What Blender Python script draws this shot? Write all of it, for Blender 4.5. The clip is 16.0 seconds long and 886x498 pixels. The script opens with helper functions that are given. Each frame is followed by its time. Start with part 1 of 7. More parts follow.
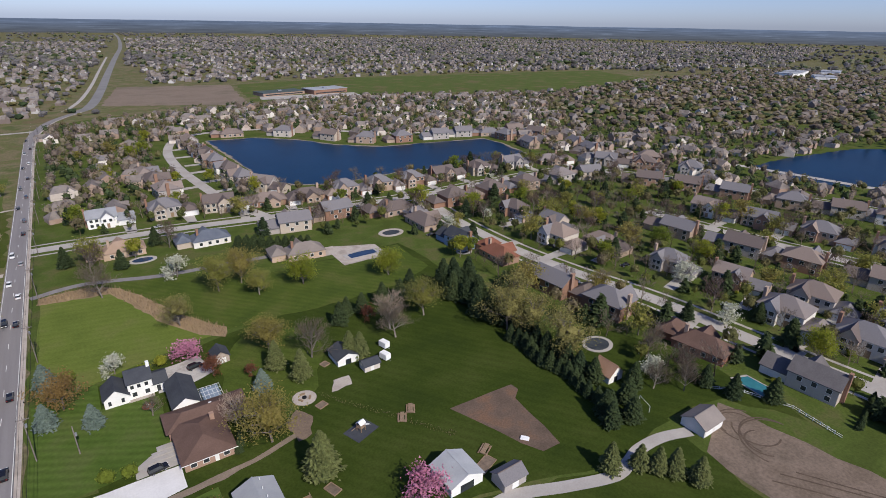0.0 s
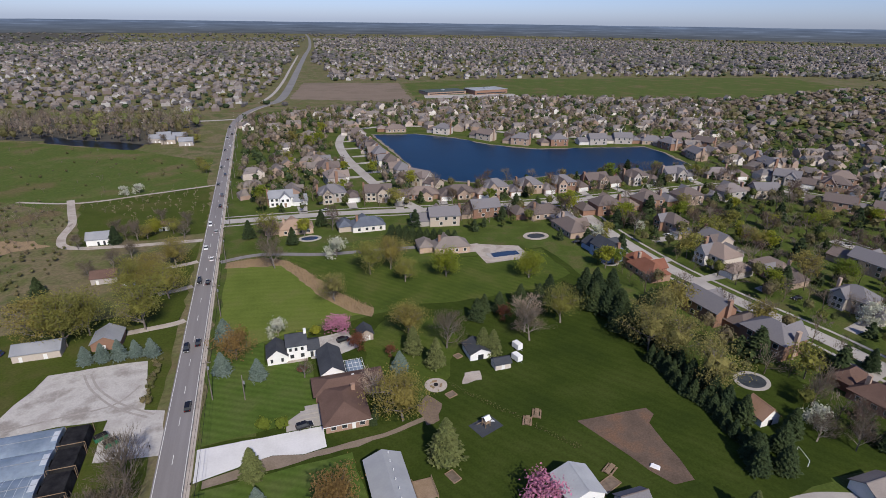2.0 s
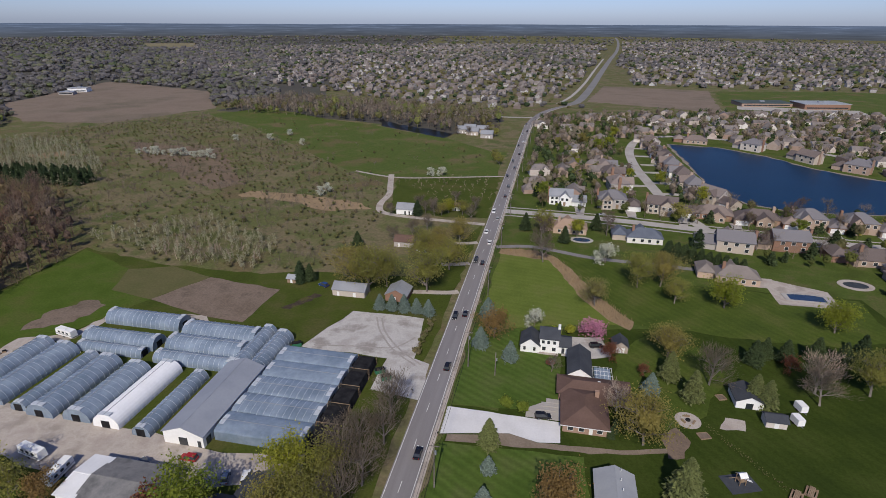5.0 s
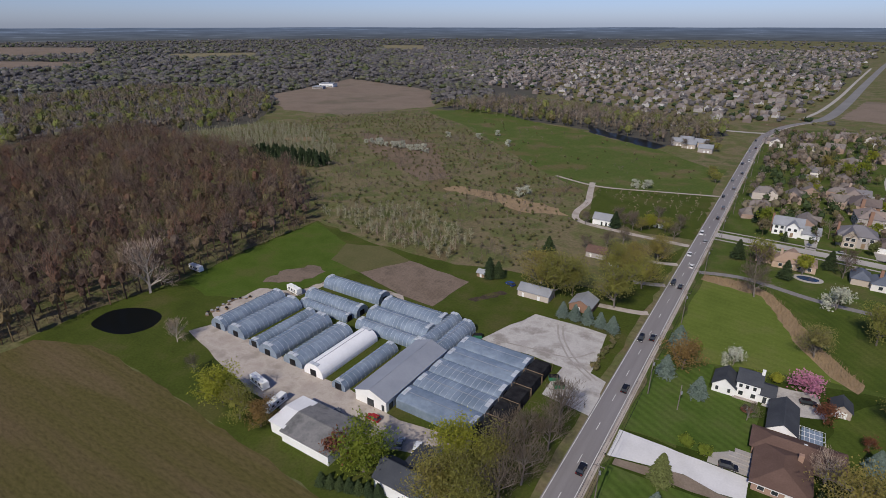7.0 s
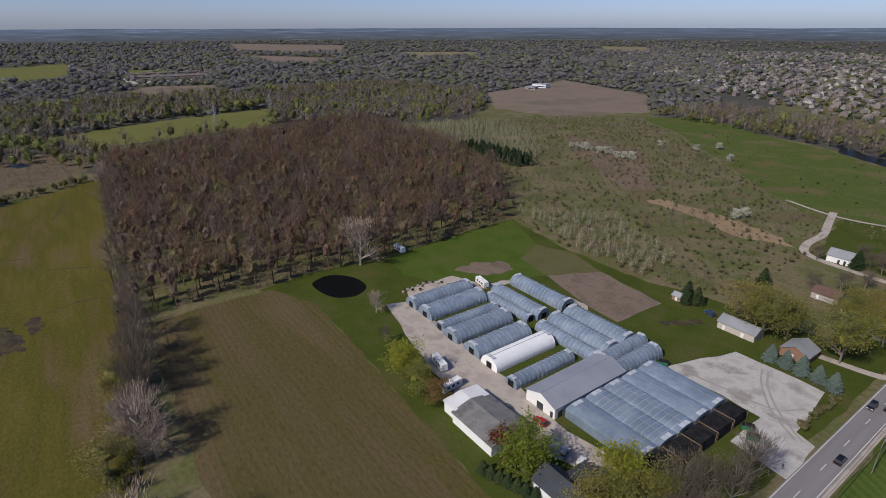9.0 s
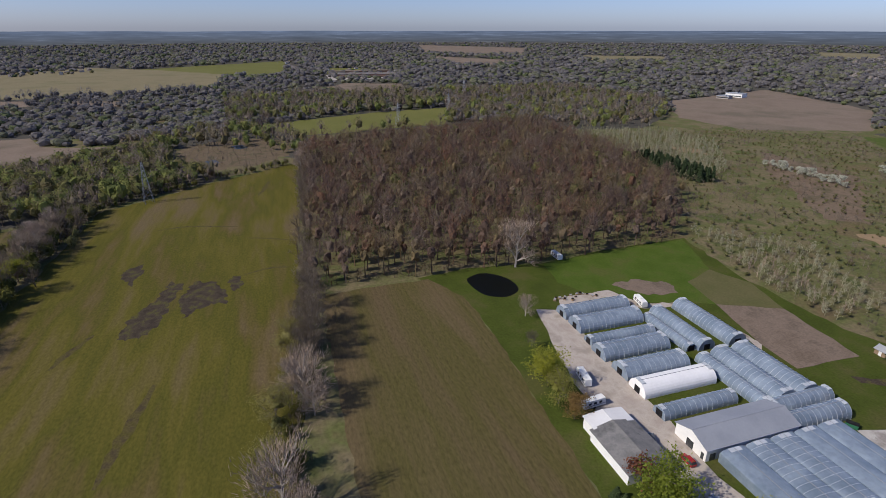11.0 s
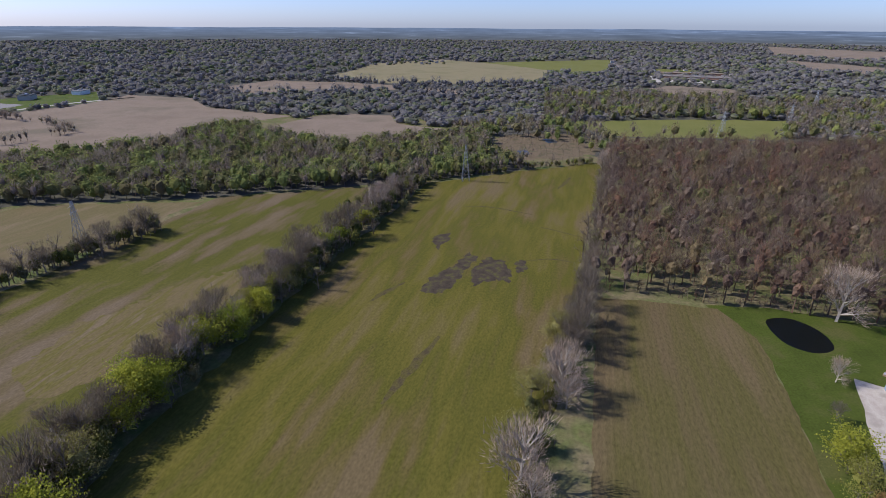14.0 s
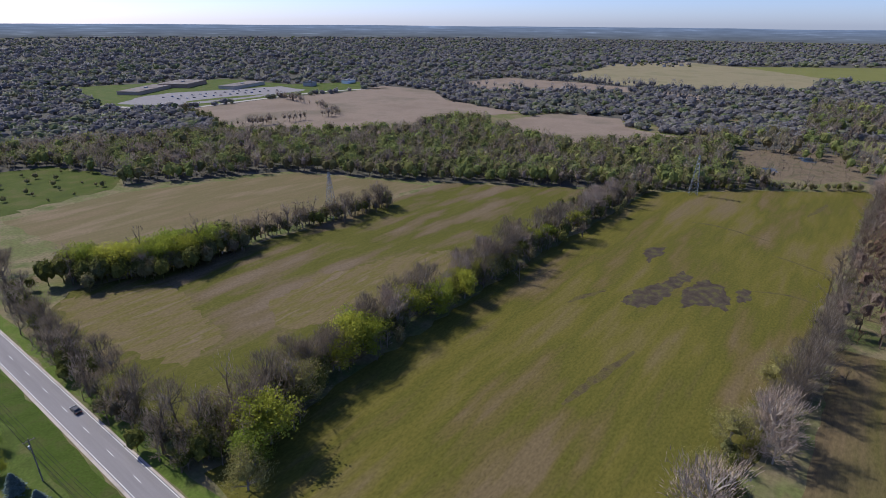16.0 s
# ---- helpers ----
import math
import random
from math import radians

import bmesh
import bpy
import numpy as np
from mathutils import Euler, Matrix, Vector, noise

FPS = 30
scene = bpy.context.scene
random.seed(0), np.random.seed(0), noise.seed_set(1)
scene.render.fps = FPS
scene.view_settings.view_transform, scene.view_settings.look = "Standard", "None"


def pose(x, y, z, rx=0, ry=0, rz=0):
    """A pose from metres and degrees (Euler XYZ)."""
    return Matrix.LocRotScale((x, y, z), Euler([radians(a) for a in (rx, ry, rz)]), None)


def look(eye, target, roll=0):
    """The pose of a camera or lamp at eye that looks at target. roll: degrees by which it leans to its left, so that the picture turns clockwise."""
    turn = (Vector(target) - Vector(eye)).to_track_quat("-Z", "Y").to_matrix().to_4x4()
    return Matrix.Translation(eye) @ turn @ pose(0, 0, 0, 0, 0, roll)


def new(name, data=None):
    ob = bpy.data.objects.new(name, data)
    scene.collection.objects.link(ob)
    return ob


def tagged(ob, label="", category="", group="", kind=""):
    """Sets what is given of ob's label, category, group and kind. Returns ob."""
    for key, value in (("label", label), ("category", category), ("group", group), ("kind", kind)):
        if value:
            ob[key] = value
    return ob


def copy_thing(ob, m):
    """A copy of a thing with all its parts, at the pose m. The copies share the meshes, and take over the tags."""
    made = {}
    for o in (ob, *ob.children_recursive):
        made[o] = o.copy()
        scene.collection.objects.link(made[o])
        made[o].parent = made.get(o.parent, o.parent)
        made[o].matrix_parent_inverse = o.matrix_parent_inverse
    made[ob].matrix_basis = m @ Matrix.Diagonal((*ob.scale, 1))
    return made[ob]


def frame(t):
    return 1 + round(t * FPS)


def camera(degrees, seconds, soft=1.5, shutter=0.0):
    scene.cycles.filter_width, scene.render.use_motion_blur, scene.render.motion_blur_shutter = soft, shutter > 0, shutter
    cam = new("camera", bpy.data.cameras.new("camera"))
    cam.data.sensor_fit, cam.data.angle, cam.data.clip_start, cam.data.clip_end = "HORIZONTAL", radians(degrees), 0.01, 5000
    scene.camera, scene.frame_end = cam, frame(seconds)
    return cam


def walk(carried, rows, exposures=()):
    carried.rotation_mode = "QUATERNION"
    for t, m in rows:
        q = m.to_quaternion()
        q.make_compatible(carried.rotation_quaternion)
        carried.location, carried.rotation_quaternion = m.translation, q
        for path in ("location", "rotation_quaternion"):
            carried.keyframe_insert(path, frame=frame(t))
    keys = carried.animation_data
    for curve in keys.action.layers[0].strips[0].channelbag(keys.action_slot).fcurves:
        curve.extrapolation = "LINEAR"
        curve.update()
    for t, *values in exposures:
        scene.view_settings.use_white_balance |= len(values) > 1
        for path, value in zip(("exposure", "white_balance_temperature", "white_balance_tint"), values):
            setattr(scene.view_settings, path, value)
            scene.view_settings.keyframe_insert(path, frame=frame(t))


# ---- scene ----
cam = camera(78.37, 16.0, soft=0.7)
PATH = [
    (0.0, pose(0.04, 5.73, 105.27, 67.31, -0.85, -34.20)),
    (0.5, pose(-0.13, 5.37, 105.45, 67.29, -0.78, -30.38)),
    (1.0, pose(-0.31, 5.06, 105.65, 67.28, -0.80, -26.83)),
    (1.5, pose(-0.56, 4.72, 105.82, 67.27, -0.77, -23.39)),
    (2.0, pose(-0.88, 4.26, 105.95, 67.23, -0.68, -18.05)),
    (2.5, pose(-1.19, 3.75, 105.99, 67.19, -0.61, -12.79)),
    (3.0, pose(-1.51, 3.28, 105.94, 67.17, -0.59, -8.59)),
    (3.5, pose(-1.82, 2.80, 105.76, 67.19, -0.56, -4.36)),
    (6.0, pose(-2.24, 0.82, 106.34, 67.43, 0.05, 22.01)),
    (6.5, pose(-2.17, 0.15, 106.66, 67.48, 0.08, 26.67)),
    (7.0, pose(-2.08, -0.54, 107.07, 67.57, 0.03, 32.88)),
    (7.5, pose(-1.94, -1.23, 107.54, 67.59, 0.21, 39.89)),
    (8.0, pose(-1.73, -1.88, 108.04, 67.57, 0.14, 45.64)),
    (10.5, pose(-0.85, -2.46, 108.83, 67.84, 0.12, 66.55)),
    (11.0, pose(-0.35, -2.68, 109.23, 67.86, 0.01, 71.93)),
    (11.5, pose(0.25, -2.87, 109.59, 67.83, -0.06, 76.71)),
    (12.0, pose(0.98, -2.98, 109.94, 67.80, -0.07, 81.99)),
    (12.5, pose(1.82, -3.12, 110.29, 67.76, -0.16, 88.29)),
    (13.0, pose(2.42, -3.28, 110.63, 67.69, -0.22, 94.01)),
    (13.5, pose(3.01, -3.50, 110.86, 67.64, -0.34, 98.32)),
    (14.0, pose(3.67, -3.68, 110.90, 67.59, -0.32, 103.60)),
    (14.5, pose(4.39, -3.67, 110.87, 67.53, -0.35, 109.93)),
    (15.0, pose(5.09, -3.34, 110.88, 67.46, -0.34, 116.91)),
    (15.5, pose(5.72, -2.70, 110.89, 67.37, -0.42, 122.17)),
    (16.0, pose(6.33, -1.98, 110.87, 67.39, -0.43, 126.89)),
]
EXPOSURES = [(0.0, 0.12, 6320, 12), (3.5, -0.07, 6320, 12), (7.0, -0.22, 6380, 12), (11.0, -0.04, 6420, 12), (14.5, 0.42, 5960, 12), (16.0, 0.40, 5960, 12)]
walk(cam, PATH, EXPOSURES)

# ---- world and sun ----
SUN_AZ, SUN_EL = radians(176), radians(41)   # compass bearing of the sun, and its height
world = bpy.data.worlds.new("sky")
scene.world = world
world.use_nodes = True
wn = world.node_tree
sky = wn.nodes.new("ShaderNodeTexSky")
sky.sky_type, sky.sun_disc = "NISHITA", False
sky.sun_elevation, sky.sun_rotation = SUN_EL, SUN_AZ
sky.air_density, sky.dust_density, sky.ozone_density = 0.75, 0.6, 4.0
wn.nodes["Background"].inputs[1].default_value = 0.108
tint = wn.nodes.new("ShaderNodeMix")
tint.data_type, tint.blend_type = "RGBA", "MULTIPLY"
tint.inputs[0].default_value = 1.0
tint.inputs[7].default_value = (0.91, 0.91, 1.14, 1)
wn.links.new(sky.outputs[0], tint.inputs[6])
wn.links.new(tint.outputs[2], wn.nodes["Background"].inputs[0])
sun_data = bpy.data.lights.new("sun", "SUN")
sun_data.energy, sun_data.angle, sun_data.color = 4.1, radians(0.6), (1.0, 0.92, 0.78)
sun = new("sun", sun_data)
to_sun = Vector((math.sin(SUN_AZ) * math.cos(SUN_EL), math.cos(SUN_AZ) * math.cos(SUN_EL), math.sin(SUN_EL)))
sun.matrix_world = look(to_sun * 400, (0, 0, 0))

# ---- materials ----
MATS = {}


def surf(name, cols, big=30.0, fine=1.5, amount=0.5, rough=0.9, bump=0.0, rnd=0.0, island=0.0, hue=0.0, tone=0.0,
         metal=0.0, leafy=0.0, stripe=None, local=False, stretch=None, spec=0.04):
    """A surface with colour drifting at two scales. stripe: (metres, turn in degrees, depth)."""
    m = bpy.data.materials.new(name)
    m.use_nodes = True
    nt = m.node_tree
    N, L = nt.nodes.new, nt.links.new
    bsdf = nt.nodes["Principled BSDF"]
    bsdf.inputs["Roughness"].default_value, bsdf.inputs["Metallic"].default_value = rough, metal
    bsdf.inputs["Specular IOR Level"].default_value = spec
    geo = N("ShaderNodeNewGeometry")
    place = geo.outputs["Position"]
    if local:
        place = N("ShaderNodeTexCoord").outputs["Object"]
    if stretch:
        mp = N("ShaderNodeMapping")
        mp.inputs["Rotation"].default_value = (0, 0, radians(stretch[2]))
        mp.inputs["Scale"].default_value = (stretch[0], stretch[1], 1)
        L(place, mp.inputs["Vector"])
        place_big = mp.outputs[0]
        mf = N("ShaderNodeMapping")
        mf.inputs["Rotation"].default_value = (0, 0, radians(stretch[2]))
        mf.inputs["Scale"].default_value = (min(1, stretch[0] * 1.7), 1, 1)
        L(place, mf.inputs["Vector"])
        place_fine = mf.outputs[0]
    else:
        place_big = place_fine = place

    def noise_at(size, detail, src):
        n = N("ShaderNodeTexNoise")
        n.inputs["Scale"].default_value, n.inputs["Detail"].default_value = 1.0 / size, detail
        n.inputs["Roughness"].default_value = 0.6
        L(src, n.inputs["Vector"])
        return n.outputs["Fac"]

    def calc(op, a, b):
        n = N("ShaderNodeMath")
        n.operation = op
        for i, v in enumerate((a, b)):
            if isinstance(v, (int, float)):
                n.inputs[i].default_value = v
            else:
                L(v, n.inputs[i])
        return n.outputs[0]

    ramp = N("ShaderNodeValToRGB")
    els = ramp.color_ramp.elements
    span = [0.5] if len(cols) == 1 else [0.35 + 0.30 * i / (len(cols) - 1) for i in range(len(cols))]
    for i, c in enumerate(cols):
        e = els[i] if i < 2 else els.new(span[i])
        e.position, e.color = span[i], (*c, 1)
    if len(cols) == 1:
        els[1].position, els[1].color = 1.0, (*cols[0], 1)
    fac = noise_at(big, 4, place_big)
    if tone:
        at = N("ShaderNodeAttribute")
        at.attribute_name = "tone"
        fac = calc("ADD", calc("MULTIPLY", at.outputs["Fac"], tone), calc("MULTIPLY", fac, 1 - tone))
    if rnd:
        info = N("ShaderNodeObjectInfo").outputs["Random"]
        fac = calc("ADD", calc("MULTIPLY", info, rnd), calc("MULTIPLY", fac, 1 - rnd))
    L(fac, ramp.inputs[0])
    fine_fac = noise_at(fine, 5, place_fine)
    value = calc("ADD", calc("MULTIPLY", fine_fac, amount * 2), 1 - amount)
    if island:
        value = calc("ADD", value, calc("MULTIPLY", calc("SUBTRACT", geo.outputs["Random Per Island"], 0.5), island))
    if stripe:
        sep = N("ShaderNodeSeparateXYZ")
        L(place, sep.inputs[0])
        a = radians(stripe[1])
        u = calc("ADD", calc("MULTIPLY", sep.outputs[0], math.cos(a)), calc("MULTIPLY", sep.outputs[1], math.sin(a)))
        u = calc("ADD", u, calc("MULTIPLY", noise_at(25, 2, place), stripe[0] * 0.8))
        w = calc("SINE", calc("MULTIPLY", u, math.tau / stripe[0]), 0)
        patchy = noise_at(18, 2, place)
        value = calc("ADD", value, calc("MULTIPLY", calc("MULTIPLY", w, patchy), stripe[2]))
    hs = N("ShaderNodeHueSaturation")
    L(value, hs.inputs["Value"])
    if hue:
        L(calc("ADD", calc("MULTIPLY", calc("SUBTRACT", geo.outputs["Random Per Island"], 0.5), hue), 0.5), hs.inputs["Hue"])
    L(ramp.outputs[0], hs.inputs["Color"])
    L(hs.outputs[0], bsdf.inputs["Base Color"])
    if bump:
        b = N("ShaderNodeBump")
        b.inputs["Strength"].default_value, b.inputs["Distance"].default_value = 0.6, bump
        L(fine_fac, b.inputs["Height"])
        L(b.outputs[0], bsdf.inputs["Normal"])
    if leafy:
        tr = N("ShaderNodeBsdfTranslucent")
        L(hs.outputs[0], tr.inputs[0])
        mix = N("ShaderNodeMixShader")
        mix.inputs[0].default_value = leafy
        L(bsdf.outputs[0], mix.inputs[1])
        L(tr.outputs[0], mix.inputs[2])
        L(mix.outputs[0], nt.nodes["Material Output"].inputs[0])
    MATS[name] = m
    return m


def film(name, cols, clear):
    """Clear plastic film, through which the inside shows dimly."""
    m = surf(name, cols, 6, 1.2, .18, rough=.25, spec=.5)
    nt = m.node_tree
    see, mix = nt.nodes.new("ShaderNodeBsdfTransparent"), nt.nodes.new("ShaderNodeMixShader")
    mix.inputs[0].default_value = clear
    nt.links.new(nt.nodes["Principled BSDF"].outputs[0], mix.inputs[1])
    nt.links.new(see.outputs[0], mix.inputs[2])
    nt.links.new(mix.outputs[0], nt.nodes["Material Output"].inputs[0])
    return m


TWIG_WOOD = surf("grey_wood_twigs", [(.181, .146, .119), (.231, .186, .149), (.294, .240, .189), (.250, .222, .143)], 9, .6, .3, island=.45, tone=.7, leafy=.4)
WET_MEADOW = surf("wet_meadow_grass", [(.120, .106, .046), (.086, .105, .029), (.074, .103, .024), (.094, .112, .033), (.134, .112, .055)], 45, 2.0, .4)
LAND = surf("rough_grassland", [(.140, .110, .060), (.107, .118, .043), (.165, .136, .079), (.088, .106, .036)], 38, 1.6, .6)
LAWN = surf("lawn_grass", [(.030, .046, .009), (.038, .056, .010), (.049, .066, .014)], 22, .7, .45, stripe=(3.2, 35, .10))
LAWN_MID = surf("garden_grass", [(.052, .076, .015), (.065, .091, .017), (.084, .099, .025)], 15, .7, .45, stripe=(3.0, 40, .12))
PASTURE = surf("pasture_grass", [(.049, .065, .013), (.060, .078, .015), (.080, .082, .026)], 16, .8, .5)
LAWN_PLAIN = surf("yard_grass", [(.058, .078, .018), (.072, .10, .022), (.10, .10, .038)], 14, .8, .5)
WHEAT = surf("young_wheat", [(.126, .095, .049), (.104, .084, .028), (.086, .082, .017), (.104, .093, .020), (.118, .097, .034), (.128, .099, .051)], 40, .8, .6, stretch=(.3, 1.6, 4), stripe=(3.4, 87, .05))
WHEAT_THIN = surf("thin_wheat", [(.135, .104, .065), (.111, .087, .044), (.078, .077, .017), (.087, .084, .020), (.115, .089, .048), (.135, .104, .068)], 42, .8, .6, stretch=(.35, 1.3, 6), stripe=(4.0, 84, .045))
TILLED = surf("sprouting_tilled_field", [(.109, .082, .044), (.089, .078, .028), (.125, .092, .052)], 40, .7, .55, stretch=(.2, 1.6, 2), stripe=(2.2, 90, .085))
SOIL = surf("bare_soil", [(.157, .121, .091), (.195, .150, .116), (.133, .106, .080)], 14, .8, .5, stripe=(2.0, 10, .04))
SOIL_FAR = surf("dry_field_soil", [(.178, .140, .106), (.212, .166, .128), (.153, .128, .093)], 90, 3, .25)
MUD = surf("wet_dark_soil", [(.045, .036, .028), (.065, .052, .038), (.085, .078, .03)], 4, .5, .6, rough=.9)
REED = surf("dry_reeds_ground", [(.30, .22, .13), (.25, .18, .11)], 6, .5, .4)
GRAVEL = surf("pale_gravel", [(.38, .355, .33), (.47, .45, .42), (.29, .265, .24)], 9, .5, .3, rough=.95)
DRIVE = surf("dusty_gravel_drive", [(.36, .31, .27), (.44, .39, .34), (.32, .28, .24)], 8, .4, .25)
ASPHALT = surf("worn_asphalt", [(.202, .189, .189), (.234, .221, .221)], 9, .25, .15, stretch=(4, .15, 0))
CONCRETE = surf("concrete_paving", [(.34, .315, .29), (.42, .395, .365)], 12, .5, .15)
PAINT = surf("white_road_paint", [(.72, .72, .70), (.6, .6, .58)], 3, .3, .15)
WATER = surf("lake_water", [(.003, .018, .045), (.004, .026, .062)], 120, 3, .2, rough=.3, bump=.05, spec=.05)
POND = surf("dark_pond_water", [(.005, .006, .005)], 20, 2, .2, rough=.3, spec=.08)
BARK = surf("grey_bark", [(.16, .135, .115), (.24, .21, .185)], 3, .3, .4)
BARK_PALE = surf("pale_bark", [(.30, .26, .225), (.38, .34, .30)], 3, .3, .3)
TWIG = surf("bare_twigs", [(.142, .100, .080), (.177, .124, .095), (.228, .131, .087), (.177, .135, .109), (.239, .186, .144), (.217, .168, .093)], 9, .6, .3, island=.45, tone=.88, leafy=.42)
# far foliage paled and greyed in its base colour, standing in for haze
FAR_TWIG = surf("haze_grey_far_twigs", [(.192, .184, .186), (.236, .223, .222), (.282, .267, .260)], 30, 2, .25, island=.3, tone=.7, leafy=.58)
FAR_OLIVE = surf("haze_olive_far_leaves", [(.205, .215, .160), (.238, .244, .170), (.279, .280, .184)], 30, 2, .25, island=.3, leafy=.58, tone=.7)
TWIG_HEDGE = surf("grey_hedge_twigs", [(.175, .142, .105), (.22, .18, .138), (.275, .225, .178)], 9, .6, .35, island=.4, tone=.7, leafy=.38)
TWIG_PALE = surf("pale_budding_twigs", [(.311, .236, .182), (.392, .311, .243)], 6, .5, .25, island=.3)
BUD = surf("olive_budding_leaves", [(.247, .240, .068), (.305, .300, .079), (.305, .258, .081)], 9, .6, .3, island=.35, leafy=.5, rnd=.5)
LEAF = surf("fresh_green_leaves", [(.205, .256, .044), (.281, .312, .044), (.346, .352, .054)], 9, .6, .25, island=.35, leafy=.55, rnd=.5)
LEAF_HEDGE = surf("fresh_hedge_leaves", [(.098, .106, .031), (.128, .136, .036), (.170, .166, .045), (.123, .123, .050)], 9, .6, .3, island=.5, leafy=.4, tone=.6)
FLOOR = surf("wood_floor_litter", [(.075, .071, .062), (.088, .082, .068), (.08, .08, .06)], 120, 6, .3)
LEAF_DK = surf("green_leaves", [(.085, .10, .038), (.115, .135, .042), (.155, .162, .046)], 9, .6, .3, island=.5, leafy=.4, tone=.6)
OLIVE = surf("olive_brush_leaves", [(.165, .135, .086), (.162, .15, .068), (.15, .157, .063), (.21, .178, .09)], 12, .6, .3, island=.5, leafy=.4, tone=.6)
RUST = surf("rust_red_buds", [(.19, .075, .05), (.22, .10, .055)], 9, .6, .25, island=.35, leafy=.4)
NEEDLE = surf("dark_conifer_needles", [(.036, .054, .026), (.052, .072, .03)], 5, .5, .3, island=.5, rnd=.4)
NEEDLE_LT = surf("spruce_needles", [(.098, .115, .042), (.13, .145, .055)], 5, .5, .3, island=.5)
NEEDLE_BL = surf("blue_spruce_needles", [(.115, .155, .132), (.149, .190, .161)], 5, .5, .3, island=.45)
WHITE_BLOOM = surf("white_blossom", [(.440, .451, .352), (.528, .533, .435)], 5, .5, .25, island=.3, leafy=.2)
PINK_BLOOM = surf("pink_blossom", [(.42, .16, .25), (.52, .23, .33)], 5, .5, .25, island=.4, leafy=.2)
WHITE = surf("white_siding", [(.74, .74, .72), (.80, .80, .78)], 4, .6, .08)
BRICK = surf("brick_wall", [(.26, .155, .11), (.33, .22, .165), (.38, .29, .23)], 30, .5, .2, rnd=.8)
SIDING = surf("house_siding", [(.441, .378, .315), (.609, .567, .514), (.735, .724, .693), (.378, .347, .326)], 30, .6, .12, rnd=.85)
SHINGLE = surf("roof_shingles", [(.14, .115, .107), (.205, .165, .145), (.26, .205, .172), (.18, .172, .18)], 40, .4, .25, rnd=.85)
SHINGLE_DK = surf("charcoal_shingles", [(.05, .055, .065), (.07, .075, .085)], 8, .4, .2)
SHINGLE_BR = surf("brown_shingles", [(.115, .074, .06), (.145, .094, .076)], 6, .35, .25)
SHINGLE_GR = surf("light_grey_metal_roof", [(.292, .305, .323), (.344, .357, .370)], 8, .6, .08, rough=.5)
GLASS = surf("dark_window_glass", [(.025, .03, .035), (.05, .055, .06)], 3, 1, .2, rough=.08, spec=.6)
TRIM = surf("white_trim", [(.72, .72, .70)], 3, .5, .08)
POLY = film("greenhouse_film", [(.210, .275, .358), (.266, .335, .429), (.333, .415, .507)], .3)
POLY_LIGHT = surf("pale_vent_sheet", [(.414, .448, .494), (.506, .540, .575)], 3, .6, .15, rough=.4)
POLY_WHITE = surf("white_plastic_sheet", [(.78, .78, .78), (.84, .84, .84)], 5, .8, .06, rough=.4)
STEEL = surf("galvanised_steel", [(.26, .275, .30), (.34, .355, .38)], 2, .3, .15, rough=.5, metal=.3)
BLACK = surf("black_shade_cloth", [(.012, .012, .014), (.03, .03, .032)], 3, .4, .3)
WOOD = surf("weathered_wood", [(.24, .17, .11), (.30, .22, .15)], 2, .2, .3)
POOLW = surf("pool_water", [(.03, .15, .17), (.04, .18, .20)], 4, .6, .2, rough=.08, spec=.5)
TYRE = surf("tyre_rubber", [(.02, .02, .02)], 1, .1, .2)

# ---- mesh helpers ----


def mesh_of(name, verts, faces, material):
    me = bpy.data.meshes.new(name)
    me.from_pydata([tuple(v) for v in verts], [], faces)
    me.materials.append(material)
    me.update()
    return me


def soup(name, tris, material, tone=None):
    """A mesh of loose triangles, n x 3 x 3."""
    tris = np.ascontiguousarray(tris, dtype=np.float32)
    n = len(tris)
    me = bpy.data.meshes.new(name)
    me.vertices.add(n * 3)
    me.loops.add(n * 3)
    me.polygons.add(n)
    me.vertices.foreach_set("co", tris.ravel())
    me.loops.foreach_set("vertex_index", np.arange(n * 3, dtype=np.int32))
    me.polygons.foreach_set("loop_start", np.arange(0, n * 3, 3, dtype=np.int32))
    if tone is not None:
        at = me.attributes.new("tone", "FLOAT", "POINT")
        at.data.foreach_set("value", np.repeat(np.asarray(tone, dtype=np.float32), 3))
    me.materials.append(material)
    me.update(calc_edges=True)
    return me


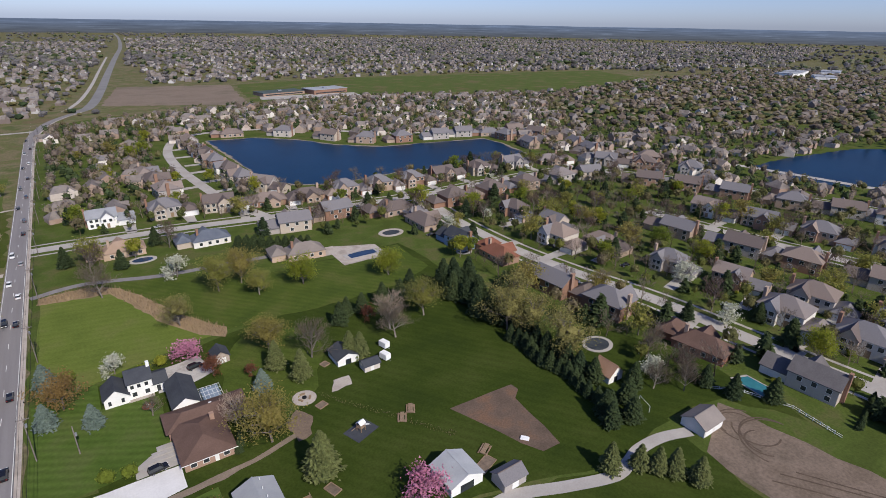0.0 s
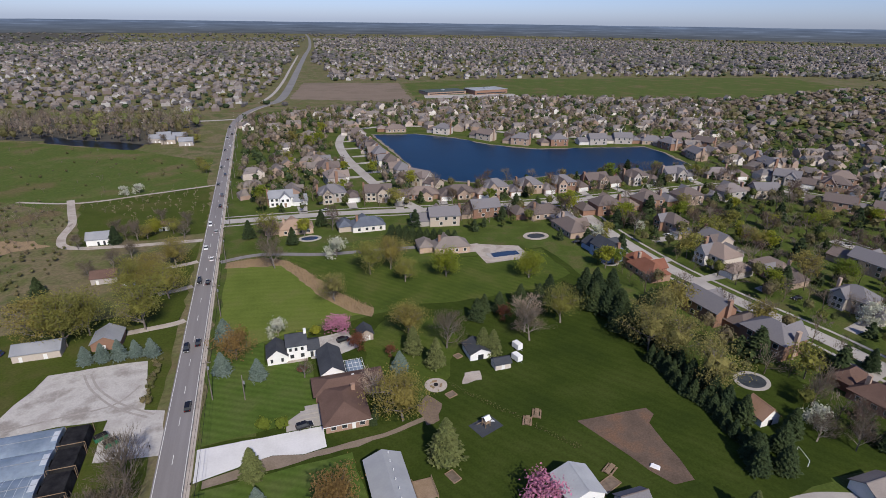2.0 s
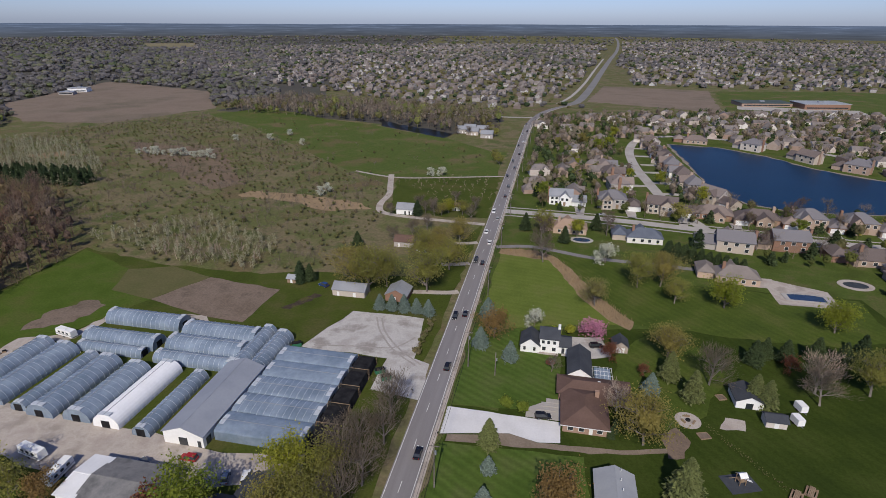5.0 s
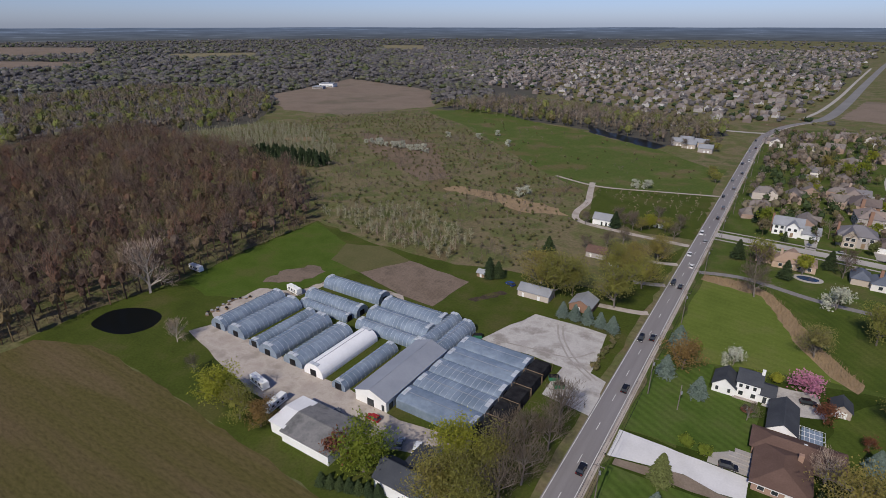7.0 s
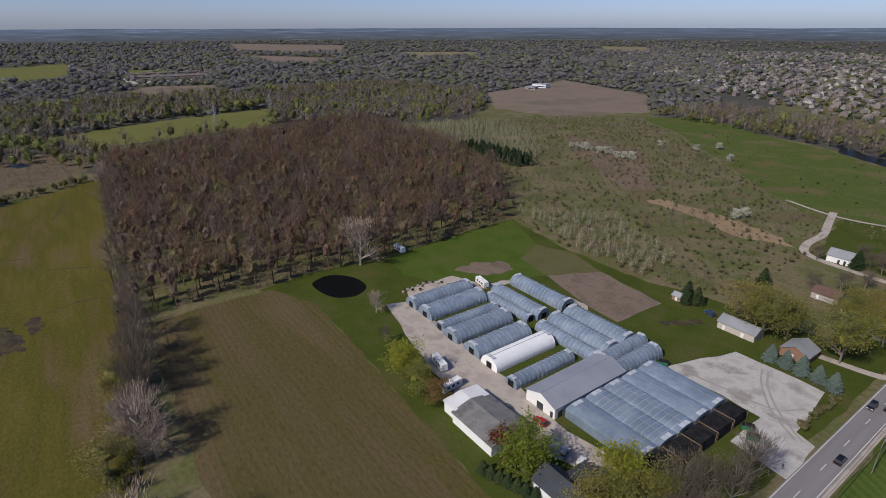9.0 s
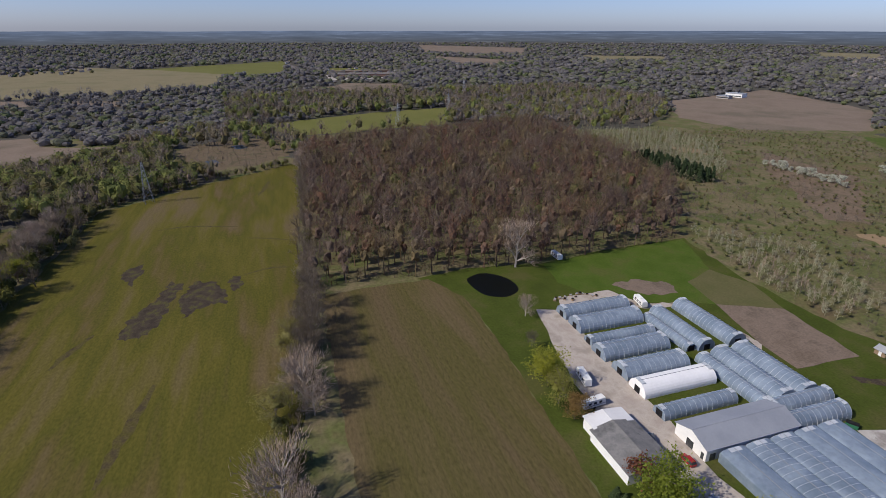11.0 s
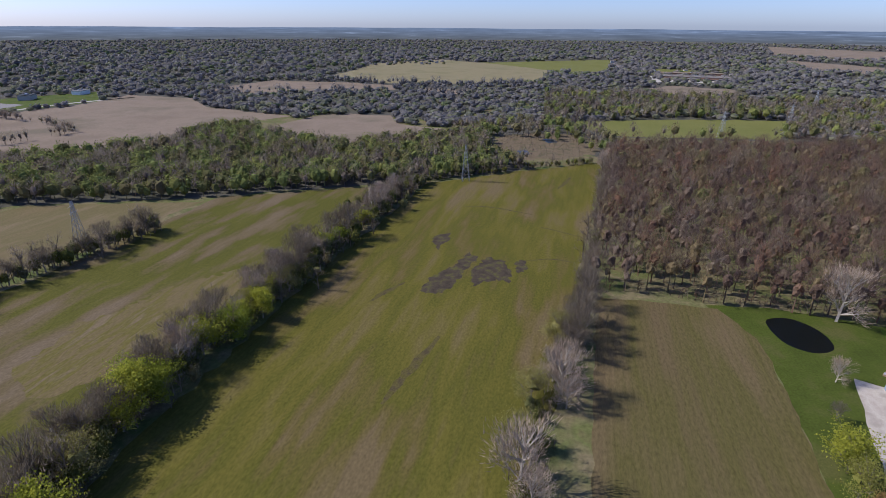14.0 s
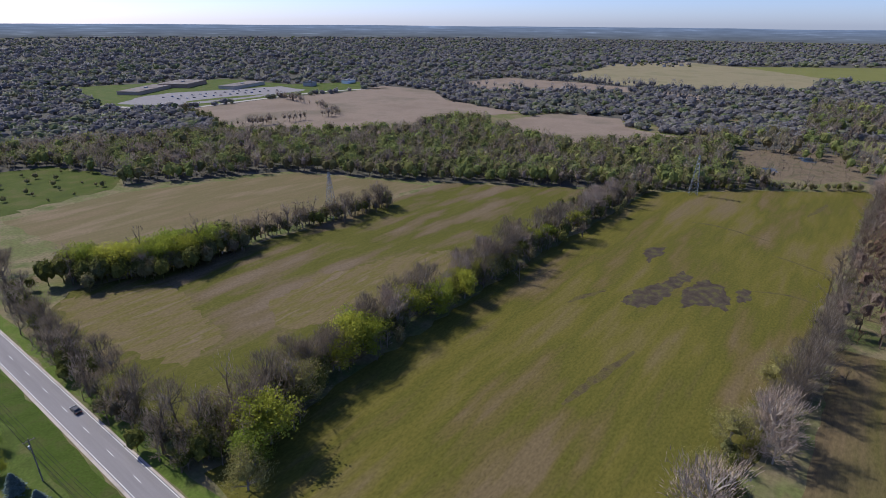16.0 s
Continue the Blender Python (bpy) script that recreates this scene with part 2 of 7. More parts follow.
class Geo:
    """Vertices and faces gathered for one part."""

    def __init__(self):
        self.v, self.f = [], []

    def add(self, verts, faces):
        k = len(self.v)
        self.v += [tuple(p) for p in verts]
        self.f += [tuple(i + k for i in q) for q in faces]
        return self

    def box(self, x0, y0, z0, x1, y1, z1, top=0.0):
        a, b = top, top
        return self.add([(x0, y0, z0), (x1, y0, z0), (x1, y1, z0), (x0, y1, z0), (x0 + a, y0 + b, z1), (x1 - a, y0 + b, z1), (x1 - a, y1 - b, z1), (x0 + a, y1 - b, z1)],
                        [(3, 2, 1, 0), (4, 5, 6, 7), (0, 1, 5, 4), (1, 2, 6, 5), (2, 3, 7, 6), (3, 0, 4, 7)])

    def slab(self, a, b, c, d, t):
        """A sheet of thickness t under the four corners."""
        low = [(p[0], p[1], p[2] - t) for p in (a, b, c, d)]
        return self.add([*low, a, b, c, d], [(3, 2, 1, 0), (4, 5, 6, 7), (0, 1, 5, 4), (1, 2, 6, 5), (2, 3, 7, 6), (3, 0, 4, 7)])

    def tube(self, p, q, r0, r1, n=6):
        p, q = Vector(p), Vector(q)
        d = (q - p).normalized()
        u = d.orthogonal().normalized()
        w = d.cross(u)
        ring = lambda c, r: [c + u * (r * math.cos(math.tau * i / n)) + w * (r * math.sin(math.tau * i / n)) for i in range(n)]
        return self.add(ring(p, r0) + ring(q, r1), [(i, (i + 1) % n, n + (i + 1) % n, n + i) for i in range(n)] + [tuple(range(n))[::-1], tuple(range(n, 2 * n))])

    def gable(self, x0, y0, x1, y1, z, rise, over=0.4, t=0.25, axis="x"):
        """Two roof slopes in one folded sheet, with the ridge along the axis."""
        if axis == "x":
            ym, k = (y0 + y1) / 2, rise / ((y1 - y0) / 2)
            lo = z - over * k
            sec = [(y0 - over, lo), (ym, z + rise), (y1 + over, lo), (y1 + over, lo - t), (ym, z + rise - t), (y0 - over, lo - t)]
            v = [(x, p, q) for x in (x0 - over, x1 + over) for p, q in sec]
        else:
            xm, k = (x0 + x1) / 2, rise / ((x1 - x0) / 2)
            lo = z - over * k
            sec = [(x0 - over, lo), (xm, z + rise), (x1 + over, lo), (x1 + over, lo - t), (xm, z + rise - t), (x0 - over, lo - t)]
            v = [(p, y, q) for y in (y0 - over, y1 + over) for p, q in sec]
        v = [(p, q, r + t * .9) for p, q, r in v]
        return self.add(v, [(i, (i + 1) % 6, 6 + (i + 1) % 6, 6 + i) for i in range(6)] + [(0, 1, 4, 5), (1, 2, 3, 4), (6, 7, 10, 11), (7, 8, 9, 10)])

    def hip(self, x0, y0, x1, y1, z, rise, over=0.4):
        x0, y0, x1, y1 = x0 - over, y0 - over, x1 + over, y1 + over
        w, d = x1 - x0, y1 - y0
        if w >= d:
            a, b = (x0 + d / 2, (y0 + y1) / 2, z + rise), (x1 - d / 2, (y0 + y1) / 2, z + rise)
            f = [(0, 1, 5, 4), (1, 2, 5), (2, 3, 4, 5), (3, 0, 4)]
        else:
            a, b = ((x0 + x1) / 2, y0 + w / 2, z + rise), ((x0 + x1) / 2, y1 - w / 2, z + rise)
            f = [(0, 1, 4), (1, 2, 5, 4), (2, 3, 5), (3, 0, 4, 5)]
        zl = z - .15
        return self.add([(x0, y0, zl), (x1, y0, zl), (x1, y1, zl), (x0, y1, zl), a, b], f + [(3, 2, 1, 0)])

    def block(self, x0, y0, x1, y1, z, rise=0.0, axis="x"):
        """A walled volume, with gable ends where rise is given."""
        if not rise:
            return self.box(x0, y0, 0, x1, y1, z)
        if axis == "x":
            sec = [(y0, 0), (y1, 0), (y1, z), ((y0 + y1) / 2, z + rise), (y0, z)]
            v = [(x, p, q) for x in (x0, x1) for p, q in sec]
        else:
            sec = [(x0, 0), (x1, 0), (x1, z), ((x0 + x1) / 2, z + rise), (x0, z)]
            v = [(p, y, q) for y in (y0, y1) for p, q in sec]
        return self.add(v, [(i, (i + 1) % 5, 5 + (i + 1) % 5, 5 + i) for i in range(5)] + [tuple(range(5)), tuple(range(5, 10))])


def part(name, geo, material, parent, label="", m=None):
    ob = new(name, mesh_of(name, geo.v, geo.f, material) if isinstance(geo, Geo) else geo)
    ob.parent = parent
    if m is not None:
        ob.matrix_basis = m
    return tagged(ob, label)


def thing(name, m, label, category, group=""):
    ob = new(name)
    ob.empty_display_size = 0.5
    ob.matrix_basis = m
    return tagged(ob, label, category, group)


def inside(pts, x, y):
    """Which of the points x, y lie in the outline pts."""
    ok = np.zeros(len(x), bool)
    for (ax, ay), (bx, by) in zip(pts, pts[1:] + pts[:1]):
        if ay == by:
            continue
        ok ^= ((ay > y) != (by > y)) & (x < (bx - ax) * (y - ay) / (by - ay) + ax)
    return ok


def patch(name, pts, material, z, wobble=0.6, label="", category="ground", step=6.0):
    """A flat piece of ground whose edge wanders a little."""
    rng = random.Random(name + str(pts[0]))
    ring = []
    for (ax, ay), (bx, by) in zip(pts, pts[1:] + pts[:1]):
        n = max(1, int(math.hypot(bx - ax, by - ay) / step))
        for i in range(n):
            j = wobble if i else wobble * .3
            ring.append((ax + (bx - ax) * i / n + rng.uniform(-j, j), ay + (by - ay) * i / n + rng.uniform(-j, j), z))
    return tagged(new(name, mesh_of(name, ring, [tuple(range(len(ring)))], material)), label, category, kind="structure")


def strip(name, line, width, material, z, label="", category="road"):
    """A band along a centre line."""
    pts = [Vector((x, y, 0)) for x, y in line]
    v, f = [], []
    for i, p in enumerate(pts):
        d = (pts[min(i + 1, len(pts) - 1)] - pts[max(i - 1, 0)]).normalized()
        s = Vector((d.y, -d.x, 0)) * width / 2
        v += [(p.x - s.x, p.y - s.y, z), (p.x + s.x, p.y + s.y, z)]
        if i:
            f.append((2 * i - 2, 2 * i - 1, 2 * i + 1, 2 * i))
    return tagged(new(name, mesh_of(name, v, f, material)), label, category, kind="structure")


def curve_line(line, n=8):
    """A smooth line through the points."""
    P = [Vector(p) for p in line]
    out = []
    for i in range(len(P) - 1):
        a, b, c, d = P[max(i - 1, 0)], P[i], P[i + 1], P[min(i + 2, len(P) - 1)]
        for k in range(n):
            t = k / n
            out.append(tuple(.5 * ((2 * b) + (c - a) * t + (2 * a - 5 * b + 4 * c - d) * t * t + (3 * b - a - 3 * c + d) * t ** 3)))
    return out + [tuple(P[-1])]


# ---- plants ----
def prisms(P, Q, r0, r1):
    """Three-sided tapered sticks as triangles."""
    P, Q = np.asarray(P, float), np.asarray(Q, float)
    d = Q - P
    d /= np.linalg.norm(d, axis=1)[:, None] + 1e-9
    u = np.cross(d, np.array([0.3, 0.5, 0.81]))
    u /= np.linalg.norm(u, axis=1)[:, None] + 1e-9
    w = np.cross(d, u)
    out = []
    r0, r1 = np.broadcast_to(r0, len(P))[:, None], np.broadcast_to(r1, len(P))[:, None]
    ring = [u * math.cos(a) + w * math.sin(a) for a in (0, math.tau / 3, 2 * math.tau / 3)]
    for i in range(3):
        a, b = ring[i], ring[(i + 1) % 3]
        out += [np.stack([P + a * r0, P + b * r0, Q + b * r1], 1), np.stack([P + a * r0, Q + b * r1, Q + a * r1], 1)]
    return np.concatenate(out)


def flakes(C, size, rng, along=None, thin=0.0):
    """A leaf-like triangle at each place; thin and along make twigs."""
    n = len(C)
    d = rng.normal(size=(n, 3)) if along is None else along + rng.normal(size=(n, 3)) * .35
    d /= np.linalg.norm(d, axis=1)[:, None] + 1e-9
    s = np.cross(d, rng.normal(size=(n, 3)))
    s /= np.linalg.norm(s, axis=1)[:, None] + 1e-9
    L = (size * rng.uniform(.6, 1.4, n))[:, None]
    W = L * .55 if not thin else np.full((n, 1), thin)
    return np.stack([C - s * W, C + s * W, C + d * L], 1)


def broadleaf(seed, h, r, limbs=9, forks=4, leaves=1400, size=.32, twig=0, base=.22, twig_w=.035):
    """Trunk and limbs, leaves and twigs of a round-headed tree, as triangles."""
    rng = np.random.default_rng(seed)
    k0, R = h * .028, r
    trunk_top = np.array([rng.normal() * .03 * h, rng.normal() * .03 * h, h * .62])
    P, Q, A, B = [np.zeros(3)], [trunk_top], [k0], [k0 * .4]
    tips = []
    for i in range(limbs):
        t = rng.uniform(base, .62) / .62
        p = trunk_top * t
        a = math.tau * (i * .382 + rng.uniform(-.08, .08))
        e = rng.uniform(.35, 1.15) * (0.6 + .6 * t)
        L = R * rng.uniform(.62, .95)
        d = np.array([math.cos(a) * math.cos(e), math.sin(a) * math.cos(e), math.sin(e)])
        q = p + d * L + np.array([0, 0, .12 * L])
        q[2] = min(q[2], h * .93)
        P.append(p), Q.append(q), A.append(k0 * .45), B.append(k0 * .12)
        tips.append(q)
        for _ in range(forks):
            s = rng.uniform(.4, 1)
            p2 = p + (q - p) * s
            q2 = p2 + (d + rng.normal(size=3) * .55 + np.array([0, 0, .45])) * L * rng.uniform(.25, .5)
            q2[2] = min(q2[2], h)
            P.append(p2), Q.append(q2), A.append(k0 * .18), B.append(k0 * .05)
            tips.append(q2)
    for _ in range(forks + 2):
        q2 = trunk_top + np.array([rng.normal() * .3 * R, rng.normal() * .3 * R, h * rng.uniform(.2, .38)])
        P.append(trunk_top), Q.append(q2), A.append(k0 * .3), B.append(k0 * .06)
        tips.append(q2)
    wood = prisms(P, Q, np.array(A), np.array(B))
    tips = np.array(tips)
    out = []
    if leaves:
        c = tips[rng.integers(0, len(tips), leaves)] + rng.normal(size=(leaves, 3)) * np.array([.2, .2, .17]) * R
        c[:, 2] = np.clip(c[:, 2], h * .12, h * 1.03)
        out.append(flakes(c, size, rng))
    twigs = np.zeros((0, 3, 3))
    if twig:
        c = tips[rng.integers(0, len(tips), twig)] + rng.normal(size=(twig, 3)) * np.array([.15, .15, .12]) * R
        c[:, 2] = np.clip(c[:, 2], h * .16, h)
        twigs = flakes(c, .16 * R + .35, rng, (c - np.array([0, 0, h * .35])) / R * .8 + np.array([0, 0, .5]), twig_w)
    return wood, (np.concatenate(out) if out else twigs), twigs


def full(seed, h, r, *a, **k):
    """A broadleaf tree whose crown has an inner body of foliage."""
    wood, crown, twigs = broadleaf(seed, h, r, *a, **k)
    return wood, np.concatenate([crown, canopy(seed, h * .98, r * .92, 1, 1.0, 0, foot=.2, body=.5, trunk=False)]), twigs


def conifer(seed, h, r, n=900, size=.6):
    rng = np.random.default_rng(seed)
    wood = prisms([[0, 0, 0]], [[0, 0, h * .96]], np.array([h * .022]), np.array([.02]))
    tiers = []
    for k, u in enumerate((.05, .22, .4, .57, .74)):
        turn = np.linspace(0, math.tau, 10)[:-1] + k * .4
        q = r * .78 * min(1, 1.18 * (1 - u) ** .8) * rng.uniform(.85, 1.1, 9)
        rim = np.stack([q * np.cos(turn), q * np.sin(turn), np.full(9, h * u)], 1)
        tiers.append(np.stack([rim, np.roll(rim, -1, 0), np.tile([0, 0, h * min(.98, u + .33)], (9, 1))], 1))
    t = rng.uniform(.04, 1, n) ** .75
    t = (np.floor(t * 16) + rng.uniform(0, .75, n)) / 16
    a = rng.uniform(0, math.tau, n)
    lobes = 1 + .16 * np.sin(a * 5 + t * 40) + .1 * np.sin(a * 3 - t * 23)
    rad = r * np.minimum(1, 1.18 * (1 - t) ** .8) * lobes * np.sqrt(rng.uniform(.3, 1, n))
    c = np.stack([rad * np.cos(a), rad * np.sin(a), .03 * h + t * h * .97 - rad * .15], 1)
    along = np.stack([np.cos(a), np.sin(a), np.full(n, -.25)], 1)
    L = size * (1.2 - .6 * t)
    return wood, np.concatenate([needles(c, L, along, rng), *tiers])


def needles(c, L, along, rng):
    d = along + rng.normal(size=c.shape) * .3
    d /= np.linalg.norm(d, axis=1)[:, None]
    s = np.cross(d, np.array([0, 0, 1.0]) + rng.normal(size=c.shape) * .35)
    s /= np.linalg.norm(s, axis=1)[:, None]
    L = L[:, None] * rng.uniform(.7, 1.3, (len(c), 1))
    return np.stack([c - s * L * .5, c + s * L * .5, c + d * L], 1)


def ico(sub):
    """Directions and faces of a ball of 20 triangles, split sub times."""
    p = (1 + 5 ** .5) / 2
    v = [(-1, p, 0), (1, p, 0), (-1, -p, 0), (1, -p, 0), (0, -1, p), (0, 1, p), (0, -1, -p), (0, 1, -p), (p, 0, -1), (p, 0, 1), (-p, 0, -1), (-p, 0, 1)]
    v = [Vector(q).normalized() for q in v]
    f = [(0, 11, 5), (0, 5, 1), (0, 1, 7), (0, 7, 10), (0, 10, 11), (1, 5, 9), (5, 11, 4), (11, 10, 2), (10, 7, 6), (7, 1, 8), (3, 9, 4), (3, 4, 2), (3, 2, 6), (3, 6, 8), (3, 8, 9), (4, 9, 5), (2, 4, 11), (6, 2, 10), (8, 6, 7), (9, 8, 1)]
    for _ in range(sub):
        mid, g = {}, []

        def between(i, j):
            k = (min(i, j), max(i, j))
            if k not in mid:
                mid[k] = len(v)
                v.append((v[i] + v[j]).normalized())
            return mid[k]
        for a, b, c in f:
            d, e, h = between(a, b), between(b, c), between(c, a)
            g += [(a, d, h), (b, e, d), (c, h, e), (d, e, h)]
        f = g
    return np.array([tuple(q) for q in v]), np.array(f)


def canopy(seed, h, r, sub=1, size=.9, leaves=24, leaf=1.0, twigs=0, thin=.1, foot=.14, body=.8, trunk=True):
    """A crown seen from afar: an uneven, gapped body of foliage, loose leaves or twigs round it, and a trunk."""
    g = np.random.default_rng(seed)
    d, f = ico(sub)
    a, e = np.arctan2(d[:, 1], d[:, 0]), np.arcsin(d[:, 2])
    bumpy = 1 + .2 * np.sin(a * 3 + seed * 1.7) * np.cos(e * 3 + seed) + .13 * np.sin(a * 5 - seed) * np.sin(e * 5 + seed * 2.3) + g.normal(size=len(d)) * .11
    half = h * (1 - foot) / 2
    axes, mid = np.array([r, r, half]), np.array([0, 0, h * foot + half])
    v = d * axes * (bumpy * size * body)[:, None] + mid
    keep = d[f].mean(1)[:, 2] > -.55
    keep &= g.uniform(0, 1, len(f)) > (.06 if sub else 0)
    out = [v[f[keep]]]
    q = g.normal(size=(leaves + twigs, 3))
    q[:, 2] = np.where(q[:, 2] < -.4, -q[:, 2], q[:, 2])
    q /= np.linalg.norm(q, axis=1)[:, None]
    b = 1 + .2 * np.sin(np.arctan2(q[:, 1], q[:, 0]) * 3 + seed * 1.7) * np.cos(np.arcsin(q[:, 2]) * 3 + seed)
    c = q * axes * (b * size * g.uniform(.72, 1.06, len(q)))[:, None] + mid
    if leaves:
        out.append(flakes(c[:leaves], leaf, g))
    if twigs:
        out.append(flakes(c[leaves:] - q[leaves:] * leaf * .4, leaf, g, q[leaves:] * .8 + np.array([0, 0, .5]), thin))
    if trunk:
        out.append(prisms([[0, 0, 0]], [[0, 0, h * .5]], np.array([h * .02]), np.array([h * .008])))
    return np.concatenate(out)


def spread(templates, xs, ys, scales, rng, squash=None):
    """Copies of the templates set out at many places, as one array, with a tone for each copy."""
    out, tones = [], []
    pick = rng.integers(0, len(templates), len(xs))
    for k, T in enumerate(templates):
        idx = np.where(pick == k)[0]
        if not len(idx):
            continue
        a = rng.uniform(0, math.tau, len(idx))
        ca, sa, s = np.cos(a), np.sin(a), scales[idx]
        X = T[None, :, :, 0] * ca[:, None, None] - T[None, :, :, 1] * sa[:, None, None]
        Y = T[None, :, :, 0] * sa[:, None, None] + T[None, :, :, 1] * ca[:, None, None]
        W = np.stack([X * s[:, None, None] + xs[idx][:, None, None], Y * s[:, None, None] + ys[idx][:, None, None], T[None, :, :, 2] * s[:, None, None] * np.ones_like(X)], -1)
        out.append(W.reshape(-1, 3, 3))
        tones.append(np.repeat(rng.uniform(0.27, .73, len(idx)), len(T)))
    return np.concatenate(out), np.concatenate(tones)


def scatter(pts, spacing, rng, jitter=.45):
    """Places about evenly set inside an outline."""
    xs0, ys0 = [p[0] for p in pts], [p[1] for p in pts]
    gx, gy = np.meshgrid(np.arange(min(xs0), max(xs0), spacing), np.arange(min(ys0), max(ys0), spacing))
    x = gx.ravel() + rng.uniform(-jitter, jitter, gx.size) * spacing
    y = gy.ravel() + rng.uniform(-jitter, jitter, gx.size) * spacing
    ok = inside(pts, x, y)
    return x[ok], y[ok]


def growth(name, templates, x, y, lo, hi, material, rng, label, category="trees"):
    T, tone = spread(templates, x, y, rng.uniform(lo, hi, len(x)), rng)
    return tagged(new(name, soup(name, T, material, tone)), label, category, kind="stuff")


# ---- ground ----
tagged(new("ground", mesh_of("ground", [(-4900, -4900, 0), (4900, -4900, 0), (4900, 4900, 0), (-4900, 4900, 0)], [(0, 1, 2, 3)], LAND)), "brown and olive spring land with rough grass", "ground", kind="structure")


def backdrop_ring():
    """Glowing ring of far wooded country where land meets sky, haze painted in."""
    m = bpy.data.materials.new("far_woods_painted_haze")
    m.use_nodes = True
    nt = m.node_tree
    nt.nodes.remove(nt.nodes["Principled BSDF"])
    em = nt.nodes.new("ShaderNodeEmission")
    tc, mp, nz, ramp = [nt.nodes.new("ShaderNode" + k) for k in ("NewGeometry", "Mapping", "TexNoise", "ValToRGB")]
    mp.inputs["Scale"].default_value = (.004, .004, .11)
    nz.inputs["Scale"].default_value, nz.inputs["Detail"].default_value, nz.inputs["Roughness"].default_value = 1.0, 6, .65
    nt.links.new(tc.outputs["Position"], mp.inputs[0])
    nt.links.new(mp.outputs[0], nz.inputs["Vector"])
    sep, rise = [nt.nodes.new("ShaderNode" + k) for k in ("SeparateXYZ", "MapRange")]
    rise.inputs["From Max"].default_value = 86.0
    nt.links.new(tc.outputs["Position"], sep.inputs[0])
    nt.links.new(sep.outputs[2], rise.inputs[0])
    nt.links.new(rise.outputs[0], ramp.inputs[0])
    # painted haze: the colour turns bluer and lighter with height
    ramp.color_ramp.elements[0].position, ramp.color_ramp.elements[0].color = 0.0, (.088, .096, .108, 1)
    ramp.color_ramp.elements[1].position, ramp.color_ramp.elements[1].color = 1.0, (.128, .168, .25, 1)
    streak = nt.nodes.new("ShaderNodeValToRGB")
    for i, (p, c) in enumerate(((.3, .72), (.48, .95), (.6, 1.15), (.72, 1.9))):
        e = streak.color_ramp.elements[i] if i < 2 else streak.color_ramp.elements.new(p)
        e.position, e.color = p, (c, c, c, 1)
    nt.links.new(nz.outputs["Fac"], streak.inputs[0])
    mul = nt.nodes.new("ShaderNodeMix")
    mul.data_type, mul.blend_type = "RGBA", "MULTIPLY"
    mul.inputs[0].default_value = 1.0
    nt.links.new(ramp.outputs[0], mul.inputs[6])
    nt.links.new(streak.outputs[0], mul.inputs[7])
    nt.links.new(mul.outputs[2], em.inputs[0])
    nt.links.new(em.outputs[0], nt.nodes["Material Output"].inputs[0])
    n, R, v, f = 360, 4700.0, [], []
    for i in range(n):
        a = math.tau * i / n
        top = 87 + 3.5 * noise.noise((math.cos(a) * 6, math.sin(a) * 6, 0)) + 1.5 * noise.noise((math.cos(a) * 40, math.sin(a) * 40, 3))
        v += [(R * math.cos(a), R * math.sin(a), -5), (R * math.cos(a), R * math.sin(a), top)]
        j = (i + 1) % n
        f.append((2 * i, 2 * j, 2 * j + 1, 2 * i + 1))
    tagged(new("backdrop", mesh_of("backdrop", v, f, m)), "glowing backdrop of distant woods on the horizon with blue haze painted in", "backdrop", kind="structure")


backdrop_ring()

LAWN_FRONT = surf("front_lawn_grass", [(.059, .097, .018), (.074, .113, .023), (.086, .113, .031)], 12, .9, .3, stripe=(2.6, 60, .2))
# litter under the far woods
patch("wood_floor", [(-330, 760), (-640, 720), (-700, 320), (-1010, 250), (-1000, -60), (-690, -160), (-660, -400), (-380, -540), (-60, -660), (-20, -900), (80, -4500), (-4500, -4500), (-4500, 4500), (-900, 4500), (-600, 1500)], FLOOR, .012, 8, "grey-brown leaf litter under distant woods", "ground", 80)
# east of the road: yards and parkland
patch("lawn_east", [(-27, -330), (620, -330), (760, 120), (680, 500), (480, 700), (40, 740), (-27, 690)], LAWN_PLAIN, .02, 1.5, "green mown yards of the housing estate", "lawn")
patch("lawn_park", [(-26, 132), (-12, 132), (-12, 178), (10, 182), (38, 190), (60, 232), (128, 232), (131, 178), (119, 148), (122, 112), (132, 84), (126, 72), (112, 71), (98, 70), (70, 79), (36, 86), (-25, 78)], LAWN, .04, .8, "dark green mown lawn with faint mowing stripes", "lawn")
patch("lawn_back", [(122, 128), (150, 122), (164, 84), (160, 50), (149, 69), (138, 72), (126, 73), (132, 84)], LAWN, .036, 1.5, "dark green lawn behind the houses", "lawn")
patch("lawn_south", [(-24, 76), (36, 85), (70, 78), (98, 69), (124, 68), (121, 40), (110, -40), (-20, -40)], LAWN, .032, 1.5, "green mown lawn by the lane", "lawn")
patch("lawn_meadow", [(-25, 178), (-12, 180), (20, 190), (32, 190), (14, 218), (2, 246), (-24, 250)], surf("hay_grass", [(.10, .132, .026), (.116, .15, .03), (.135, .15, .042)], 20, .8, .4, stripe=(3.5, 80, .08)), .05, .8, "bright green unfenced meadow lawn", "lawn")
patch("garden_lawn", [(12, 92), (14, 118), (34, 122), (44, 112), (66, 100), (70, 84), (36, 87)], LAWN, .05, 1.5, "garden lawn with a worn line of rough grass", "lawn")
patch("garden_lawn", [(14, 218), (33, 192), (60, 190), (104, 190), (126, 200), (126, 231), (60, 231), (38, 246), (4, 256)], LAWN_MID, .05, 1.5, "wide green garden lawn", "lawn")
